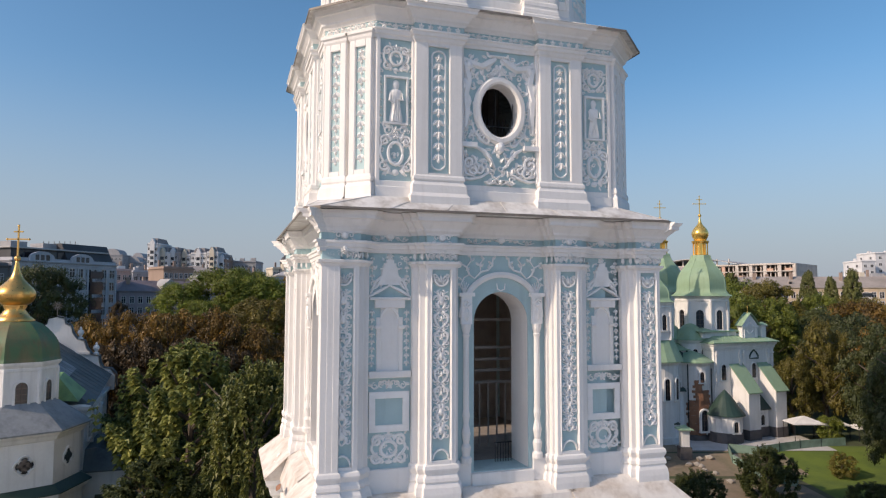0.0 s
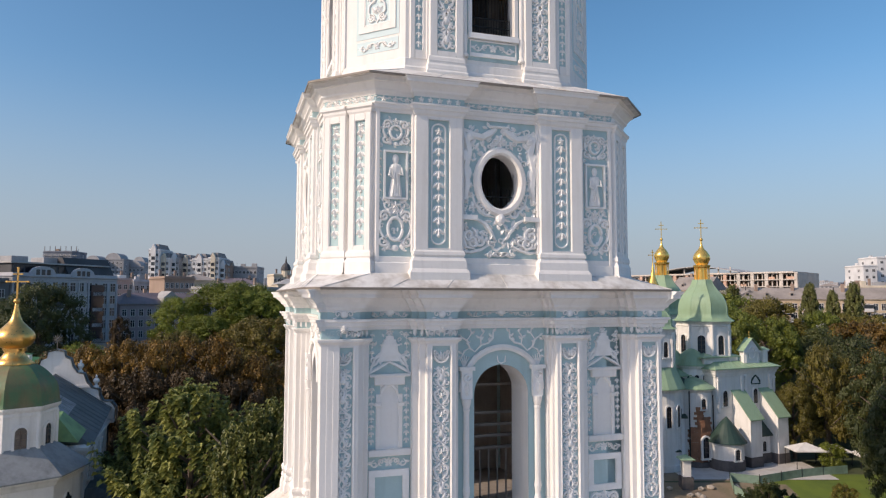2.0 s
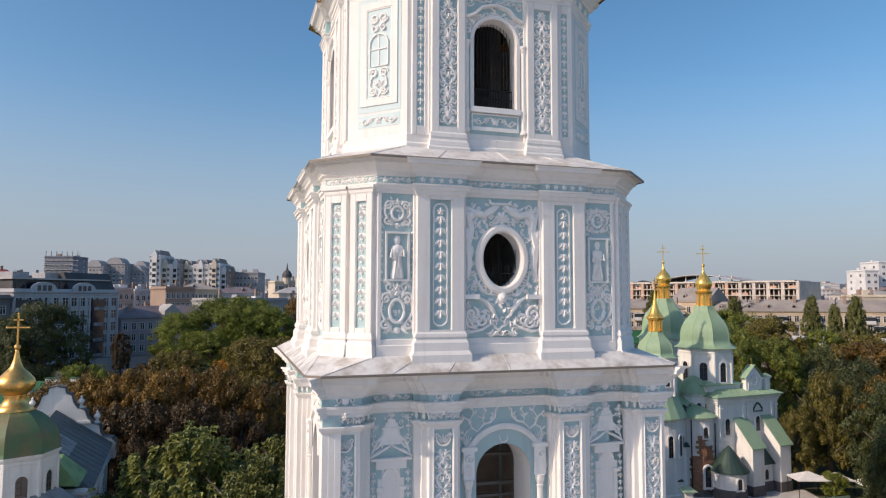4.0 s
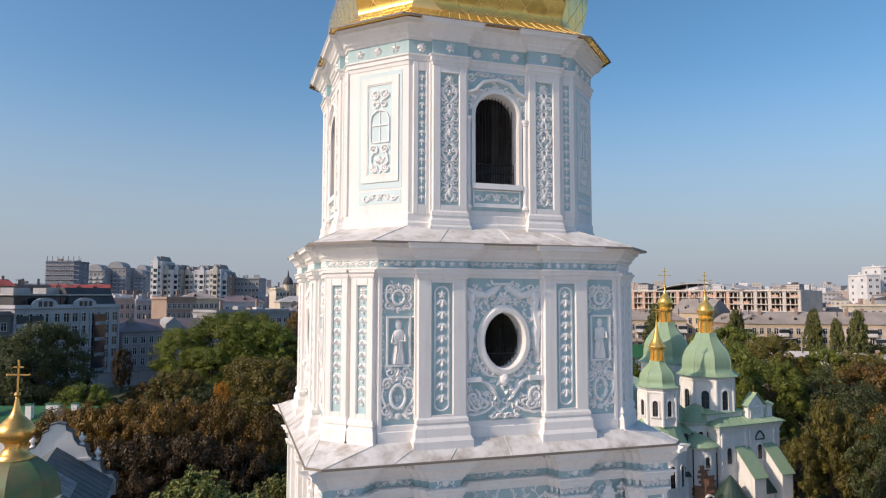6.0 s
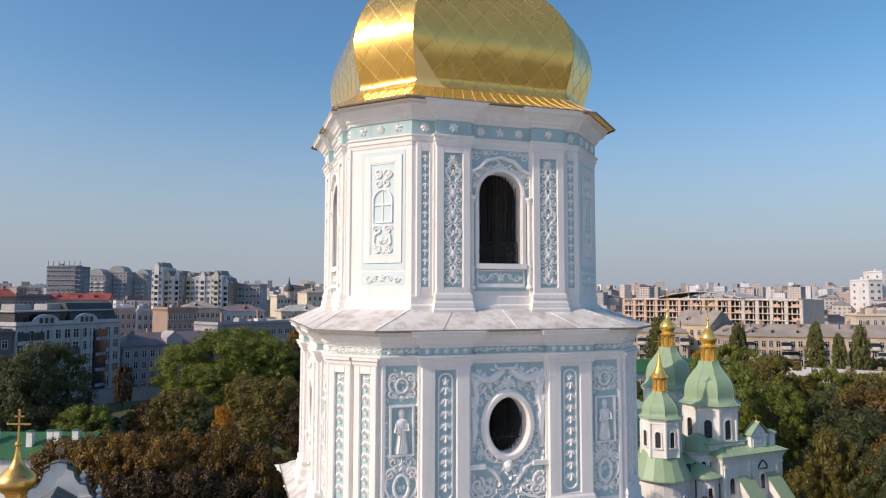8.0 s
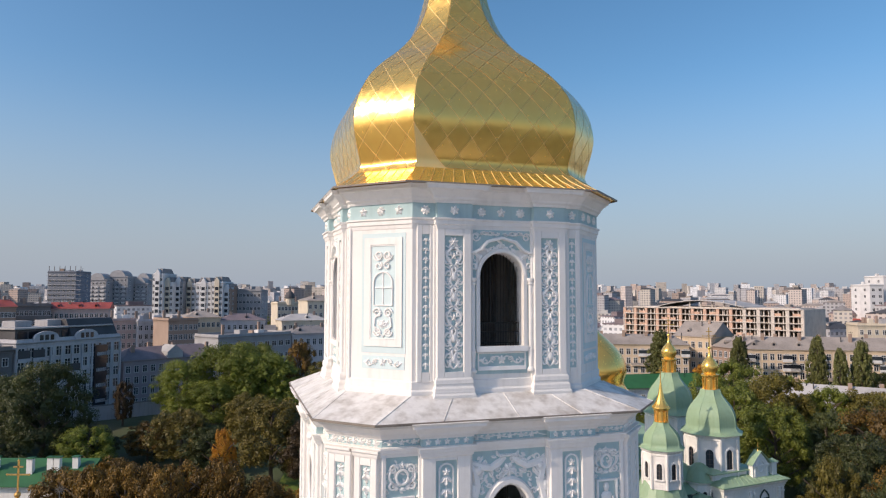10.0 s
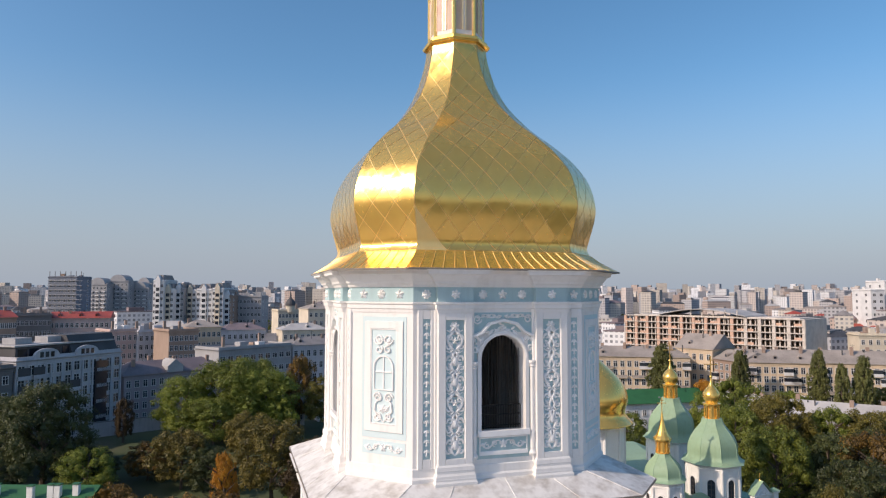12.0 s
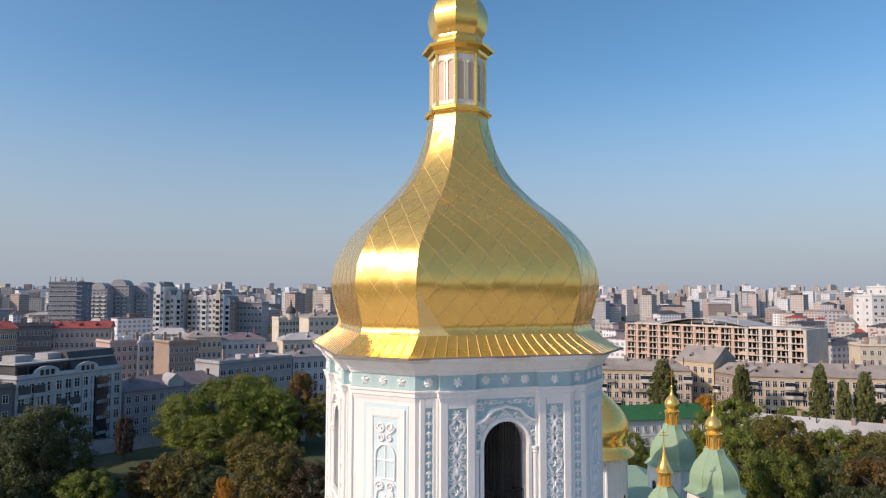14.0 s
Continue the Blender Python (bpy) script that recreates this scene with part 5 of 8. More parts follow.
LEAVES = {
    "green": leaf_material("green_leaves", (0.085, 0.12, 0.016), (0.25, 0.28, 0.038)),
    "maple": leaf_material("maple_leaves", (0.07, 0.10, 0.026), (0.34, 0.34, 0.09)),
    "dark": leaf_material("dark_green_leaves", (0.038, 0.054, 0.017), (0.10, 0.115, 0.032)),
    "olive": leaf_material("olive_leaves", (0.095, 0.085, 0.016), (0.27, 0.21, 0.035)),
    "brown": leaf_material("browning_leaves", (0.05, 0.036, 0.01), (0.36, 0.20, 0.03)),
    "orange": leaf_material("orange_leaves", (0.46, 0.19, 0.02), (0.66, 0.34, 0.03)),
    "yellow": leaf_material("yellowing_leaves", (0.085, 0.08, 0.015), (0.23, 0.19, 0.03)),
    "poplar": leaf_material("poplar_leaves", (0.085, 0.095, 0.03), (0.20, 0.21, 0.06)),
    # reddish brown, darkened to stand for shade below the lit brown tops
    "red": leaf_material("shaded_reddish_leaves", (0.03, 0.022, 0.01), (0.10, 0.058, 0.018)),
}
BARK = material("bark", (0.11, 0.085, 0.065), 0.95, vary=0.3, scale=2, fine=12, bump=0.5)


def crown_mesh(seed, clumps, leaves, size, shape, aspect=1.8):
    """Crown of unit radius and unit height from the base of its leaves: clumps of single leaves round dark inner boughs."""
    r = np.random.RandomState(seed)
    verts, faces = [], []
    for c in range(clumps):
        u = r.rand()
        h = 0.06 + 0.9 * u
        if shape == "column":
            rad = 0.8 * math.sin(math.pi * (0.1 + 0.88 * h) ** 0.9) ** 0.7
        elif shape == "broad":
            rad = math.sqrt(max(0.0, 1 - (2 * (h - 0.45)) ** 2 * 0.82)) * 0.86
        else:
            rad = max(0.1, (1 - h) ** 0.55)
        a, k = r.rand() * 2 * math.pi, math.sqrt(r.rand()) * 0.55 + 0.45
        lump = 1 + 0.22 * math.sin(3 * a + seed) + 0.12 * math.sin(5 * a + 7 * h + seed * 2)
        centre = np.array([math.cos(a) * rad * k * lump, math.sin(a) * rad * k * lump, h])
        cr = (0.11 + 0.15 * r.rand() ** 1.5) * (0.75 if shape == "column" else 1.0)
        n = leaves
        d = r.randn(n, 3)
        d /= np.linalg.norm(d, axis=1)[:, None]
        d[:, 2] = np.where(d[:, 2] < -0.3, -d[:, 2], d[:, 2])
        pos = centre + d * cr * (0.72 + 0.33 * r.rand(n)[:, None]) * [1, 1, (2.4 if shape == "column" else 0.95) / aspect]
        nrm = d + 0.42 * r.randn(n, 3)
        nrm /= np.linalg.norm(nrm, axis=1)[:, None]
        t1 = np.cross(nrm, r.randn(n, 3))
        t1 /= np.linalg.norm(t1, axis=1)[:, None]
        t2 = np.cross(nrm, t1)
        s = size * (0.6 + 0.8 * r.rand(n))[:, None]
        base = len(verts)
        t1, t2 = t1 * [1, 1, 1 / aspect], t2 * [1, 1, 1 / aspect]
        quad = np.stack([pos - t1 * s, pos - t2 * s * 0.55, pos + t1 * s, pos + t2 * s * 0.55], 1).reshape(-1, 3)
        verts.extend(map(tuple, quad))
        faces.extend((base + 4 * i, base + 4 * i + 1, base + 4 * i + 2, base + 4 * i + 3) for i in range(n))
        # inner bough, a rough small lump
        base = len(verts)
        q = cr * 0.42
        for dx, dy, dz in ((1, 0, 0), (0, 1, 0), (-1, 0, 0), (0, -1, 0), (0, 0, 0.6), (0, 0, -0.6)):
            verts.append(tuple(centre + np.array([dx, dy, dz]) * q * (0.8 + 0.4 * r.rand())))
        faces.extend(tuple(base + i for i in f) for f in ((0, 1, 4), (1, 2, 4), (2, 3, 4), (3, 0, 4), (1, 0, 5), (2, 1, 5), (3, 2, 5), (0, 3, 5)))
    me = bpy.data.meshes.new("crown")
    me.from_pydata(verts, [], faces)
    me.materials.append(LEAVES["green"])
    return me


def shoots_mesh(seed, shoots, radius=6.0, height=13.0):
    """Crown of upright leafy shoots: whorls of large drooping leaves along each shoot; unit size once scaled."""
    r = np.random.RandomState(seed)
    verts, faces = [], []
    for _ in range(shoots):
        h = r.rand() ** 0.8
        rad = math.sqrt(max(0.02, 1 - (2 * (h - 0.42)) ** 2 * 0.8)) * radius * 0.92
        a, k = r.rand() * 2 * math.pi, 0.45 + 0.55 * math.sqrt(r.rand())
        lump = 1 + 0.16 * math.sin(3 * a + seed) + 0.12 * math.sin(5 * a + 6 * h)
        foot = np.array([math.cos(a) * rad * k * lump, math.sin(a) * rad * k * lump, h * height * 0.9])
        way = np.array([math.cos(a) * 0.3, math.sin(a) * 0.3, 1.0]) + 0.15 * r.randn(3)
        run = r.uniform(1.2, 2.6)
        for j in range(6):
            spot = foot + way * run * j / 6
            big = 1.15 - 0.09 * j
            turn = r.rand() * 6.283
            for i in range(6):
                b = turn + i * 1.047 + 0.3 * r.randn()
                out = np.array([math.cos(b), math.sin(b), 0.5 - 0.8 * r.rand()])
                side = np.array([-math.sin(b), math.cos(b), 0.25 * r.randn()])
                ln, wd = 0.6 * big * r.uniform(0.7, 1.2), 0.25 * big
                base = len(verts)
                mid = spot + out * ln * 0.55
                verts += [spot, mid + side * wd + [0, 0, 0.02], spot + out * ln - [0, 0, ln * 0.5], mid - side * wd + [0, 0, 0.02]]
                faces.append((base, base + 1, base + 2, base + 3))
    scale = np.array([1 / radius, 1 / radius, 1 / height])
    me = bpy.data.meshes.new("crown")
    me.from_pydata([tuple(v * scale) for v in np.array(verts)], [], faces)
    me.materials.append(LEAVES["maple"])
    return me


def trunk_mesh(seed, limbs, shape):
    """Tapered trunk and limbs, of unit height to the top of the crown."""
    r = random.Random(seed)
    bm = bmesh.new()
    def limb(p, q, r0, r1, n=7):
        d = (q - p).normalized()
        s = d.cross(Vector((0.3, 0.9, 0.2))).normalized()
        t = d.cross(s)
        rows = [[bm.verts.new(c + (s * math.cos(2 * math.pi * i / n) + t * math.sin(2 * math.pi * i / n)) * rr) for i in range(n)] for c, rr in ((p, r0), (p.lerp(q, 0.5) + s * 0.015, (r0 + r1) / 2), (q, r1))]
        for a, b in zip(rows, rows[1:]):
            for i in range(n):
                bm.faces.new((a[i], a[(i + 1) % n], b[(i + 1) % n], b[i]))
    limb(Vector((0, 0, -0.03)), Vector((0, 0, 0.55)), 0.028, 0.016)
    limb(Vector((0, 0, 0.55)), Vector((0.02, 0.01, 0.92)), 0.016, 0.004)
    for i in range(limbs):
        a, z = r.random() * 6.283, 0.22 + 0.5 * r.random()
        spread = 0.07 if shape == "column" else 0.26
        limb(Vector((0, 0, z)), Vector((math.cos(a) * spread, math.sin(a) * spread, z + 0.2)), 0.012, 0.003, 5)
    me = bpy.data.meshes.new("trunk")
    bm.to_mesh(me)
    bm.free()
    me.materials.append(BARK)
    return me


CROWNS = {"broad": [crown_mesh(s, 150, 190, 0.022, "broad") for s in (1, 2, 3, 4)], "maple": [shoots_mesh(s, 215) for s in (11, 12)],
          "great": [crown_mesh(s, 260, 170, 0.017, "broad") for s in (51, 52)], "column": [crown_mesh(s, 420, 80, 0.05, "column", 6.0) for s in (21, 22)], "cone": [crown_mesh(s, 60, 70, 0.05, "cone") for s in (31, 32)], "far": [crown_mesh(s, 60, 40, 0.06, "broad") for s in (41, 42)]}
TRUNKS = {"broad": [trunk_mesh(s, 9, "broad") for s in (1, 2)], "maple": [trunk_mesh(5, 10, "broad")], "great": [trunk_mesh(7, 12, "broad")], "column": [trunk_mesh(3, 8, "column")], "cone": [trunk_mesh(4, 4, "column")], "far": [trunk_mesh(6, 3, "broad")]}
WORDS = {"green": "full green leaves", "maple": "sunlit green leaf sprays", "dark": "dense dark green leaves", "olive": "olive green autumn leaves", "brown": "browning autumn leaves",
         "orange": "bright orange autumn leaves", "yellow": "yellowing autumn leaves", "red": "reddish brown autumn leaves, darkened for shade", "poplar": "dull olive leaves"}
tree_count = [0]


def tree(x, y, top, radius, colour="green", kind="broad", low=0.28, name="tree", group="park trees"):
    """A tree on the ground at x, y, whose crown reaches up to the height top."""
    i = tree_count[0]
    tree_count[0] += 1
    z = rise(x, y)
    h = top - z
    shape = "rounded bush" if name == "bush" else {"column": "columnar poplar", "cone": "small conifer"}.get(kind, "broad tree")
    root = thing(name, pose(x, y, z - 0.05, 0, 0, (i * 77) % 360), f"{shape} with {WORDS[colour]}", "bush" if name == "bush" else "tree", group)
    tr = part("trunk", None, None, root, m=Matrix.Diagonal((h, h, h, 1)), mesh=TRUNKS[kind][i % len(TRUNKS[kind])])
    cr = part("crown", None, None, root, m=Matrix.Translation((0, 0, h * low)) @ Matrix.Diagonal((radius, radius, h * (1 - low) * 0.98, 1)), mesh=CROWNS[kind][i % len(CROWNS[kind])])
    cr.material_slots[0].link = "OBJECT"
    cr.material_slots[0].material = LEAVES[colour]
    return root


# near maples beside the tower
for row in ((-23.0, 64, 17.8, 7.2, "maple"), (-15.4, 58, 16.8, 4.4, "maple"), (-30.0, 72, 12.5, 4.6, "maple"), (-17, 74, 15.0, 5.0, "maple"), (-23, 56, 9.0, 4.5, "dark")):
    tree(*row, kind="maple", low=0.12)
# browning row behind the refectory church; darkened red front trees paint its shaded lower part
for row in ((-56, 100, 17.5, 6.0, "brown"), (-50, 97, 18.8, 5.0, "brown"), (-44, 95, 19.6, 5.2, "brown"), (-37.5, 94, 20.2, 5.2, "brown"), (-31, 95, 20.0, 5.2, "brown"), (-25, 96, 17.6, 4.6, "brown"), (-45, 88, 15.8, 4.6, "red"), (-38.5, 87, 16.8, 5.0, "red"), (-32, 88, 16.4, 5.0, "red"), (-26, 89, 15.0, 4.6, "red"), (-35, 81, 13.0, 4.2, "red"), (-28.5, 82, 12.4, 4.2, "red"),
            (-56, 116, 15.2, 5.5, "brown"), (-22, 92, 11.5, 5.0, "dark"), (-47, 106, 15.0, 6.0, "brown"), (-37, 107, 15.0, 6.0, "brown"), (-20, 104, 14.0, 5.5, "brown"), (-28, 106, 14.5, 5.5, "brown")):
    tree(*row, low=0.18)
tree(-41.2, 128, 17.8, 2.6, "orange", low=0.2)
for row in ((-35, 139, 22.0, 8.0, "olive"), (-26, 134, 19.0, 6.5, "red"), (-17, 137, 19.5, 6.5, "brown"), (-33, 190, 24.5, 7.0, "yellow"), (-46, 160, 20.0, 6.0, "olive")):
    tree(*row, low=0.2)
for row in ((-58, 184, 29.8, 11.5, "green"), (-69, 181, 25.5, 8.5, "green"), (-48, 182, 27.5, 9.5, "green"), (-53, 190, 29.0, 9.0, "green"), (-42, 196, 29.5, 5.0, "brown"), (-60, 198, 29.0, 4.5, "olive"), (-59, 174, 21.0, 8.0, "green"), (-86, 146, 28.2, 9.5, "dark"), (-98, 150, 25.0, 9.0, "dark"), (-77, 148, 14.5, 6.0, "dark"), (-66, 152, 15.0, 5.0, "brown"), (-57, 148, 18.5, 6.5, "olive"), (-112, 145, 24.0, 9.0, "dark"), (-73, 140, 16.0, 6.0, "green"), (-88, 132, 15.5, 7.0, "dark"), (-100, 128, 17.0, 8.0, "dark"), (-50, 146, 15.0, 6.0, "dark"), (-83, 176, 20.5, 2.6, "red"), (-118, 158, 22.0, 8.0, "dark")):
    tree(*row, low=0.12, kind="great" if row[3] > 7.9 else "broad")
# unseen yard trees behind the tower, added to cast shade on the cathedral's foot
for row in ((17.0, 86.5, 21.0, 5.2, "dark"), (9.5, 82, 20.0, 5.5, "dark"), (2.0, 80, 18.0, 5.5, "dark"), (13.0, 94, 19.0, 4.6, "dark")):
    tree(*row, low=0.15)
# behind and beside the cathedral
for row in ((64, 132, 22.5, 7.0, "green"), (73, 150, 25.5, 8.0, "yellow"), (62, 146, 24.0, 7.0, "green"), (79, 154, 20.5, 6.5, "yellow"), (92, 148, 22.5, 7.5, "yellow"), (84.5, 150, 22.8, 5.5, "green"), (86, 162, 20.0, 5.0, "yellow"), (98, 155, 21.0, 6.0, "olive"), (104, 146, 22.5, 7.5, "brown"), (114, 144, 22.0, 8.0, "brown"), (82, 131, 21.5, 7.0, "brown"), (93, 132, 21.0, 7.0, "olive"), (71, 118, 19.5, 7.0, "dark"), (64, 112, 16.5, 6.0, "dark"), (80, 115, 16.5, 7.0, "dark"),
            (92, 116, 17.5, 7.0, "brown"), (103, 130, 17.5, 8.0, "brown"), (54.0, 104, 12.6, 3.5, "yellow"), (59.6, 104.5, 18.6, 4.2, "yellow"), (60.5, 92, 18.5, 5.2, "dark"), (58.5, 85, 15.5, 4.6, "dark"), (52.5, 78, 15.5, 4.2, "dark"), (66, 97, 19.0, 5.5, "brown"), (75, 100, 15.0, 6.0, "dark"), (51, 70, 18.5, 5.5, "dark"), (57, 76, 17.5, 6.0, "dark"), (70, 165, 27.0, 7.5, "green"), (62, 158, 25.0, 6.0, "green"), (57, 160, 20.5, 6.0, "green"),
            (88, 142, 19.5, 7.0, "dark"), (76, 136, 20.0, 7.0, "dark"), (46, 140, 18.0, 6.0, "dark"), (124, 138, 19, 7.5, "brown"), (116, 134, 17.5, 8, "dark"), (30, 150, 19, 6, "dark"), (42, 158, 20, 6.5, "green")):
    tree(*row, low=0.15)
for row in ((116, 211, 31.0, 3.2), (118, 192, 30.8, 3.2), (112.5, 193, 28.5, 2.6), (66, 206, 33.0, 5.0), (93, 214, 30.5, 3.6)):
    tree(*row, "poplar", kind="column", low=0.06, group="poplars")
tree(76, 200, 22.5, 4.0, "orange", low=0.15)
for row in ((100, 196, 20, 6, "green"), (82, 190, 20, 6, "green"), (125, 198, 21, 6.5, "yellow"), (133, 196, 20.5, 6, "olive"), (60, 205, 19, 5, "green")):
    tree(*row, low=0.15)
# shrubs in the yard
for row in ((26.5, 70, 4.6, 2.9, "dark"), (36.5, 76, 5.6, 3.3, "dark"), (45, 71, 3.0, 2.6, "dark"), (40, 82, 2.5, 1.5, "dark")):
    tree(*row, kind="maple", low=0.0, name="bush", group="yard shrubs")
for row in ((49.5, 84, 3.2, 1.7, "yellow"), (56.3, 98.3, 5.2, 2.0, "green"), (57, 80, 2.4, 1.8, "olive")):
    tree(*row, kind="broad", low=0.02, name="bush", group="yard shrubs")

# ---- churches ----
CHURCH_WHITE = material("church_limewash", (0.80, 0.79, 0.77), 0.85, vary=0.14, scale=0.35, fine=5, bump=0.2, streak=0.25, stain=(0.55, 0.53, 0.49))


def arched_window(parent, m, w, h, group=None, deep=0.12):
    """A round-headed window: moulded surround, sill and dark glazing, at m's origin, outward is -y."""
    n = 10
    arc = [(-w / 2, 0)] + [(-w / 2 * math.cos(math.pi * i / n), h - w / 2 + w / 2 * math.sin(math.pi * i / n)) for i in range(n + 1)] + [(w / 2, 0)]
    bm = bmesh.new()
    rows = []
    for k, (x, z) in enumerate(arc):
        cx, cz = 0, min(z, h - w / 2)
        s = (w / 2 + 0.22) / (w / 2)
        ox, oz = cx + (x - cx) * s, cz + (z - cz) * s
        rows.append([bm.verts.new(p) for p in ((x, 0.05, z), (x, -deep, z), (ox, -deep, oz), (ox, 0.05, oz))])
    for a, b in zip(rows, rows[1:]):
        for i in range(3):
            bm.faces.new((a[i], a[i + 1], b[i + 1], b[i]))
    box(bm, -w / 2 - 0.3, w / 2 + 0.3, -deep - 0.1, 0.05, -0.2, 0)
    win = part("window", bm, CHURCH_WHITE, parent, "", m)
    bm = bmesh.new()
    bm.faces.new([bm.verts.new((x, -0.015, z)) for x, z in arc])
    part("pane", bm, GLASS, win, "dark window glazing")
    bm = boxes((-0.03, 0.03, -0.05, -0.02, 0, h), *[(-w / 2, w / 2, -0.05, -0.02, h * k / 4 - 0.025, h * k / 4 + 0.025) for k in (1, 2, 3)])
    part("glazing_bar", bm, DARK, win)
    return win


def finial(parent, cx, cy, z, s, cross=2.6):
    """A gilded lantern with balusters, onion and cross."""
    n = 8
    lan = part("lantern", lathe([(1.0 * s, z), (1.1 * s, z + 0.12 * s), (0.8 * s, z + 0.2 * s), (0.72 * s, z + 1.7 * s), (1.1 * s, z + 1.8 * s), (1.15 * s, z + 2.0 * s), (0.75 * s, z + 2.15 * s)], n, cx, cy), GOLD, parent, "gilded lantern")
    for k in range(n):
        a = 2 * math.pi * (k + 0.5) / n
        part("baluster", lathe([(0.1 * s, z + 0.2 * s), (0.07 * s, z + 0.9 * s), (0.1 * s, z + 1.75 * s)], 6, cx + 0.86 * s * math.cos(a), cy + 0.86 * s * math.sin(a)), GOLD, lan)
    zz = z + 2.1 * s
    shaded(part("onion", lathe(smooth([(0.72 * s, zz), (0.85 * s, zz + 0.25 * s), (1.05 * s, zz + 0.75 * s), (1.0 * s, zz + 1.2 * s), (0.7 * s, zz + 1.7 * s), (0.35 * s, zz + 2.1 * s), (0.16 * s, zz + 2.6 * s), (0.07 * s, zz + 3.3 * s)], 3), 20, cx, cy), GOLD, parent, "gilded onion bulb"))
    bm = cross_mesh(zz + 3.3 * s, cross, 0.055)
    bmesh.ops.translate(bm, vec=(cx, cy, 0), verts=bm.verts[:])
    bmesh.ops.create_icosphere(bm, subdivisions=2, radius=0.22 * s, matrix=pose(cx, cy, zz + 3.3 * s))
    part("cross", bm, GOLD, parent, "gilded openwork cross")


def pear_dome(parent, cx, cy, z, r, h, mat, n=8, turn=math.pi / 8 + radians(19)):
    """An eight-sided bell-shaped sheet-metal dome with ribs."""
    prof = smooth([(r, z), (r * 0.87, z + 0.06 * h), (r * 0.79, z + 0.15 * h), (r * 0.785, z + 0.28 * h), (r * 0.75, z + 0.44 * h), (r * 0.65, z + 0.6 * h), (r * 0.49, z + 0.75 * h), (r * 0.36, z + 0.88 * h), (r * 0.31, z + h)], 3)
    d = part("dome", lathe(prof, n, cx, cy, turn), mat, parent, "faceted green sheet-metal dome")
    for p in d.data.polygons:
        p.use_smooth = True
    d.data.set_sharp_from_angle(angle=radians(30))
    for k in range(n):
        a = turn + 2 * math.pi * k / n
        ca, sa = math.cos(a), math.sin(a)
        bm = loft([[(cx + ca * (q + e) - sa * w, cy + sa * (q + e) + ca * w, zz) for e, w in ((-0.05, -0.05), (0.05, 0), (-0.05, 0.05))] for q, zz in prof], close=False)
        part("rib", bm, mat, d)
    return d


def drum(parent, cx, cy, z0, z1, r, win, n=8, turn=math.pi / 8 + radians(19), mat=None, faces=None):
    d = part("drum", lathe([(r, z0), (r, z1 - 0.8), (r + 0.12, z1 - 0.75), (r + 0.12, z1 - 0.55), (r + 0.05, z1 - 0.5), (r + 0.3, z1 - 0.2), (r + 0.34, z1), (r * 0.9, z1 + 0.02)], n, cx, cy, turn), mat or CHURCH_WHITE, parent, "white eight-sided drum")
    w, h = win
    for k in range(n):
        a = turn + 2 * math.pi * (k + 0.5) / n
        ap = r * math.cos(math.pi / n)
        m = pose(cx + ap * math.cos(a), cy + ap * math.sin(a), (z0 + z1) / 2 - h / 2 - 0.2, 0, 0, math.degrees(a) + 90)
        if math.sin(a) < 0.75:
            arched_window(parent, m, w, h)
        # corner strips
        a2 = turn + 2 * math.pi * k / n
        part("corner_strip", lathe([(0.2, z0), (0.2, z1 - 0.7)], 6, cx + r * math.cos(a2), cy + r * math.sin(a2)), mat or CHURCH_WHITE, d)
    return d


def flat_roof(parent, pts, z0, z1, mat, name="roof", label=""):
    """A hipped or lean-to roof from an eaves plan up to a ridge of two points."""
    bm = bmesh.new()
    lo = [bm.verts.new((x, y, z0 - 0.12)) for x, y in pts]
    e = [bm.verts.new((x, y, z0)) for x, y in pts]
    rg = [bm.verts.new((*p, z1)) for p in ((((pts[0][0] + pts[3][0]) / 2 + 0.0), (pts[0][1] + pts[3][1]) / 2), ((pts[1][0] + pts[2][0]) / 2, (pts[1][1] + pts[2][1]) / 2))]
    for i in range(4):
        bm.faces.new((lo[i], lo[(i + 1) % 4], e[(i + 1) % 4], e[i]))
    bm.faces.new((e[0], e[1], rg[1], rg[0]))
    bm.faces.new((e[1], e[2], rg[1]))
    bm.faces.new((e[2], e[3], rg[0], rg[1]))
    bm.faces.new((e[3], e[0], rg[0]))
    bm.faces.new(lo[::-1])
    return part(name, bm, mat, parent, label)


cathedral = thing("cathedral", pose(0, 0, 0), "white cathedral with green pear domes and gilded finials", "cathedral")
FRONT = pose(40.5, 99.6, 0, 0, 0, 25)
NW, ND = 12.4, 26.0
part("nave_wall", bevelled((0, NW, 0, ND, 0, 15.3)), CHURCH_WHITE, cathedral, "white limewashed wall", FRONT)
part("cornice", moulding([(0, 0), (NW, 0), (NW, ND), (0, ND)], [(0, 14.2), (0.1, 14.25), (0.12, 14.5), (0.22, 14.55), (0.25, 14.8), (0.42, 15.05), (0.45, 15.3), (0, 15.32)]), CHURCH_WHITE, cathedral, "", FRONT)


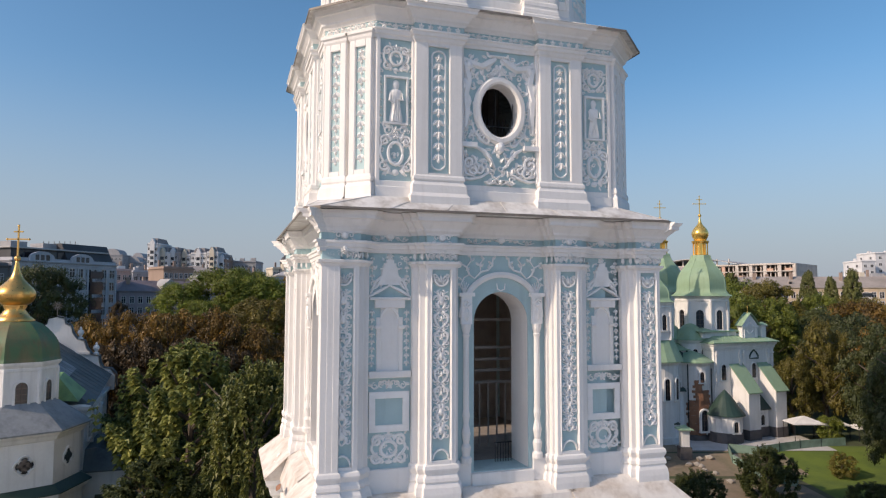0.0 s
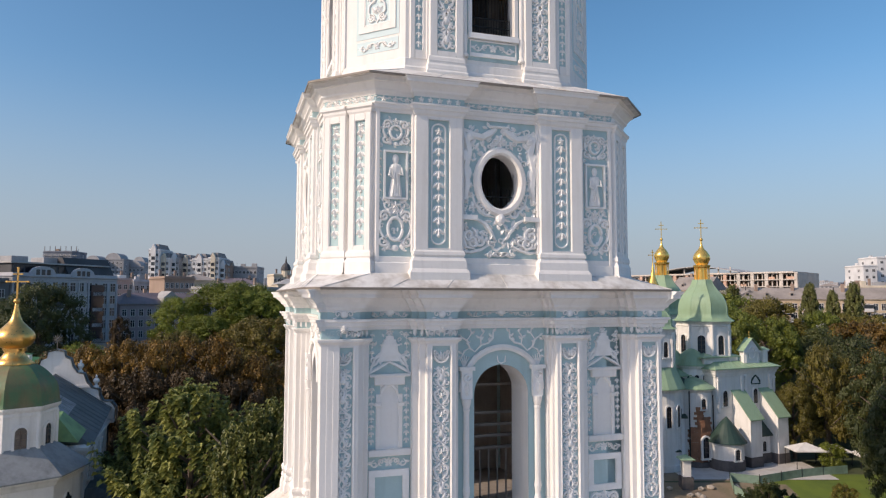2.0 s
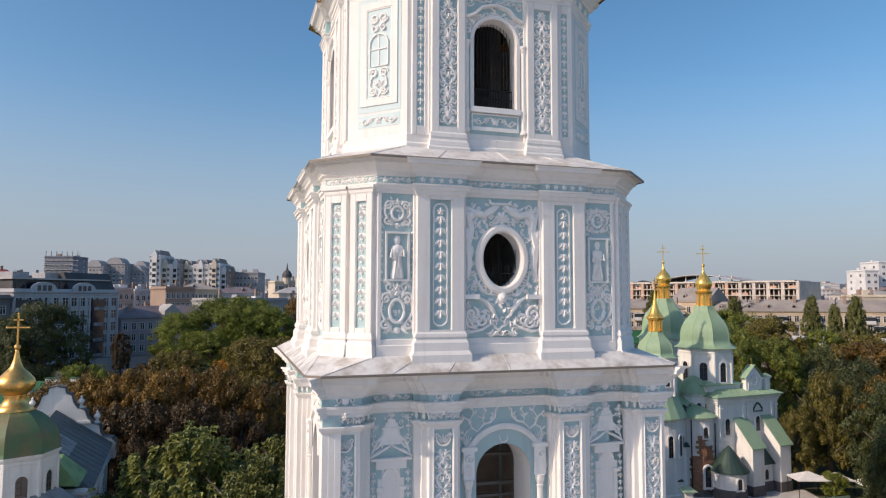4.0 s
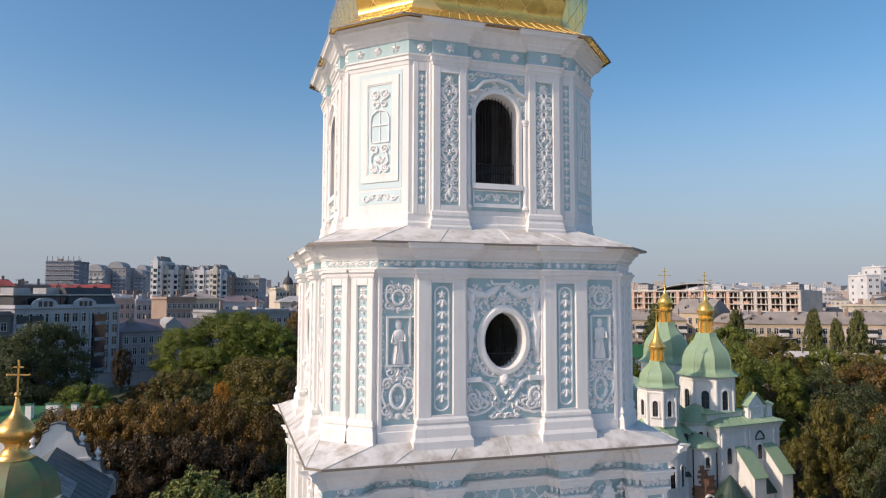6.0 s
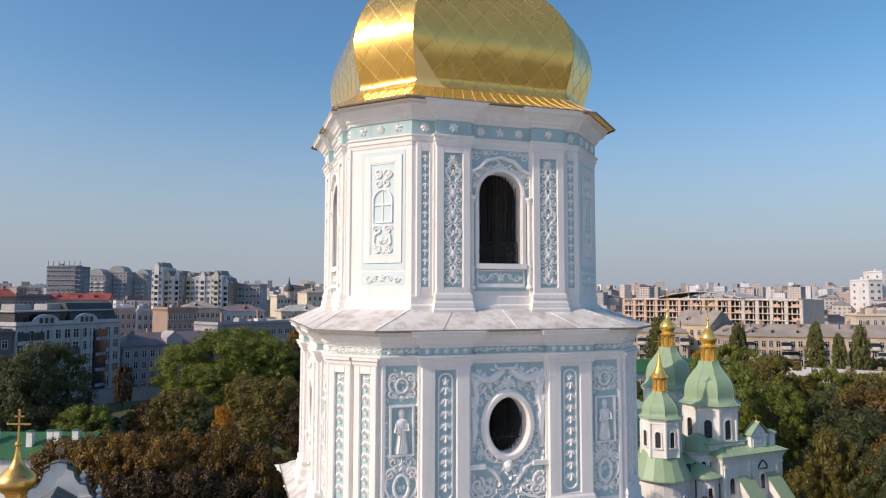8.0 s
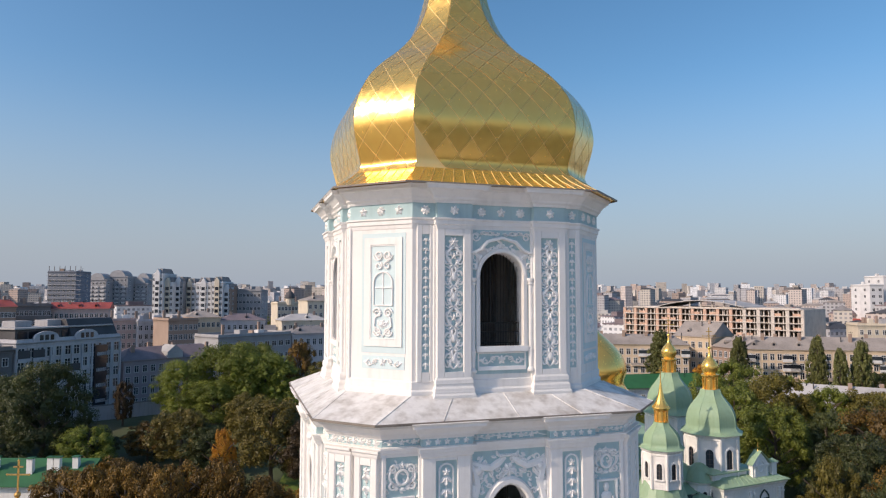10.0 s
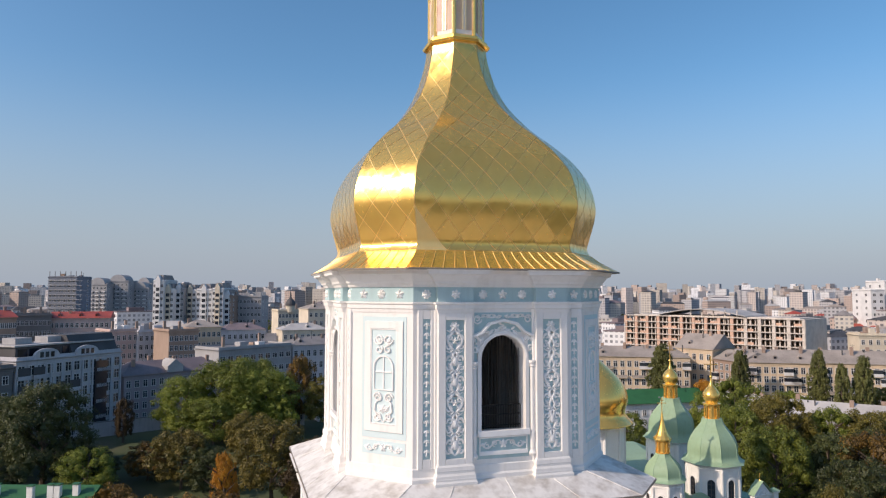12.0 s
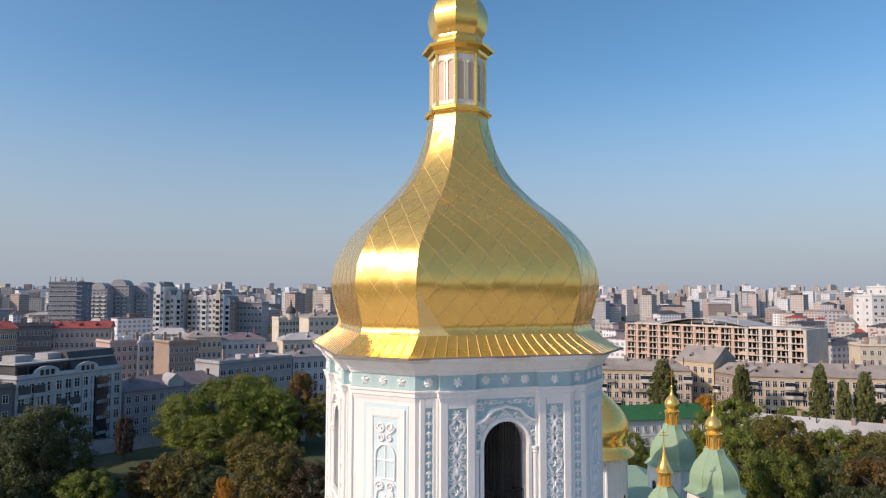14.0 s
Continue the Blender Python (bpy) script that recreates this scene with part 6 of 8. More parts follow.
def slab_roof(x0, x1, y0, y1, z, over, up, inset, name="nave_roof"):
    """A low hipped sheet roof with a thin overhanging edge and standing seams."""
    e = [(x0 - over, y0 - over), (x1 + over, y0 - over), (x1 + over, y1 + over), (x0 - over, y1 + over)]
    i = [(x0 + inset, y0 + inset), (x1 - inset, y0 + inset), (x1 - inset, y1 - inset), (x0 + inset, y1 - inset)]
    rf = part(name, loft([[(x, y, z) for x, y in e], [(x, y, z + 0.14) for x, y in e], [(x, y, z + up) for x, y in i]]), GREEN_ROOF, cathedral, "green sheet-metal roof", FRONT)
    many = int((x1 - x0) / 0.9) if name == "nave_roof" else 0
    for k in range(1, many):
        a, b = e[0][0] + (e[1][0] - e[0][0]) * k / many, i[0][0] + (i[1][0] - i[0][0]) * k / many
        part("roof_seam", loft([[(a - 0.03, e[0][1], z + 0.13), (a, e[0][1], z + 0.2), (a + 0.03, e[0][1], z + 0.13)], [(b - 0.03, i[0][1], z + up), (b, i[0][1], z + up + 0.05), (b + 0.03, i[0][1], z + up)]], close=False), GREEN_ROOF, rf)
    return rf


slab_roof(0, NW, 0, ND, 15.32, 0.7, 1.0, 1.4)
part("upper_wall", bevelled((-0.6, 6.4, 1.5, 20, 16.0, 16.9)), CHURCH_WHITE, cathedral, "", FRONT)
slab_roof(-0.6, 6.4, 1.5, 20, 16.9, 0.4, 0.8, 1.6, "upper_roof")
part("rear_body", bevelled((-8.5, 0.2, 3.2, 24, 0, 14.2)), CHURCH_WHITE, cathedral, "white limewashed rear wall", FRONT)
slab_roof(-8.5, 0.2, 3.2, 24, 14.2, 0.5, 1.6, 3.0, "rear_roof")
# small baroque gable on the eaves
gp = [(-1.9, 0), (1.9, 0), (1.9, 1.5), (2.1, 1.6), (1.6, 2.1), (0.9, 2.7), (0, 3.4), (-0.9, 2.7), (-1.6, 2.1), (-2.1, 1.6), (-1.9, 1.5)]
bm = bmesh.new()
vs = [[bm.verts.new((8.2 + x * 0.86, y, 15.9 + z * 1.08)) for x, z in gp] for y in (0.5, 1.4)]
bm.faces.new(vs[0])
bm.faces.new(vs[1][::-1])
for i in range(len(gp)):
    bm.faces.new((vs[0][i], vs[0][(i + 1) % len(gp)], vs[1][(i + 1) % len(gp)], vs[1][i]))
gable = part("gable", bm, CHURCH_WHITE, cathedral, "white baroque gable with a round panel", FRONT)
part("gable_cap", loft([[(8.2 + x * 0.86, y, 15.97 + z * 1.08) for y in (0.2, 1.6)] for x, z in ((-2.4, 1.7), (-1.2, 2.7), (0, 3.55), (1.2, 2.7), (2.4, 1.7))], close=False), GREEN_ROOF, gable)
part("gable_finial", lathe([(0.12, 19.5), (0.16, 19.7), (0.05, 19.9), (0.05, 20.5), (0.02, 20.9)], 8, 8.2, 0.9), GOLD, gable)
r = Relief(0.5)
r.oval(8.2, 17.5, 0.72, 0.85, 0.2, 0.12)
for x in (6.95, 9.45):
    r.stroke([(x, 16.0), (x, 17.6)], 0.28, 0.16)
r.bar(6.4, 10.0, 17.55, 17.75, 0.18)
part("gable_relief", r.bm, CHURCH_WHITE, gable)
post = part("gable_post", bevelled((10.7, 11.7, 0.5, 1.4, 15.8, 17.7), (10.55, 11.85, 0.35, 1.55, 17.65, 17.9)), CHURCH_WHITE, cathedral, "white corner post with green cap", FRONT)
part("post_cap", loft([[(10.45, 0.25, 17.9), (11.95, 0.25, 17.9), (11.95, 1.65, 17.9), (10.45, 1.65, 17.9)], [(11.1, 0.85, 18.35), (11.3, 0.85, 18.35), (11.3, 1.05, 18.35), (11.1, 1.05, 18.35)]]), GREEN_ROOF, post)
# wall decoration, windows
for x in (0.5, 5.3, 6.1, 11.3, 12.0):
    part("lesene", bevelled((x - 0.26, x + 0.26, -0.22, 0.1, 9, 14.3), (x - 0.34, x + 0.34, -0.3, 0.1, 13.6, 13.85)), CHURCH_WHITE, cathedral, "", FRONT)
for x, z, w, h in ((1.8, 9.9, 0.95, 2.3), (8.1, 10.0, 0.9, 2.2)):
    arched_window(cathedral, FRONT @ pose(x, -0.02, z), w, h)
r = Relief(0.0)
r.stroke([(7.3, 12.9), (7.35, 13.35), (7.7, 13.8), (8.2, 14.2), (8.7, 13.8), (9.05, 13.35), (9.1, 12.9), (7.3, 12.9)], 0.24, 0.15)
part("wall_relief", r.bm, GREEN_DARK, cathedral, "dark keel-arched wall niche", FRONT)


PLINTH = material("dark_plinth", (0.12, 0.11, 0.11), 0.9, vary=0.3)


def lean_to(x0, x1, y0, y1, za, zb, roof, label):
    """A raking buttress: wall with a sloping top falling outwards, under a metal roof."""
    bm = bmesh.new()
    v = [bm.verts.new(p) for x in (x0, x1) for p in ((x, y0, 0), (x, y1, 0), (x, y1, zb), (x, y0, za))]
    for f in ((0, 1, 2, 3), (7, 6, 5, 4), (0, 3, 7, 4), (3, 2, 6, 7), (1, 5, 6, 2), (0, 4, 5, 1)):
        bm.faces.new([v[i] for i in f])
    b = part("buttress", bm, CHURCH_WHITE, cathedral, "white raking buttress", FRONT)
    part("plinth", boxes((x0 - 0.08, x1 + 0.08, y0 - 0.08, y1, 0, 3.0)), PLINTH, b, "dark stone plinth")
    d = 0.3
    bm = bmesh.new()
    v = [bm.verts.new(p) for p in ((x0 - d, y0 - d, za - 0.1), (x1 + d, y0 - d, za - 0.1), (x1 + d, y1, zb + 0.1), (x0 - d, y1, zb + 0.1))]
    w = [bm.verts.new((p.co.x, p.co.y, p.co.z + 0.14)) for p in v]
    bm.faces.new(v[::-1])
    bm.faces.new(w)
    for i in range(4):
        bm.faces.new((v[i], v[(i + 1) % 4], w[(i + 1) % 4], w[i]))
    part("buttress_roof", bm, roof, b, label)


lean_to(3.3, 5.6, -3.1, 0, 8.3, 12.0, GREEN_ROOF, "green sloping sheet roof")
lean_to(9.0, 11.2, -3.1, 0, 8.3, 12.0, GREEN_ROOF, "green sloping sheet roof")
lean_to(6.1, 8.7, -1.9, 0, 5.6, 7.6, GREEN_DARK, "dark green sloping sheet roof")
arched_window(cathedral, FRONT @ pose(7.4, -1.92, 3.3), 0.8, 1.5)
CXC, CYC = 41.4, 98.4
part("chapel", lathe([(2.3, 0), (2.3, 5.0), (2.45, 5.1), (2.45, 5.35)], 20, CXC, CYC), CHURCH_WHITE, cathedral, "white half-round chapel")
part("chapel_roof", lathe([(2.75, 5.3), (2.75, 5.42), (1.9, 6.5), (0.9, 7.9), (0.06, 8.8)], 20, CXC, CYC), GREEN_DARK, cathedral, "dark green conical roof")
part("chapel_plinth", lathe([(2.42, 0), (2.42, 2.9), (2.28, 3.0)], 20, CXC, CYC), PLINTH, cathedral)
arched_window(cathedral, pose(CXC + 2.3 * 0.25, CYC - 2.3 * 0.968, 3.1, 0, 0, 14.5), 0.75, 1.5)
# apses, stepped down towards the tower
for cx, cy, r0, z1, rz, mat, lab in ((37.7, 100.9, 2.5, 12.6, 14.2, GREEN_ROOF, "green"), (34.7, 102.0, 2.7, 12.6, 14.9, GREEN_DARK, "dark green"), (31.0, 105.5, 4.2, 12.0, 16.0, GREEN_ROOF, "green"), (25.5, 106, 4.6, 13.5, 17.5, GREEN_ROOF, "green")):
    ap = part("apse", lathe([(r0 + 0.15, 0), (r0 + 0.15, 1.2), (r0, 1.3), (r0, z1 - 0.5), (r0 + 0.25, z1 - 0.2), (r0 + 0.3, z1)], 18, cx, cy), CHURCH_WHITE, cathedral, "white half-round apse")
    part("apse_roof", lathe([(r0 + 0.55, z1 - 0.02), (r0 + 0.55, z1 + 0.12), (r0 * 0.6, z1 + (rz - z1) * 0.7), (0.1, rz)], 18, cx, cy), mat, ap, f"{lab} conical apse roof")
    for a in (-115, -85, -55) if cx != 37.7 else ():
        for z in (2.2, 8.0):
            arched_window(cathedral, pose(cx + r0 * math.cos(radians(a)), cy + r0 * math.sin(radians(a)), z, 0, 0, a + 90), 0.8, 2.0)
rb = random.Random(31)
for k in range(22):
    z0 = 2.2 + 0.36 * k
    u0, u1 = -0.75 + rb.uniform(0, 0.22) + (0.35 if k > 13 else 0), 0.8 - rb.uniform(0, 0.2) - (0.5 if k > 17 else 0)
    ring = [(37.7 + q * math.sin(u), 100.9 - q * math.cos(u)) for q in (2.66, 2.4) for u in ((u0, (u0 + u1) / 2, u1) if q > 2.5 else (u1, (u0 + u1) / 2, u0))]
    part("brick_course", loft([[(x, y, z) for x, y in ring] for z in (z0, z0 + 0.352)]), BRICK, cathedral, "bare red brick course where plaster is gone")
part("apse_plinth", lathe([(2.75, 0), (2.75, 2.2), (2.6, 2.3)], 20, 37.7, 100.9), PLINTH, cathedral, "dark stone plinth")
arched_window(cathedral, pose(38.3, 98.32, 2.9, 0, 0, 14), 1.1, 3.0, deep=0.3)
arched_window(cathedral, pose(38.2, 98.42, 9.8, 0, 0, 12), 0.7, 1.5)
part("side_chapel", bevelled((33.4, 35.6, 98.8, 102, 0, 8.6)), CHURCH_WHITE, cathedral, "white side chapel wall")
part("side_chapel_roof", loft([[(33.1, 98.4, 8.5), (35.9, 98.4, 8.5), (35.9, 102, 10.0), (33.1, 102, 10.0)], [(33.1, 98.4, 8.64), (35.9, 98.4, 8.64), (35.9, 102, 10.14), (33.1, 102, 10.14)]]), GREEN_DARK, cathedral, "dark green sloping sheet roof")
part("downpipe", lathe([(0.09, 1), (0.09, 12.4)], 6, 36.2, 98.6), IRON, cathedral, "dark downpipe")
part("downpipe", lathe([(0.09, 1), (0.09, 11.8)], 6, 39.75, 98.9), IRON, cathedral, "dark downpipe")
part("brick_patch", bevelled((30.2, 31.6, 100.9, 104, 0, 9.4)), BRICK, cathedral, "bare red brick wall patch")
part("annex", bevelled((31.5, 33.8, 96.5, 102, 0, 4.2)), CHURCH_WHITE, cathedral, "low white annex")
part("annex_roof", loft([[(31.2, 96.2, 4.2), (34.1, 96.2, 4.2), (34.1, 102, 4.2), (31.2, 102, 4.2)], [(31.2, 96.2, 4.35), (34.1, 96.2, 4.35), (34.1, 102, 5.2), (31.2, 102, 5.2)]]), GREEN_DARK, cathedral, "dark green annex roof")
# domed towers
drum(cathedral, 41.3, 105.8, 15.6, 22.3, 4.05, (1.1, 2.9))
pear_dome(cathedral, 41.3, 105.8, 22.3, 4.82, 6.4, GREEN_ROOF)
finial(cathedral, 41.3, 105.8, 28.5, 1.21, 3.1)
drum(cathedral, 39.4, 119.1, 15, 23.0, 4.2, (1.1, 3.4))
pear_dome(cathedral, 39.4, 119.1, 23.0, 4.95, 6.8, GREEN_ROOF)
finial(cathedral, 39.4, 119.1, 29.6, 1.22, 3.1)
drum(cathedral, 31.3, 98.6, 16.0, 21.4, 2.75, (0.75, 2.2))
pear_dome(cathedral, 31.3, 98.6, 21.4, 3.3, 3.7, GREEN_ROOF)
tall = part("apse", lathe([(3.9, 0), (3.9, 2.4), (3.75, 2.5), (3.75, 12.4), (4.0, 12.7), (4.05, 12.95)], 18, 31.3, 99.4), CHURCH_WHITE, cathedral, "tall white half-round apse")
part("apse_roof", lathe([(4.35, 12.9), (4.35, 13.05), (3.6, 14.6), (2.6, 17.2), (2.2, 17.6)], 18, 31.3, 99.2), GREEN_ROOF, tall, "green bell-shaped apse roof")
for a in (-75, -45):
    arched_window(cathedral, pose(31.3 + 3.75 * math.cos(radians(a)), 99.4 + 3.75 * math.sin(radians(a)), 7.6, 0, 0, a + 90), 0.8, 3.0)
spire = part("spire", lathe(smooth([(1.25, 27.0), (1.3, 27.12), (0.9, 27.6), (0.5, 28.5), (0.24, 29.6), (0.06, 31.0)], 3), 12, 31.3, 98.6), GOLD, cathedral, "gilded tent spire over a small lantern")
part("spire_lantern", lathe([(1.0, 25.0), (1.1, 25.1), (0.85, 25.2), (0.8, 26.6), (1.15, 26.75), (1.2, 27.0)], 12, 31.3, 98.6), GOLD, spire)
for k in range(10):
    a = 2 * math.pi * k / 10
    part("baluster", lathe([(0.09, 25.2), (0.06, 25.9), (0.09, 26.7)], 6, 31.3 + 0.95 * math.cos(a), 98.6 + 0.95 * math.sin(a)), GOLD, spire)
bm = cross_mesh(31.0, 1.8, 0.05)
bmesh.ops.translate(bm, vec=(31.3, 98.6, 0), verts=bm.verts[:])
part("cross", bm, GOLD, spire, "gilded cross")
part("main_body", bevelled((8, 41, 108, 138, 0, 16.5)), CHURCH_WHITE, cathedral)
part("main_roof", loft([[(7.4, 107.4, 16.5), (41.6, 107.4, 16.5), (41.6, 138.6, 16.5), (7.4, 138.6, 16.5)], [(7.4, 107.4, 16.7), (41.6, 107.4, 16.7), (41.6, 138.6, 16.7), (7.4, 138.6, 16.7)], [(12, 112, 19), (37, 112, 19), (37, 134, 19), (12, 134, 19)]]), GREEN_ROOF, cathedral, "green sheet-metal roof")
for cx, cy, r0 in ((35.6, 104.6, 1.8), (38.3, 103.0, 1.9)):
    part("turret", lathe([(r0, 10), (r0, 15.2), (r0 + 0.3, 15.5), (r0 + 0.3, 15.7)], 12, cx, cy), CHURCH_WHITE, cathedral, "small white round turret")
    part("turret_roof", lathe(smooth([(r0 + 0.5, 15.7), (r0 + 0.45, 15.9), (r0 * 1.0, 16.7), (r0 * 0.72, 17.5), (r0 * 0.35, 18.0), (0.05, 18.2)], 3), 16, cx, cy), GREEN_ROOF, cathedral, "rounded green cupola")
    for a in (-130, -90, -50):
        arched_window(cathedral, pose(cx + r0 * math.cos(radians(a)), cy + r0 * math.sin(radians(a)), 12.6, 0, 0, a + 90), 0.7, 1.8)
# main gilded dome behind the tower
GX, GY = 22.0, 106.0
drum(cathedral, GX, GY, 12, 28.2, 5.6, (1.4, 5.0), 12, math.pi / 12)
shaded(part("gilded_dome", lathe(smooth([(7.0, 28.2), (6.5, 28.7), (5.9, 29.4), (5.8, 30.2), (6.2, 31.4), (6.1, 32.6), (5.4, 34.2), (4.2, 35.6), (2.9, 36.8), (1.9, 37.8), (1.3, 38.8)], 3), 24, GX, GY), GOLD, cathedral, "large gilded dome"))
finial(cathedral, GX, GY, 38.6, 1.15, 3.4)
# yard clutter: tents, fence, heaps
CANVAS = material("white_canvas", (0.72, 0.71, 0.69), 0.8, vary=0.1)
for x, y, w, d, z in ((53.2, 99.2, 4.6, 3.4, 2.9), (58.0, 100.5, 4.2, 2.4, 2.4), (62.0, 99.0, 3.6, 2.6, 2.2)):
    t = thing("market_tent", pose(x, y, rise(x, y) + 0.03), "white canvas market tent on thin poles", "tent", "market tents")
    part("canopy", loft([[(-w / 2, -d / 2, z - 0.5), (w / 2, -d / 2, z - 0.5), (w / 2, d / 2, z - 0.5), (-w / 2, d / 2, z - 0.5)], [(-w / 2, -d / 2, z - 0.35), (w / 2, -d / 2, z - 0.35), (w / 2, d / 2, z - 0.35), (-w / 2, d / 2, z - 0.35)], [(-0.2, -0.2, z + 0.5), (0.2, -0.2, z + 0.5), (0.2, 0.2, z + 0.5), (-0.2, 0.2, z + 0.5)]]), CANVAS, t)
    for sx in (-1, 1):
        for sy in (-1, 1):
            part("pole", lathe([(0.05, 0), (0.05, z - 0.4)], 6, sx * (w / 2 - 0.1), sy * (d / 2 - 0.1)), IRON, t)
NET = material("green_net", (0.20, 0.30, 0.24), 0.9, vary=0.25)
line = [(39.0, 92.0), (42.5, 91.0), (46.0, 92.2), (49.5, 93.5), (53.0, 94.6), (57.0, 95.6)]
fence = thing("site_fence", pose(0, 0, 0.02), "low green netting fence on thin posts", "fence")
for (ax, ay), (bx, by) in zip(line, line[1:]):
    part("netting", loft([[(ax, ay, rise(ax, ay)), (bx, by, rise(bx, by))], [(ax, ay, rise(ax, ay) + 1.1), (bx, by, rise(bx, by) + 1.1)]], close=False), NET, fence)
    part("post", lathe([(0.05, rise(ax, ay)), (0.05, rise(ax, ay) + 1.3)], 6, ax, ay), IRON, fence)
line2 = [(39.0, 92.0), (38.0, 88.5), (39.5, 84.0), (42.0, 80.0)]
for (ax, ay), (bx, by) in zip(line2, line2[1:]):
    part("netting", loft([[(ax, ay, rise(ax, ay)), (bx, by, rise(bx, by))], [(ax, ay, rise(ax, ay) + 1.1), (bx, by, rise(bx, by) + 1.1)]], close=False), NET, fence)
    part("post", lathe([(0.05, rise(ax, ay)), (0.05, rise(ax, ay) + 1.3)], 6, ax, ay), IRON, fence)
gate = thing("gate_post", pose(32.4, 90.0, rise(32.4, 90.0)), "white gate post with green cap on stone", "post")
part("base", bevelled((-0.75, 0.75, -0.75, 0.75, -0.1, 1.5)), PLINTH, gate, "grey stone base")
part("shaft", bevelled((-0.52, 0.52, -0.52, 0.52, 1.5, 3.6), (-0.66, 0.66, -0.66, 0.66, 3.5, 3.72)), CHURCH_WHITE, gate)
part("cap", loft([[(-0.95, -0.95, 3.72), (0.95, -0.95, 3.72), (0.95, 0.95, 3.72), (-0.95, 0.95, 3.72)], [(-0.95, -0.95, 3.8), (0.95, -0.95, 3.8), (0.95, 0.95, 3.8), (-0.95, 0.95, 3.8)], [(-0.1, -0.1, 4.3), (0.1, -0.1, 4.3), (0.1, 0.1, 4.3), (-0.1, 0.1, 4.3)]]), GREEN_ROOF, gate, "green sheet-metal cap")
rh = random.Random(9)
for k in range(16):
    s = rh.uniform(0.3, 0.8)
    bm = bmesh.new()
    bmesh.ops.create_icosphere(bm, subdivisions=1, radius=s)
    for v in bm.verts:
        v.co *= rh.uniform(0.75, 1.15)
        v.co.z = max(v.co.z * 0.7, -0.1)
    part("rubble_stone", bm, PAVING, None)
for o in [o for o in scene.objects if o.name.startswith("rubble_stone")]:
    x, y = rh.uniform(30, 39.5), rh.uniform(80, 90)
    o.location = (x, y, rise(x, y) + 0.12)
    tagged(o, "rough pale rubble block lying on the path", "stone", "rubble on the path")

# refectory church beside the near trees
ref = thing("refectory_church", pose(0, 0, 0), "white baroque church with weathered green dome and gilded onion", "church")
DX, DY = -38.1, 61.2
drum(ref, DX, DY, 11.2, 16.3, 3.55, (0.95, 2.1), 8, math.pi / 8)
d = part("dome", lathe(smooth([(3.9, 16.3), (3.75, 16.6), (3.68, 17.2), (3.5, 18.0), (2.95, 18.8), (2.2, 19.5), (1.5, 19.8)], 3), 8, DX, DY, math.pi / 8), RUST_GREEN, ref, "weathered green dome with rust streaks")
shaded(part("gilded_base", lathe([(1.6, 19.7), (1.65, 19.85), (1.2, 20.2), (0.8, 20.8), (0.95, 21.1), (0.95, 21.3)], 8, DX, DY, math.pi / 8), OLD_GOLD, ref))
shaded(part("onion", lathe(smooth([(0.95, 21.2), (1.35, 21.5), (1.6, 22.1), (1.45, 22.6), (1.0, 23.1), (0.55, 23.6), (0.28, 24.3), (0.12, 25.3)], 3), 20, DX, DY), OLD_GOLD, ref, "gilded onion bulb"))
bm = cross_mesh(25.3, 3.1, 0.06)
bmesh.ops.translate(bm, vec=(DX, DY, 0), verts=bm.verts[:])
bmesh.ops.create_icosphere(bm, subdivisions=2, radius=0.28, matrix=pose(DX, DY, 25.4))
part("cross", bm, OLD_GOLD, ref, "gilded cross")
# half-octagon apse under the dome, nave behind it
n8 = [(DX + 5.9 * math.cos(a), DY + 5.9 * math.sin(a)) for a in (math.pi / 8 + math.pi * k / 4 for k in range(8))]
part("apse_wall", loft([[(x, y, z) for x, y in offset(n8, d)] for d, z in ((0.3, 0), (0.3, 1.2), (0, 1.4), (0, 4.6), (0.5, 4.9), (0.55, 5.3), (-0.2, 5.5), (-0.2, 9.7), (0.0, 9.8), (0.15, 10.1), (0.35, 10.3), (0.35, 10.5))]), CHURCH_WHITE, ref, "white stepped apse wall")
part("apse_ledge", loft([[(x, y, z) for x, y in offset(n8, d)] for d, z in ((0.75, 5.3), (0.75, 5.4), (-0.15, 6.0))], caps=False), GREEN_DARK, ref, "dark green ledge roof")
part("apse_roof", loft([[(x, y, z) for x, y in offset(n8, d)] for d, z in ((0.65, 10.5), (0.65, 10.62), (-2.3, 12.9))]), ROOF_PALE, ref, "grey-blue sheet-metal roof")
for k in range(8):
    a = math.pi * k / 4 + math.pi / 4 * 1.0
    ap = 5.72 * math.cos(math.pi / 8)
    m = pose(DX + ap * math.cos(a), DY + ap * math.sin(a), 7.9, 0, 0, math.degrees(a) + 90)
    r = Relief(-0.02)
    for q in range(4):
        r.boss(0.34 * math.cos(q * math.pi / 2), 0.34 * math.sin(q * math.pi / 2), 0.34, 0.34, 0.03)
    w = part("quatrefoil_window", r.bm, GLASS, ref, "dark quatrefoil window", m)
    r = Relief(-0.0)
    for q in range(4):
        c, s = 0.36 * math.cos(q * math.pi / 2), 0.36 * math.sin(q * math.pi / 2)
        b = q * math.pi / 2
        r.stroke([(c + 0.48 * math.cos(b + t), s + 0.48 * math.sin(b + t)) for t in (-1.9, -1.3, -0.7, 0, 0.7, 1.3, 1.9)], 0.16, 0.12)
    part("window_surround", r.bm, CHURCH_WHITE, w)
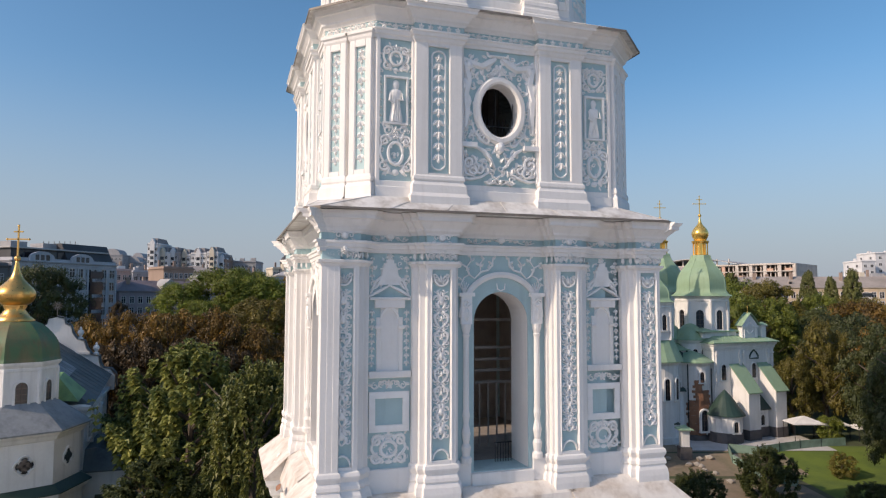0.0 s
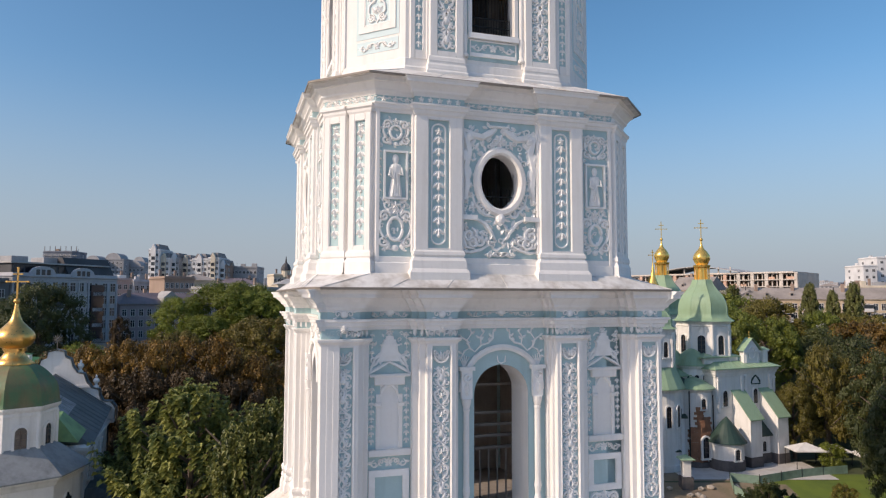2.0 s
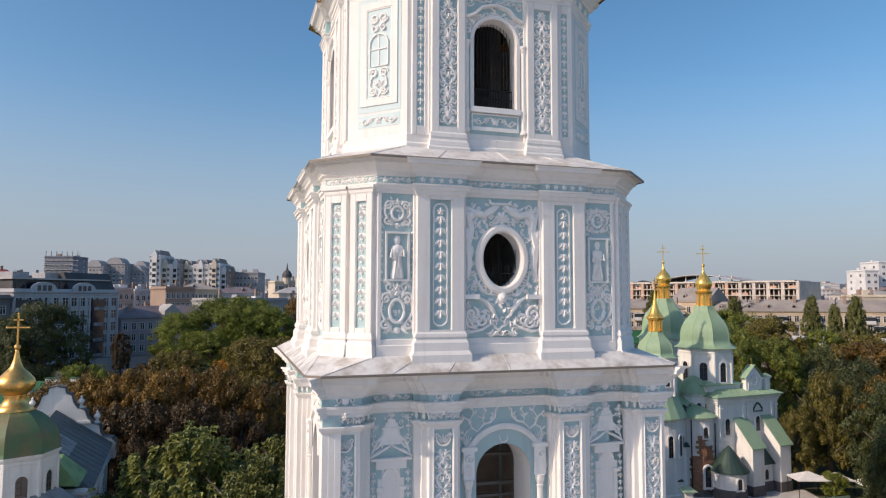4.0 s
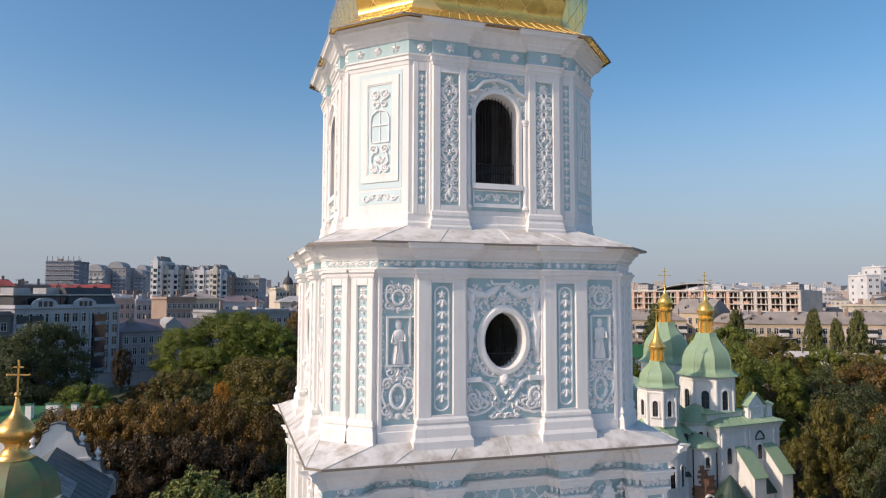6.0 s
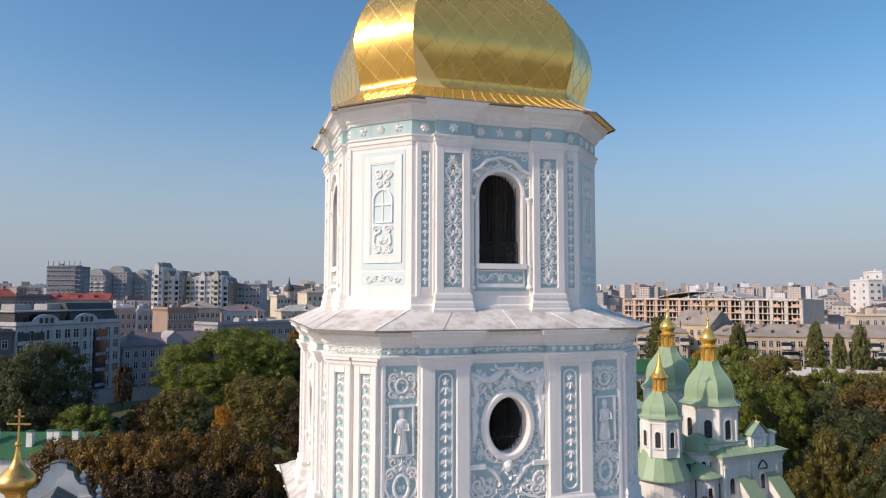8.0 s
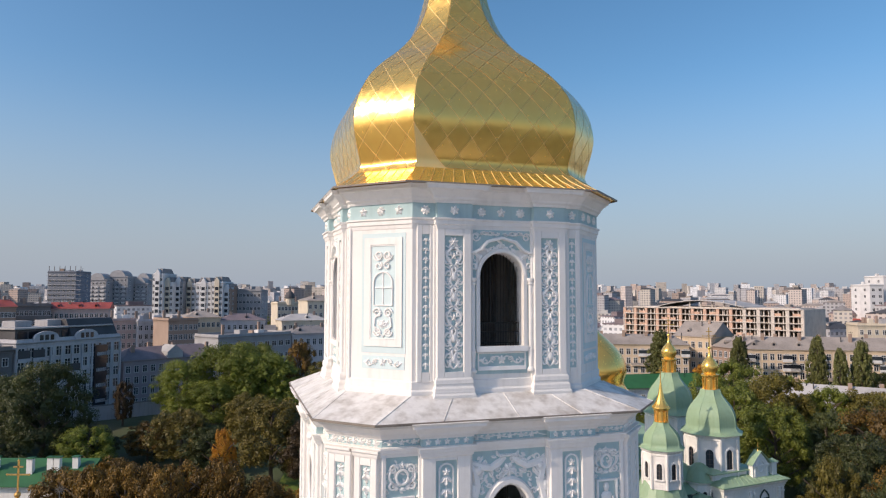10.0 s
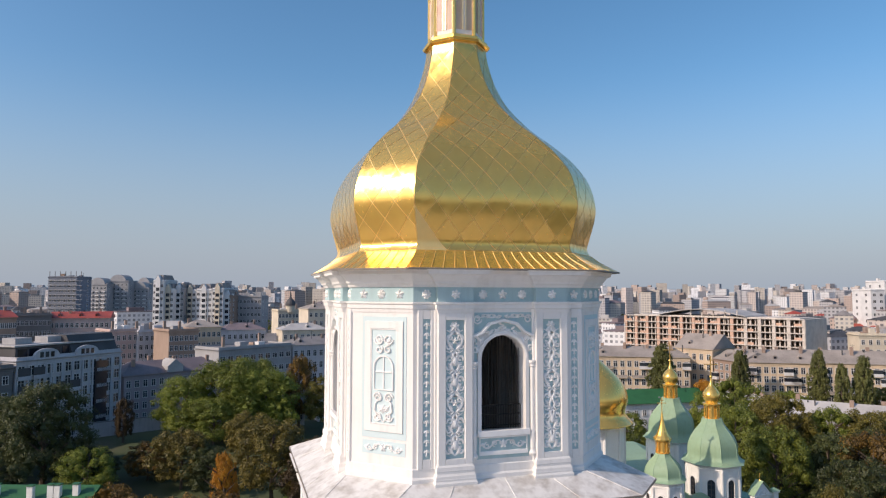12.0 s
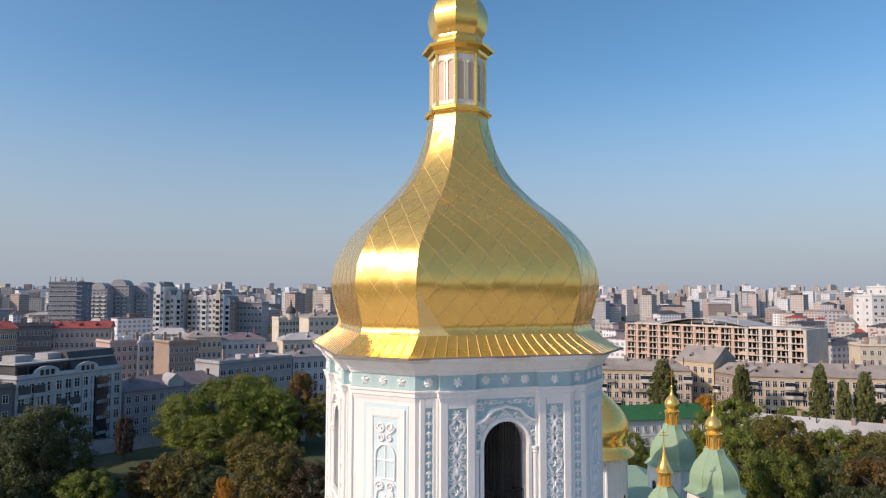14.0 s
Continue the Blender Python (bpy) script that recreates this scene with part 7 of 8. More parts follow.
# the nave runs back from the apse, turned with the old axis of the yard: x across, y along
NAVE = pose(DX, DY, 0, 0, 0, 19)
part("nave_wall", bevelled((-5.5, 5.5, 3.0, 18.2, 0, 11.6)), CHURCH_WHITE, ref, "white nave wall", NAVE)
part("nave_cornice", moulding([(-5.5, 3.0), (5.5, 3.0), (5.5, 18.2), (-5.5, 18.2)], [(0, 10.5), (0.15, 10.6), (0.2, 10.9), (0.4, 11.2), (0.45, 11.5), (0, 11.55)]), CHURCH_WHITE, ref, "", NAVE)
bm = bmesh.new()
v = [bm.verts.new(p) for p in ((-6.1, 3.4, 11.4), (6.1, 3.4, 11.4), (6.0, 18.0, 12.9), (-6.0, 18.0, 12.9), (0, 6.6, 15.9), (0, 18.0, 17.0))]
for f in ((0, 1, 4), (1, 2, 5, 4), (2, 3, 5), (3, 0, 4, 5), (3, 2, 1, 0)):
    bm.faces.new([v[i] for i in f])
part("nave_roof", bm, SLATE, ref, "dark grey-blue sheet-metal nave roof", NAVE)
for k in range(9):
    y = 7.4 + 1.2 * k
    za, zb = 11.4 + 1.5 * (y - 3.4) / 14.6, 15.9 + 1.1 * (y - 6.6) / 11.4
    bm = bmesh.new()
    f = [bm.verts.new(p) for p in ((6.05, y - 0.04, za), (6.05, y, za + 0.08), (6.05, y + 0.04, za), (0.05, y - 0.04, zb), (0.05, y, zb + 0.08), (0.05, y + 0.04, zb))]
    bm.faces.new((f[0], f[1], f[4], f[3]))
    bm.faces.new((f[1], f[2], f[5], f[4]))
    part("roof_seam", bm, SLATE, ref, "", NAVE)
for k in range(3):
    for j in range(2):
        u0, u1, v0, v1 = 0.1 + 0.22 * j, 0.31 + 0.22 * j, 7.6 + 1.5 * k, 9.0 + 1.5 * k
        bm = bmesh.new()
        f = []
        for u, y in ((u0, v0), (u1, v0), (u1, v1), (u0, v1)):
            za, zb = 11.4 + 1.5 * (y - 3.4) / 14.6, 15.9 + 1.1 * (y - 6.6) / 11.4
            f.append(bm.verts.new((6.1 * u, y, zb + (za - zb) * u + 0.05)))
        bm.faces.new(f)
        part("roof_sheet", bm, ROOF_PALE, ref, "pale grey roofing sheet", NAVE)
hip = [[(1.6, 2.4, 12.4), (5.0, 2.6, 12.0), (5.2, 5.8, 12.6), (1.6, 5.4, 13.6)], [(2.6, 3.2, 14.2), (3.2, 3.3, 14.2), (3.2, 5.2, 14.6), (2.6, 5.2, 14.6)]]
part("green_hip", loft(hip), material("fresh_green_sheet", (0.20, 0.36, 0.14), 0.5, vary=0.3, scale=0.8, fine=6, streak=0.2), ref, "bright green sheet-metal hip", NAVE)
# baroque end gable with volutes and small urns
gp = [(-6.3, -1.2), (6.3, -1.2), (6.3, 0.5), (5.8, 1.2), (4.9, 1.3), (4.6, 1.9), (4.5, 2.7), (3.7, 2.9), (3.2, 3.6), (2.9, 4.5), (2.2, 4.7), (1.7, 5.4), (1.5, 6.2), (0.9, 6.5), (0.8, 7.1), (0, 7.3)]
gp = gp + [(-x, z) for x, z in gp[-2:1:-1]]
bm = bmesh.new()
vs = [[bm.verts.new((x, y, 12.3 + z)) for x, z in gp] for y in (18.0, 18.9)]
bm.faces.new(vs[0])
bm.faces.new(vs[1][::-1])
for i in range(len(gp)):
    bm.faces.new((vs[0][i], vs[0][(i + 1) % len(gp)], vs[1][(i + 1) % len(gp)], vs[1][i]))
part("end_gable", bm, CHURCH_WHITE, ref, "white baroque end gable with volutes", NAVE)
part("gable_coping", loft([[(x * 1.03, y, 12.4 + z * 1.01) for y in (17.8, 19.1)] for x, z in gp[1:]], close=False), SLATE, ref, "dark metal gable coping", NAVE)
for x, z in ((-2.5, 17.0), (2.5, 17.0), (4.2, 15.2), (-4.2, 15.2)):
    part("gable_urn", lathe([(0.3, z), (0.3, z + 0.2), (0.12, z + 0.35), (0.36, z + 0.75), (0.3, z + 1.0), (0.1, z + 1.15), (0.14, z + 1.3), (0.03, z + 1.5)], 10, x, 18.4), CHURCH_WHITE, ref, "small white stone urn", NAVE)
bm = bmesh.new()
for k in range(12):
    box(bm, -0.03, 0.03, -0.03, 0.03, 0.1, 0.55)
    bmesh.ops.rotate(bm, cent=(0, 0, 0), matrix=Matrix.Rotation(math.pi / 6, 3, "Y"), verts=bm.verts[:])
bmesh.ops.translate(bm, vec=(0, 18.4, 20.9), verts=bm.verts[:])
box(bm, -0.04, 0.04, 18.36, 18.44, 19.4, 20.8)
part("sun_finial", bm, EDGE, ref, "tarnished metal sunburst finial", NAVE)
for z0, x0 in ((12.9, 5.6), (15.3, 3.6)):
    r = Relief(17.98)
    r.bar(-x0, x0, z0, z0 + 0.3, 0.2)
    part("gable_band", r.bm, CHURCH_WHITE, ref, "", NAVE)
part("side_wing", bevelled((5.4, 11.5, 3.4, 12.5, 0, 5.2)), CHURCH_WHITE, ref, "low white side wing", NAVE)
part("wing_roof", loft([[(5.4, 2.9, 5.2), (12.0, 2.9, 5.2), (12.0, 13, 5.2), (5.4, 13, 5.2)], [(5.4, 2.9, 5.35), (12.0, 2.9, 5.35), (12.0, 13, 5.35), (5.4, 13, 5.35)], [(5.4, 4, 7.2), (6.5, 4.6, 7.2), (6.5, 11.4, 7.2), (5.4, 12, 7.2)]]), SLATE, ref, "dark grey-blue wing roof", NAVE)
for y in (5.6, 10.0, 14.6):
    arched_window(ref, NAVE @ pose(5.52, y, 8.0, 0, 0, 90), 1.0, 2.0)
    part("lesene", bevelled((5.45, 5.72, y + 1.9, y + 2.5, 4, 10.6)), CHURCH_WHITE, ref, "", NAVE)
part("downpipe", boxes((5.75, 5.9, 16.5, 16.65, 0, 11.4)), IRON, ref, "dark downpipe", NAVE)
for x in (7.2, 9.8):
    part("door_niche", bevelled((x - 0.6, x + 0.6, 3.25, 3.45, 0.6, 3.0)), GREEN_DARK, ref, "", NAVE)
# long house with a bright green roof and white chimneys
house = thing("service_house", pose(0, 0, 0), "long low white house with green roof and chimneys", "house")
part("wall", bevelled((-92, -59, 110, 121, 0, 12.6)), CHURCH_WHITE, house)
flat_roof(house, [(-93, 109.2), (-58, 109.2), (-58, 121.8), (-93, 121.8)], 12.6, 15.6, GREEN_BRIGHT, label="bright green sheet-metal roof")
for x, y in ((-61, 113.5), (-63.8, 113.0), (-64.9, 113.0), (-67.8, 112.2), (-74, 113), (-75.4, 112), (-80, 113)):
    c = part("chimney", bevelled((x - 0.5, x + 0.5, y - 0.4, y + 0.4, 13.5, 16.3)), CHURCH_WHITE, house, "white chimney")
    part("chimney_cap", bevelled((x - 0.65, x + 0.65, y - 0.55, y + 0.55, 16.3, 16.45)), GREEN_BRIGHT, c)

# ---- streets and city ----
def wall_mat(name, c, stain=None):
    return material(name, c, 0.9, vary=0.16, scale=0.15, fine=2.0, bump=0.1, streak=0.25, stain=stain)


PLASTER = {"white": wall_mat("white_facade", (0.50, 0.50, 0.53)), "grey": wall_mat("grey_facade", (0.36, 0.36, 0.37)), "lilac": wall_mat("lilac_facade", (0.36, 0.31, 0.33)), "beige": wall_mat("beige_facade", (0.64, 0.51, 0.37)),
           "cream": wall_mat("cream_facade", (0.62, 0.55, 0.44)), "pink": wall_mat("pinkish_facade", (0.52, 0.40, 0.37)), "steel": wall_mat("bluish_concrete", (0.20, 0.22, 0.26)), "dark": wall_mat("dark_facade", (0.19, 0.18, 0.18)), "brown": wall_mat("brown_facade", (0.34, 0.25, 0.20)), "pale": wall_mat("pale_facade", (0.68, 0.68, 0.68))}
ROOFS = {"grey": material("grey_roof", (0.22, 0.21, 0.21), 0.7, vary=0.3, scale=0.2, fine=2, streak=0.2), "red": material("red_roof", (0.36, 0.07, 0.05), 0.6, vary=0.25, scale=0.2, fine=2), "purple": material("old_tin_roof", (0.20, 0.16, 0.17), 0.7, vary=0.3, scale=0.2, fine=2, streak=0.25),
         "dark": material("dark_roof", (0.07, 0.07, 0.075), 0.7, vary=0.3, scale=0.2, fine=2), "tan": material("dusty_roof", (0.34, 0.30, 0.27), 0.8, vary=0.3, scale=0.15, fine=2, streak=0.3), "pale": material("pale_roof", (0.45, 0.44, 0.43), 0.7, vary=0.25, scale=0.15, fine=2)}
WINDOW_WHITE = material("white_window_frame", (0.62, 0.62, 0.62), 0.6, vary=0.1)
WINDOW_MESH = {}


def window_parts(w, h):
    """Shared meshes of a casement window: frame with sill and cross bars, and pane."""
    key = (round(w, 2), round(h, 2))
    if key not in WINDOW_MESH:
        t = 0.12
        xs = [-w / 2 - t, -w / 2, -0.05, 0.05, w / 2, w / 2 + t]
        zs = [-0.14, 0, h * 0.66, h * 0.66 + 0.08, h, h + t]
        bm = bmesh.new()
        vert = {}
        def at_grid(i, j, back):
            if (i, j, back) not in vert:
                vert[i, j, back] = bm.verts.new((xs[i], 0.05 if back else (-0.2 if j < 2 else -0.12), zs[j]))
            return vert[i, j, back]
        solid = lambda i, j: 0 <= i < 5 and 0 <= j < 5 and not (i in (1, 3) and j in (1, 3))
        for i in range(5):
            for j in range(5):
                if solid(i, j):
                    bm.faces.new([at_grid(i + a, j + b, False) for a, b in ((0, 0), (1, 0), (1, 1), (0, 1))])
                    for di, dj, e in ((-1, 0, ((0, 0), (0, 1))), (1, 0, ((1, 0), (1, 1))), (0, -1, ((0, 0), (1, 0))), (0, 1, ((0, 1), (1, 1)))):
                        if not solid(i + di, j + dj):
                            (a, b), (c, d) = e
                            bm.faces.new((at_grid(i + a, j + b, False), at_grid(i + c, j + d, False), at_grid(i + c, j + d, True), at_grid(i + a, j + b, True)))
        bmesh.ops.recalc_face_normals(bm, faces=bm.faces[:])
        f = bpy.data.meshes.new("window")
        bm.to_mesh(f)
        bm.free()
        f.materials.append(WINDOW_WHITE)
        p = bpy.data.meshes.new("pane")
        p.from_pydata([(-w / 2, -0.03, 0), (w / 2, -0.03, 0), (w / 2, -0.03, h), (-w / 2, -0.03, h)], [], [(0, 1, 2, 3)])
        p.materials.append(GLASS)
        WINDOW_MESH[key] = (f, p)
    return WINDOW_MESH[key]


def set_window(parent, m, w, h):
    f, p = window_parts(w, h)
    win = part("window", None, None, parent, m=m, mesh=f)
    part("pane", None, None, win, mesh=p)


def block(p0, p1, depth, z0, z1, floors, cols, wall, roof, roof_kind="gable", roof_h=3.0, label="", ends=0, group="street houses", win=(1.2, 1.9), chimneys=2, balconies=0, skip=0.0, seed=1, name="town_house", base=0.0):
    """A town house whose front runs from p0 to p1 as seen from the street, going back by depth."""
    a, b = Vector(p0), Vector(p1)
    w = (b - a).length
    ang = math.degrees(math.atan2(b.y - a.y, b.x - a.x))
    rr = random.Random(seed)
    h = z1 - z0
    ob = thing(name, pose(a.x, a.y, z0, 0, 0, ang), label, "building", group)
    part("wall", boxes((0, w, 0, depth, 0, h)), PLASTER[wall], ob)
    part("cornice", moulding([(0, 0), (w, 0), (w, depth), (0, depth)], [(0, h - 0.9), (0.12, h - 0.85), (0.15, h - 0.5), (0.5, h - 0.15), (0.55, h), (0, h + 0.02)]), PLASTER[wall], ob)
    rm = ROOFS[roof]
    d = 0.6
    if roof_kind == "flat":
        part("parapet", boxes((0, w, 0, 0.35, h, h + 0.8), (0, w, depth - 0.35, depth, h, h + 0.8), (0, 0.35, 0.35, depth - 0.35, h, h + 0.8), (w - 0.35, w, 0.35, depth - 0.35, h, h + 0.8)), PLASTER[wall], ob)
        part("roof", boxes((0.35, w - 0.35, 0.35, depth - 0.35, h, h + 0.25)), rm, ob)
        for k in range(max(3, int(w / 5))):
            x, y = rr.uniform(2, max(2.5, w - 4)), rr.uniform(2, max(2.5, depth - 4))
            part("roof_hut", bevelled((x, x + rr.uniform(1.5, 3.5), y, y + rr.uniform(1.5, 3), h + 0.25, h + rr.uniform(1.0, 3.2))), PLASTER[rr.choice((wall, wall, "grey", "brown", "pale"))], ob)
    else:
        ins = depth * 0.4 if roof_kind == "hip" else 0.0
        bm = bmesh.new()
        v = [bm.verts.new(p) for p in ((-d, -d, h), (w + d, -d, h), (w + d, depth + d, h), (-d, depth + d, h), (-d + ins, depth / 2, h + roof_h), (w + d - ins, depth / 2, h + roof_h))]
        for f in ((0, 1, 5, 4), (1, 2, 5), (2, 3, 4, 5), (3, 0, 4), (3, 2, 1, 0)):
            bm.faces.new([v[i] for i in f])
        part("roof", bm, rm, ob)
        for k in range(int(w / 7)):
            if rr.random() < 0.6 and depth > 9:
                x = 2.5 + 7 * k + rr.uniform(0, 2)
                zz = h + roof_h * 0.25
                dm = part("dormer", loft([[(x, depth * 0.12, zz), (x + 1.3, depth * 0.12, zz), (x + 1.3, depth * 0.4, zz), (x, depth * 0.4, zz)], [(x, depth * 0.12, zz + 1.0), (x + 1.3, depth * 0.12, zz + 1.0), (x + 1.3, depth * 0.4, zz + 1.0), (x, depth * 0.4, zz + 1.0)], [(x + 0.6, depth * 0.12, zz + 1.5), (x + 0.7, depth * 0.12, zz + 1.5), (x + 0.7, depth * 0.4, zz + 1.5), (x + 0.6, depth * 0.4, zz + 1.5)]]), rm, ob)
                part("pane", boxes((x + 0.25, x + 1.05, depth * 0.12 - 0.03, depth * 0.12 - 0.005, zz + 0.2, zz + 0.95)), GLASS, dm)
        for k in range(int(w / 9)):
            x, y = rr.uniform(1, w - 1), depth * rr.uniform(0.25, 0.5)
            part("vent_pipe", boxes((x - 0.15, x + 0.15, y - 0.15, y + 0.15, h + roof_h * 0.4, h + roof_h * 0.8 + rr.uniform(0.6, 1.3))), ROOFS["dark"], ob)
    for k in range(1 if w > 12 else 0):
        x, y = rr.uniform(1, w - 1), depth * rr.uniform(0.3, 0.7)
        za = h + (0.2 if roof_kind == "flat" else roof_h * 0.6)
        part("antenna", boxes((x - 0.04, x + 0.04, y - 0.04, y + 0.04, za, za + 3.4), (x - 0.7, x + 0.7, y - 0.03, y + 0.03, za + 3.0, za + 3.06), (x - 0.5, x + 0.5, y - 0.03, y + 0.03, za + 2.5, za + 2.56)), IRON, ob)
    for k in range(chimneys):
        x, y = w * (k + 0.5 + rr.uniform(-0.2, 0.2)) / chimneys, depth * rr.uniform(0.3, 0.7)
        part("chimney", bevelled((x - 0.5, x + 0.5, y - 0.35, y + 0.35, h, h + roof_h + rr.uniform(0.6, 1.4))), PLASTER["brown"], ob)
    fh = (h - 1.2 - base) / floors
    for f in range(floors):
        z = base + f * fh + (fh - win[1]) * 0.45 + 0.3
        for c in range(cols):
            if rr.random() < skip:
                continue
            set_window(ob, pose(w * (c + 0.5) / cols, 0, z), *win)
        for c in range(ends):
            y = depth * (c + 0.5) / ends
            if a.x < 0:
                set_window(ob, pose(w, y, z, 0, 0, 90), *win)
            else:
                set_window(ob, pose(0, y, z, 0, 0, -90), *win)
        part("string_course", boxes((-0.05, w + 0.05, -0.12, -0.003, base + (f + 1) * fh - 0.1, base + (f + 1) * fh + 0.15)), PLASTER[wall], ob)
    for k in range(balconies):
        f, c = rr.randrange(1, floors) if floors > 1 else 0, rr.randrange(cols)
        x, z = w * (c + 0.5) / cols, base + f * fh + 0.2
        bl = part("balcony", bevelled((x - 1.5, x + 1.5, -1.2, -0.26, z - 0.15, z)), PLASTER[wall], ob)
        if rr.random() < 0.72:
            part("glazed_box", bevelled((x - 1.4, x + 1.4, -1.15, -0.27, z, z + 1.0), (x - 1.4, x + 1.4, -1.15, -0.27, z + 2.2, z + 2.35)), WINDOW_WHITE, bl, "white balcony enclosure")
            part("pane", boxes((x - 1.35, x + 1.35, -1.1, -0.27, z + 1.0, z + 2.2)), GLASS, bl)
        else:
            part("rail", boxes((x - 1.45, x + 1.45, -1.15, -1.1, z, z + 0.95), (x - 1.45, x - 1.4, -1.1, -0.27, z, z + 0.95), (x + 1.4, x + 1.45, -1.1, -0.27, z, z + 0.95)), ROOFS["tan"], bl)
    return ob


# left street
block((-117, 150), (-106.5, 167), 14, 8, 29.5, 5, 6, "dark", "dark", "flat", label="dark grey office house with flat roof", seed=3)
b = block((-106, 167.5), (-94.2, 196.5), 14, 9, 31.0, 6, 12, "white", "dark", "flat", label="white office house with loggias and dark attic", seed=4, ends=2, win=(1.6, 2.3))
part("attic", bevelled((1, 29.5, 2.0, 12, 22.2, 25.2)), ROOFS["dark"], b, "dark glazed attic storey")
for k in range(9):
    part("attic_window", boxes((1.6 + 3.1 * k, 4.1 + 3.1 * k, 1.9, 1.995, 22.7, 24.6)), GLASS, b)
part("attic_roof", bevelled((0.4, 30, 1.4, 12.6, 25.2, 25.6)), ROOFS["pale"], b)
for x in (8, 20):
    rim = [(x + 3.6 * math.cos(math.pi * i / 12), 22 + 2.6 * math.sin(math.pi * i / 12) ** 0.7) for i in range(13)]
    g = part("pediment", loft([[(px, y, pz) for px, pz in rim] for y in (-0.3, 0.4)]), PLASTER["white"], b, "white curved gable")
    for q in (-1.5, 0, 1.5):
        part("pane", boxes((x + q - 0.5, x + q + 0.5, -0.34, -0.305, 22.3, 23.7)), GLASS, g)
# loggias are dark boxes on the wall, their inner shade painted as colour
for k, (x, z) in enumerate(((2.0, 12.6), (2.0, 17.0), (6.0, 17.0), (12.5, 12.6), (24.8, 4.0), (24.8, 8.3), (24.8, 12.6), (24.8, 17.0), (16.5, 12.6))):
    lg = part("loggia", bevelled((x - 1.6, x + 1.6, -0.34, -0.02, z, z + 3.0)), ROOFS["dark"], b, "dark box painted as the shade inside a loggia")
    part("loggia_rail", bevelled((x - 1.7, x + 1.7, -0.5, -0.36, z, z + 1.0)), PLASTER["white"], lg)
part("mansard_roof", loft([[(16, 0.2, 22.1), (30.8, 0.2, 22.1), (30.8, 13.5, 22.1), (16, 13.5, 22.1)], [(16, 3.2, 27.4), (30.8, 3.2, 27.4), (30.8, 10.5, 27.4), (16, 10.5, 27.4)]]), ROOFS["dark"], b, "steep dark tin mansard roof")
for k in range(10):
    part("lesene", boxes((31.3 * (k + 1) / 10 - 0.25, 31.3 * (k + 1) / 10 + 0.25, -0.3, -0.002, 1.0, 20.5)), PLASTER["white"], b)
for k, x in enumerate((3, 12, 24)):
    part("roof_terrace", bevelled((x, x + 4.5, 5, 10, 25.6, 27.2)), PLASTER["grey"], b)
part("dark_bay", bevelled((22.5, 26.5, -0.5, 0.1, 2, 20)), GLASS, b, "dark glazed stair bay")
b = block((-93.6, 198), (-72.5, 223), 13, 9.5, 23.6, 4, 13, "lilac", "purple", "hip", 3.4, label="lilac town house with old tin roof", seed=5, chimneys=4)
part("dormer", loft([[(13, -0.5, 14), (18, -0.5, 14), (18, 6, 14), (13, 6, 14)], [(13, -0.5, 16), (18, -0.5, 16), (18, 6, 16), (13, 6, 16)], [(15.5, -0.5, 18), (15.6, -0.5, 18), (15.6, 6, 18), (15.5, 6, 18)]]), ROOFS["pale"], b, "pale tin dormer")
block((-76.5, 229), (-57.6, 254), 14, 9.5, 28.6, 4, 10, "grey", "grey", "flat", label="grey concrete office house with ribbon windows", seed=6, win=(2.0, 1.7))
block((-57.2, 254.5), (-40, 264), 14, 9.5, 28.4, 4, 8, "white", "grey", "hip", 2.6, label="white town house with black-framed windows", seed=7, win=(1.2, 2.2), balconies=3)
block((-39, 262), (-22, 268), 14, 9.5, 26.5, 4, 7, "cream", "tan", "hip", 2.6, label="cream town house with dusty roof", seed=8)
wl = thing("garden_wall", pose(-97, 178, rise(-97, 178) - 0.3, 0, 0, 40), "long white garden wall with coping", "wall")
part("wall", bevelled((0, 34, -0.3, 0.3, 0, 4.2)), PLASTER["white"], wl)
part("coping", bevelled((-0.2, 34.2, -0.45, 0.45, 4.2, 4.4)), ROOFS["grey"], wl)
for k, (x, y, w, hh) in enumerate(((-47, 196, 6, 6), (-38, 204, 7, 7), (-51, 205, 5, 5))):
    block((x, y), (x + w, y + 3), 6, 9.3, 9.3 + hh, 1, 3, "pale", "grey", "gable", 2.4, label="low white shed with grey tin roof", seed=20 + k, chimneys=1, name="shed", win=(0.9, 1.2))
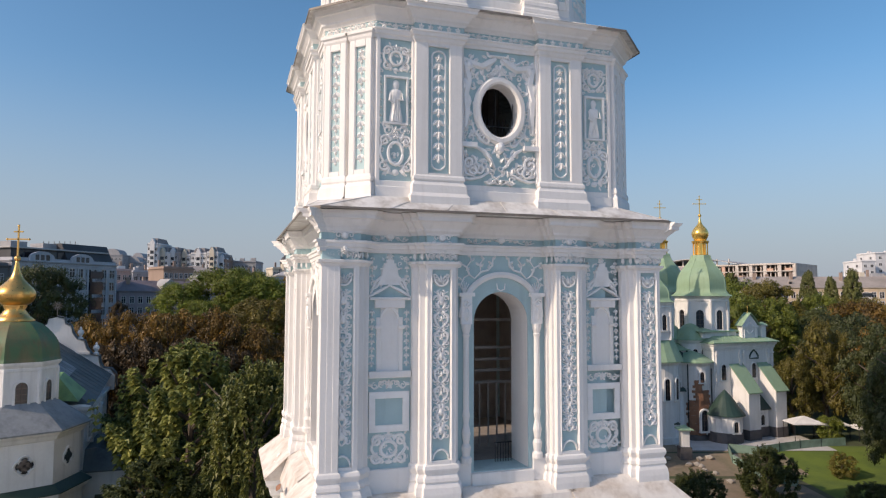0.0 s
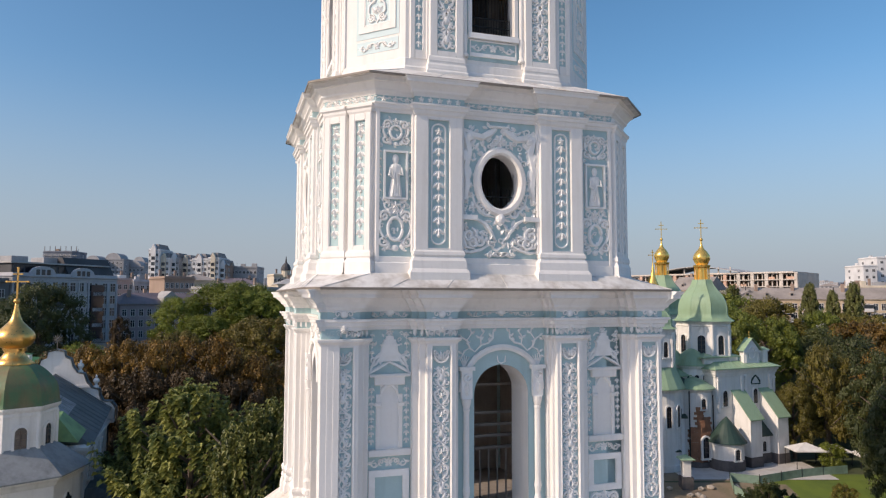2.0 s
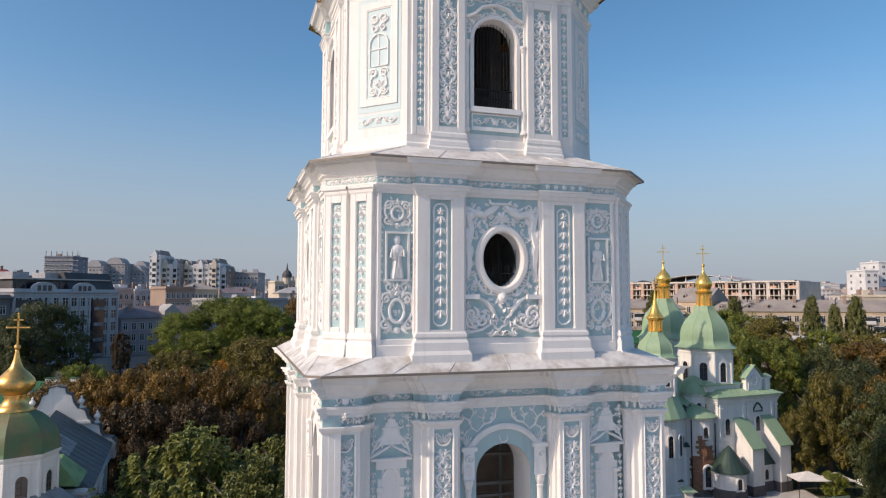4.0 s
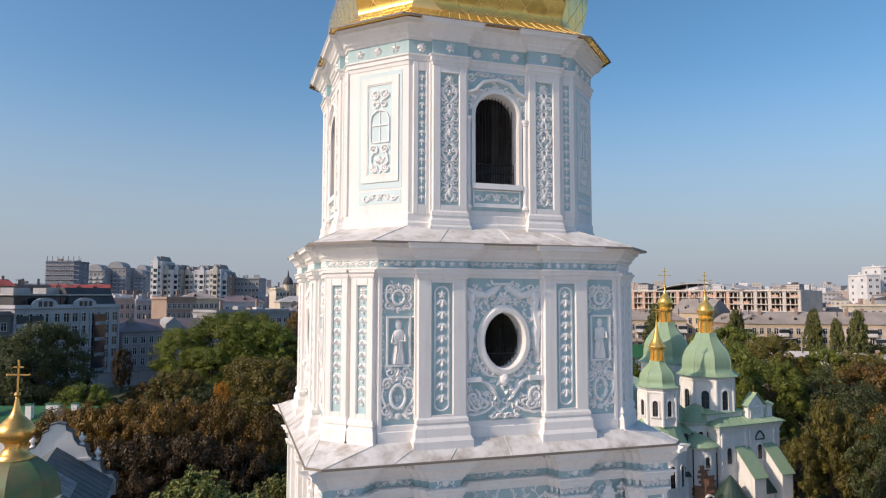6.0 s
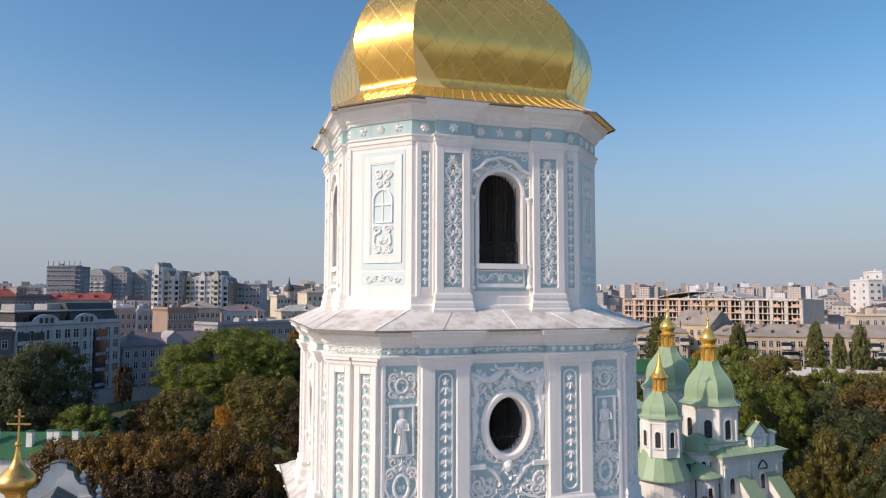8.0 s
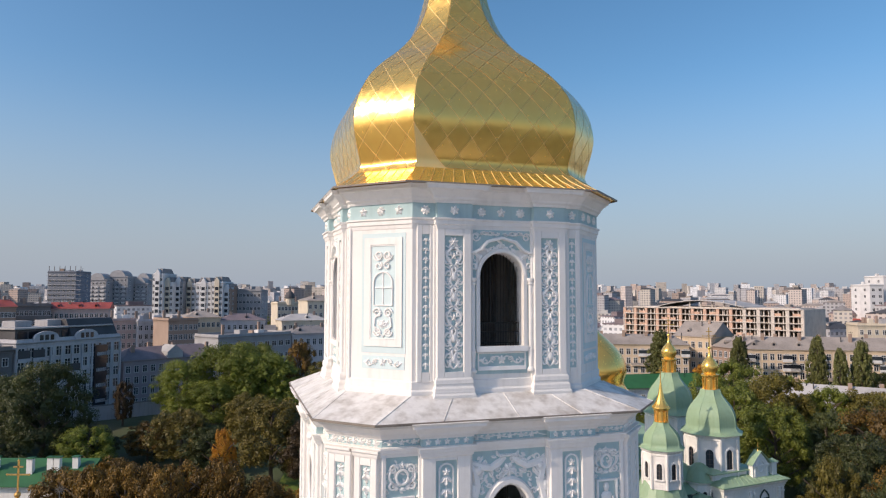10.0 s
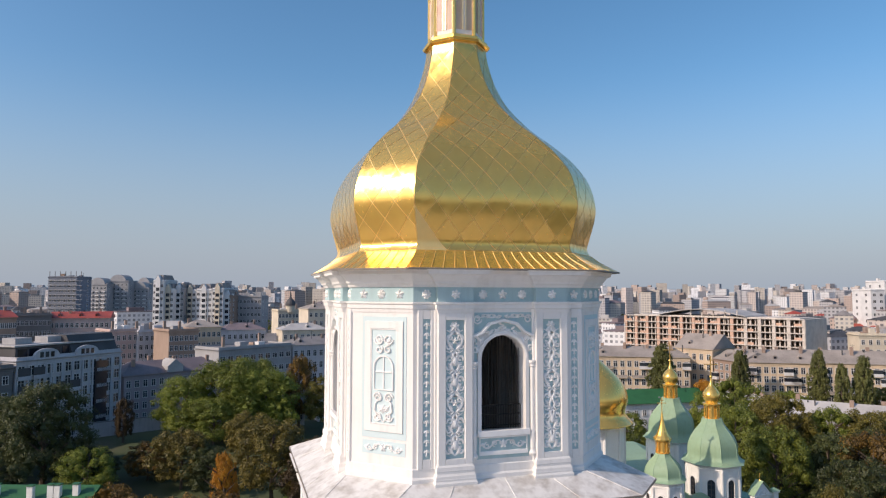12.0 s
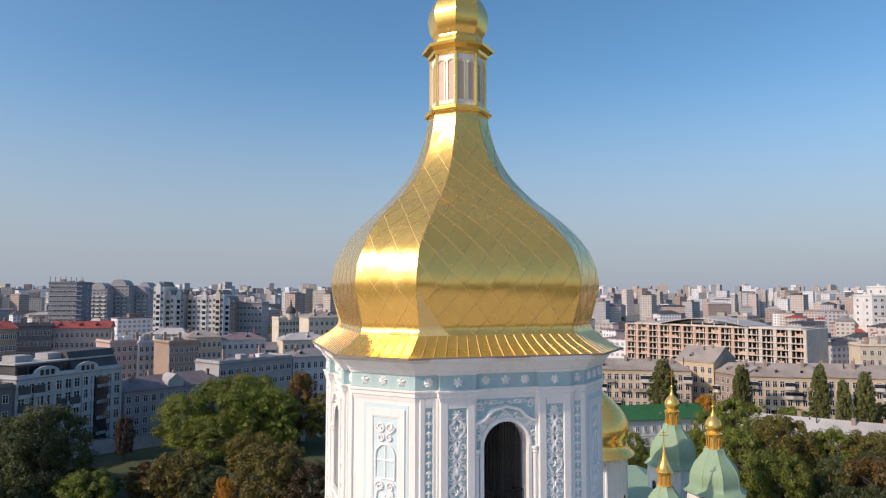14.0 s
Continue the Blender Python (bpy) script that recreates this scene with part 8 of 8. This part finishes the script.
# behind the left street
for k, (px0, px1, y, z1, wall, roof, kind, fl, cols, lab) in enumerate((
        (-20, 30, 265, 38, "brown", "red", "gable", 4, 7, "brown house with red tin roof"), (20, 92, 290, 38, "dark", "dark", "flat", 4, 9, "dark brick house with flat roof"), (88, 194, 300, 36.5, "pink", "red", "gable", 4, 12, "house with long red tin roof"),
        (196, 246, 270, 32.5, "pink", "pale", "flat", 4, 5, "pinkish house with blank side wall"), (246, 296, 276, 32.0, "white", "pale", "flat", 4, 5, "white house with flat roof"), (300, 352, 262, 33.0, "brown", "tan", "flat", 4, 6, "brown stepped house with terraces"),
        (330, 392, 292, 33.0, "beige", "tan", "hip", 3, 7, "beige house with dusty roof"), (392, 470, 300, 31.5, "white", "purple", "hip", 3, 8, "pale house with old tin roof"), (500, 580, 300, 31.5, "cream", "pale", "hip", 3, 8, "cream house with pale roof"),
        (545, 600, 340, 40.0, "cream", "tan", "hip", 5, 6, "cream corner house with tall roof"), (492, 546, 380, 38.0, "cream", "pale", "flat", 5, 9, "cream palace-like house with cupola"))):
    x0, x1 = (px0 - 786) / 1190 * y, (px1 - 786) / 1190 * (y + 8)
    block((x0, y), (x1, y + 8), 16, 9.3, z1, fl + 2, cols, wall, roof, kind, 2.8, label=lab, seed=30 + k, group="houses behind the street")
cup = thing("corner_cupola", pose(-88, 384, 38), "dark ribbed corner cupola with spire", "cupola")
part("cupola_drum", lathe([(2.4, -1), (2.4, 2.4), (2.8, 2.8)], 12), PLASTER["cream"], cup)
part("cupola_roof", lathe([(2.9, 2.8), (2.8, 4.4), (2.0, 6.0), (0.8, 7.0), (0.5, 8.2), (0.1, 11.0)], 12), ROOFS["dark"], cup)

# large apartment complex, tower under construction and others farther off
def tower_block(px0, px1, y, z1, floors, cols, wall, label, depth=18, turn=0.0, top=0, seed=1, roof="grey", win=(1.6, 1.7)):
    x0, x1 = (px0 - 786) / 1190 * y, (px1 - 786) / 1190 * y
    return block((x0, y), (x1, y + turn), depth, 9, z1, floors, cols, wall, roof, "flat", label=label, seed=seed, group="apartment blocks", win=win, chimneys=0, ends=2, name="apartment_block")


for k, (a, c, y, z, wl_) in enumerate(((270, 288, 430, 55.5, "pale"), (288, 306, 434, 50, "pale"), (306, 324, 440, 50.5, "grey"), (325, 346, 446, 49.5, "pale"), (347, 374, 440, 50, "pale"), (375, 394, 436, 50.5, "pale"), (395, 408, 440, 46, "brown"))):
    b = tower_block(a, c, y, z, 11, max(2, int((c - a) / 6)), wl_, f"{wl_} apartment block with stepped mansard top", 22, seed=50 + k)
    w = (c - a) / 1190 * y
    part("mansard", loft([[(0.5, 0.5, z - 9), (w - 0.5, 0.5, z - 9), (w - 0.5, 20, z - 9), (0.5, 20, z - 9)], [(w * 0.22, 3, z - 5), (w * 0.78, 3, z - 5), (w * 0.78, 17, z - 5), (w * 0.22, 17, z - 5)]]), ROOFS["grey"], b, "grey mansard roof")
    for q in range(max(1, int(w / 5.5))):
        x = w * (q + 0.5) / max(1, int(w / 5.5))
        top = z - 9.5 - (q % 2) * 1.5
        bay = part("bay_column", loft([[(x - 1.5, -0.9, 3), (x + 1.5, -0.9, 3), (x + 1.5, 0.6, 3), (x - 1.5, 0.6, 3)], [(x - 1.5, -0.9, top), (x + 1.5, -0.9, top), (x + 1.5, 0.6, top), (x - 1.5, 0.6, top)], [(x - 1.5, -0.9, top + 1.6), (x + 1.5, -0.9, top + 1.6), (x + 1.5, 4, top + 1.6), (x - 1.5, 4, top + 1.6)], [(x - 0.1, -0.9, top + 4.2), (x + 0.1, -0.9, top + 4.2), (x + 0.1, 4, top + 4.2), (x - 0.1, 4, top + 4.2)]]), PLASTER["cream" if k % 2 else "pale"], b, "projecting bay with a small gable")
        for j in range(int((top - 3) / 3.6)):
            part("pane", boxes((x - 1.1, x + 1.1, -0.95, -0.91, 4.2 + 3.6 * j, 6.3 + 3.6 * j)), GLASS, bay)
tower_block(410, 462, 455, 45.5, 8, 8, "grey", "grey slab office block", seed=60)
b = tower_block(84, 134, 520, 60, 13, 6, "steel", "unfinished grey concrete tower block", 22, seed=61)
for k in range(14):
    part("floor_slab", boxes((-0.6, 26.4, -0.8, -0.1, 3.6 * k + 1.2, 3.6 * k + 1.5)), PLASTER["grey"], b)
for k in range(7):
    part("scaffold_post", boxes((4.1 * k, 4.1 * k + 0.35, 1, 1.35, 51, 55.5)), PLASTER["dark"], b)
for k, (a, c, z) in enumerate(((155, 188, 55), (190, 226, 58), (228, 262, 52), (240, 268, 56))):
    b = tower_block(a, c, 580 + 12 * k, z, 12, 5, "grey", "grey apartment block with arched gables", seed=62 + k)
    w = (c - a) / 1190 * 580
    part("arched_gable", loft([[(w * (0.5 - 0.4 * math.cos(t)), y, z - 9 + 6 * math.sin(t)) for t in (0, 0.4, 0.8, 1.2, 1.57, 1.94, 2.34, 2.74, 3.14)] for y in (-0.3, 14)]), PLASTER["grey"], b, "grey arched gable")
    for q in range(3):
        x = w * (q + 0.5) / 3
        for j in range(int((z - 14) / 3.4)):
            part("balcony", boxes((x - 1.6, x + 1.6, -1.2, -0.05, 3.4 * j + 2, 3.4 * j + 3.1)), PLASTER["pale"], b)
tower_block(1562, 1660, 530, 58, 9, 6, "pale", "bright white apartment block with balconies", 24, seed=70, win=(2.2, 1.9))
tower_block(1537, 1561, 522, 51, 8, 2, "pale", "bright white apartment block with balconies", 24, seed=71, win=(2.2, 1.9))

# right side: beige apartment houses, green-roofed house, long low roof
block((51, 237), (83.5, 231.5), 13, 9.5, 26.2, 5, 14, "beige", "tan", "hip", 3.2, label="beige apartment house with balconies and dusty roof", seed=80, balconies=16, chimneys=4)
b = block((84, 246), (93, 236), 16, 9.5, 28.5, 5, 5, "beige", "tan", "gable", 5.0, label="beige gabled apartment house", seed=81, balconies=2)
block((93.5, 236), (97.5, 224), 13, 9.5, 25.5, 5, 5, "brown", "tan", "gable", 3.0, label="brownish apartment house wing", seed=82, balconies=3)
block((97.5, 224), (119, 219), 13, 9.5, 25.5, 5, 10, "beige", "tan", "gable", 3.8, label="beige apartment house with grey roof", seed=83, balconies=13, chimneys=4)
block((119.5, 222), (150, 214), 13, 9.5, 25.5, 5, 14, "beige", "tan", "gable", 3.8, label="beige apartment house with balconies", seed=84, balconies=15, chimneys=4)
block((150.5, 214), (180, 206), 13, 9.5, 26.5, 4, 11, "pink", "tan", "hip", 4.0, label="pinkish apartment house with dusty roof", seed=85, balconies=5)
b = block((50, 191), (75, 196), 10, 9.3, 17.0, 2, 10, "pale", "grey", "gable", 0.2, label="long pale house with bright green roof", seed=86, chimneys=0, win=(0.9, 1.5))
flat_roof(b, [(-0.8, -0.8), (26.3, -0.8), (26.3, 10.8), (-0.8, 10.8)], 7.8, 11.0, GREEN_BRIGHT, "green_roof", "bright green sheet-metal roof")
b = block((80, 186), (122, 160), 9, 8.5, 16.6, 1, 14, "grey", "pale", "gable", 3.2, label="long low pale wing with grey tin roof", seed=87, chimneys=5, win=(0.9, 1.5))

# unfinished concrete frame with brick infill and a curved roof
P0, P1 = Vector((94.0, 352.5)), Vector((152.7, 288.3))
L = (P1 - P0).length
site = thing("unfinished_building", pose(P0.x, P0.y, 9.3, 0, 0, math.degrees(math.atan2(P1.y - P0.y, P1.x - P0.x))), "unfinished concrete frame building with brick piers", "building")
CONC = material("raw_concrete", (0.56, 0.51, 0.46), 0.9, vary=0.2, scale=0.3, fine=3, streak=0.3)
PIER = material("orange_brick_pier", (0.56, 0.37, 0.28), 0.9, vary=0.25, scale=0.6, fine=6)
for k in range(10):
    z = 3.0 * k + 0.4
    part("slab", bevelled((0, L, 0, 26, z, z + 0.4)), CONC, site)
for k in range(15):
    x = L * k / 14
    part("pier", boxes((x - 0.75, x + 0.75, 0.25, 1.2, 0, 27.6)), PIER if k < 10 else CONC, site)
for k in range(43):
    x = L * k / 42
    part("inner_column", boxes((x - 0.22, x + 0.22, 1.3, 1.75, 0, 27.4)), CONC, site)
for k in range(9):
    for q in range(14):
        if (q * 7 + k * 3) % 6 < 2:
            x, e = L * q / 14, L / 14
            lo = x + e * (0.35 if q % 2 else 0.06)
            part("brick_infill", boxes((lo, lo + e * 0.5, 0.6, 0.95, 3.0 * k + 0.82, 3.0 * k + 1.9)), PIER, site)
part("inner_wall", boxes((0, L, 12, 12.5, 0, 27)), PLASTER["brown"], site)
part("end_wall", bevelled((L, L + 0.6, 0, 26, 0, 27.8)), CONC, site, "grey concrete end wall")
part("end_wall", bevelled((-0.6, 0, 0, 26, 0, 24)), CONC, site)
n = 14
bm = loft([[(L * (0.22 + 0.5 * i / n), y, 28.0 + e + 3.0 * math.sin(math.pi * i / n)) for y, e in ((-0.5, 0.2), (-0.5, 0.5), (24, 0.5), (24, 0.2))] for i in range(n + 1)])
part("curved_roof", bm, ROOFS["pale"], site, "pale curved roof shell")
part("upper_frame", bevelled((L * 0.05, L * 0.98, 1.5, 20, 27.6, 28.2)), CONC, site)
for k in range(14):
    x = L * (0.08 + 0.065 * k)
    part("upper_column", boxes((x - 0.25, x + 0.25, 1.8, 2.3, 24, 31 if 4 < k < 10 else 27.6)), CONC, site)
block((176, 288), (222, 280), 12, 9.3, 30.5, 5, 16, "cream", "pale", "flat", label="long low cream office block", seed=90)

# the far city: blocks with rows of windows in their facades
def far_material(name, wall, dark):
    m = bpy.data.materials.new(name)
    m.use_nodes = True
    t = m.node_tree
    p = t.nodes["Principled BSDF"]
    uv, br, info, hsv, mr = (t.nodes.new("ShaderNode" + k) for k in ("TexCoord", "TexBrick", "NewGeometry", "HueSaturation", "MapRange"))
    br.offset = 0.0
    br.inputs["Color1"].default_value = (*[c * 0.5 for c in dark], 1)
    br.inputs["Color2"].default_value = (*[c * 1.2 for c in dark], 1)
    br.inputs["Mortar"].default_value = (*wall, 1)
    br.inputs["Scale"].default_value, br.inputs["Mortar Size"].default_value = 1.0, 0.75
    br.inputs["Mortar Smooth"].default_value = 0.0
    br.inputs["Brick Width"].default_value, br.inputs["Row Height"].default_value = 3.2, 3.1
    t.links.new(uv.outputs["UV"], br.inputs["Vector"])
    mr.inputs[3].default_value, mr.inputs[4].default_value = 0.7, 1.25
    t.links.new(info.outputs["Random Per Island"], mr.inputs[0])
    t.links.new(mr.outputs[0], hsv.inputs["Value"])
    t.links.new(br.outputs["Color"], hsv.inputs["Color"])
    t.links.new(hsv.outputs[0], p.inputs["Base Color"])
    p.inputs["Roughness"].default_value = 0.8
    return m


# walls and windows paled, the white one bluish: haze painted into the colour
FAR = [far_material(n, w, d) for n, w, d in (("far_cream", (0.52, 0.48, 0.43), (0.24, 0.24, 0.25)), ("far_hazed_white", (0.66, 0.67, 0.69), (0.33, 0.35, 0.38)), ("far_grey", (0.40, 0.40, 0.42), (0.20, 0.20, 0.22)), ("far_brick", (0.42, 0.33, 0.29), (0.20, 0.19, 0.19)), ("far_pink", (0.50, 0.44, 0.41), (0.23, 0.22, 0.23)))]


FAR_ALL = {"v": [], "f": [], "uv": [], "m": []}


def far_joined(x, y, w, d, h, turn, mat, roof):
    """A block of the farthest city, collected into one mesh."""
    m, base = pose(x, y, rise(x, y) - 0.3, 0, 0, turn), len(FAR_ALL["v"])
    for z in (0, h):
        for a, b in ((-1, -1), (1, -1), (1, 1), (-1, 1)):
            FAR_ALL["v"].append(tuple(m @ Vector((a * w / 2, b * d / 2, z))))
    for i, run in enumerate((w, d, w, d)):
        j = (i + 1) % 4
        FAR_ALL["f"].append((base + i, base + j, base + 4 + j, base + 4 + i))
        FAR_ALL["uv"] += [(i * 40, 0), (i * 40 + run, 0), (i * 40 + run, h), (i * 40, h)]
        FAR_ALL["m"].append(mat)
    FAR_ALL["f"].append((base + 4, base + 5, base + 6, base + 7))
    FAR_ALL["uv"] += [(0, 0)] * 4
    FAR_ALL["m"].append(5)


def far_block(x, y, w, d, h, turn, mat, roof, roof_h, name, label):
    me = bpy.data.meshes.new("wall")
    v = [(-w / 2, -d / 2, 0), (w / 2, -d / 2, 0), (w / 2, d / 2, 0), (-w / 2, d / 2, 0)]
    me.from_pydata(v + [(a, b, h) for a, b, _ in v], [], [(0, 1, 5, 4), (1, 2, 6, 5), (2, 3, 7, 6), (3, 0, 4, 7)])
    uv = me.uv_layers.new(name="UVMap").data
    for f, (run, off) in enumerate(((w, 0), (d, w), (w, w + d), (d, 2 * w + d))):
        for q, (u, vv) in enumerate(((0, 0), (run, 0), (run, h), (0, h))):
            uv[f * 4 + q].uv = (u + off, vv)
    me.materials.append(mat)
    ob = thing(name, pose(x, y, rise(x, y) - 0.3, 0, 0, turn), label, "building", "far city blocks")
    part("wall", None, None, ob, mesh=me)
    if roof_h:
        bm = bmesh.new()
        e = 0.5
        q = [bm.verts.new(p) for p in ((-w / 2 - e, -d / 2 - e, h), (w / 2 + e, -d / 2 - e, h), (w / 2 + e, d / 2 + e, h), (-w / 2 - e, d / 2 + e, h), (-w / 2 + d * 0.3, 0, h + roof_h), (w / 2 - d * 0.3, 0, h + roof_h))]
        for f in ((0, 1, 5, 4), (1, 2, 5), (2, 3, 4, 5), (3, 0, 4), (3, 2, 1, 0)):
            bm.faces.new([q[i] for i in f])
    else:
        bm = boxes((-w / 2 - 0.2, w / 2 + 0.2, -d / 2 - 0.2, d / 2 + 0.2, h, h + 0.7), (-w * 0.2, w * 0.15, -d * 0.2, d * 0.2, h + 0.7, h + 3.2))
    part("roof", bm, roof, ob)


rf = random.Random(21)
for ring, (y0, y1, count, h0, h1) in enumerate(((318, 430, 50, 12, 24), (430, 600, 70, 12, 26), (600, 850, 85, 13, 30), (850, 1250, 85, 14, 42), (1250, 1900, 380, 15, 52), (1900, 3100, 620, 18, 72))):
    for k in range(count):
        y = y0 + (y1 - y0) * (k + rf.random()) / count
        s = rf.uniform(-0.72, 0.72)
        x = s * y
        if abs(s) < 0.12 and y < 600:
            continue
        if (70 < x < 190 and 270 < y < 400) or (-0.62 < s < -0.24 and y < 330):
            continue
        big = 1 + min(y, 900) / 2500
        w, d, h = rf.uniform(11, 26) * big, rf.uniform(10, 15) * big, rf.uniform(h0, h1)
        if ring < 3 and rf.random() < 0.7:
            h = min(h, rf.uniform(h0, h0 + 9))
        tall = ring > 2 and rf.random() < 0.28
        if tall:
            w, d = rf.uniform(13, 22), rf.uniform(13, 18)
            h = rf.uniform(h1 * 0.75, h1 * 1.05)
        pitched = ring < 4 and not tall and rf.random() < 0.65
        # farthest rings mostly take the haze-paled white and the grey
        if ring > 3:
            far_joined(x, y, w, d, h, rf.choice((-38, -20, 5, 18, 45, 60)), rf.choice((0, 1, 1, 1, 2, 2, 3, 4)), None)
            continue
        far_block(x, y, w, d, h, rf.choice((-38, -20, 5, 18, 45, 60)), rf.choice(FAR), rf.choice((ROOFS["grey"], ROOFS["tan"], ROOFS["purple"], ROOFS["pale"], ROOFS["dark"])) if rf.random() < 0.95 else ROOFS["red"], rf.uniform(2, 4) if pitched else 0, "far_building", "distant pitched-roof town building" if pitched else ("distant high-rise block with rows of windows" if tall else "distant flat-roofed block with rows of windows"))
me = bpy.data.meshes.new("far_city")
me.from_pydata(FAR_ALL["v"], [], FAR_ALL["f"])
lay = me.uv_layers.new(name="UVMap").data
for i, q in enumerate(FAR_ALL["uv"]):
    lay[i].uv = q
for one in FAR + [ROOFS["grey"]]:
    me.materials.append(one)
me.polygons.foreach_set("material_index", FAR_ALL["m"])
tagged(new("far_city", me), "far city blocks near the horizon, haze painted into their colour", "city", kind="stuff")
# added glowing cylinder that paints haze over the low sky, far behind everything
hz = bpy.data.materials.new("painted_horizon_haze")
hz.use_nodes = True
ht = hz.node_tree
ht.nodes.clear()
ho, hm, he, htr, hc, hs, hr = (ht.nodes.new("ShaderNode" + k) for k in ("OutputMaterial", "MixShader", "Emission", "BsdfTransparent", "TexCoord", "SeparateXYZ", "MapRange"))
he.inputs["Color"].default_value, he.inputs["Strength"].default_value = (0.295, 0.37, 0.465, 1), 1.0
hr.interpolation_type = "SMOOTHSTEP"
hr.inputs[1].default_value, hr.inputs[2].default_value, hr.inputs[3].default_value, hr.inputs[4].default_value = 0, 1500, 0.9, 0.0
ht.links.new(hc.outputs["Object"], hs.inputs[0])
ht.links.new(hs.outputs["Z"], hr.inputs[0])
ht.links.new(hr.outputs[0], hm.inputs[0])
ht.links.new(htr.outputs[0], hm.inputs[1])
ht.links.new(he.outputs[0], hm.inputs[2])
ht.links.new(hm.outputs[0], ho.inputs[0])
tagged(part("backdrop", loft([ringed(0, 0, 4300, z, 64) for z in (-5, 700, 1500)], caps=False), hz, None), "added glowing backdrop that paints pale grey haze low over the horizon", "sky", kind="structure")
# treetops between the far houses
for k in range(70):
    y = rf.uniform(255, 900)
    x = rf.uniform(-0.68, 0.68) * y
    if abs(x) < 0.1 * y or (60 < x < 190 and y < 400):
        continue
    tree(x, y, rise(x, y) + rf.uniform(10, 17), rf.uniform(5, 8), rf.choice(("green", "dark", "olive", "green", "brown")), kind="far", low=0.1, name="street_tree", group="far street trees")
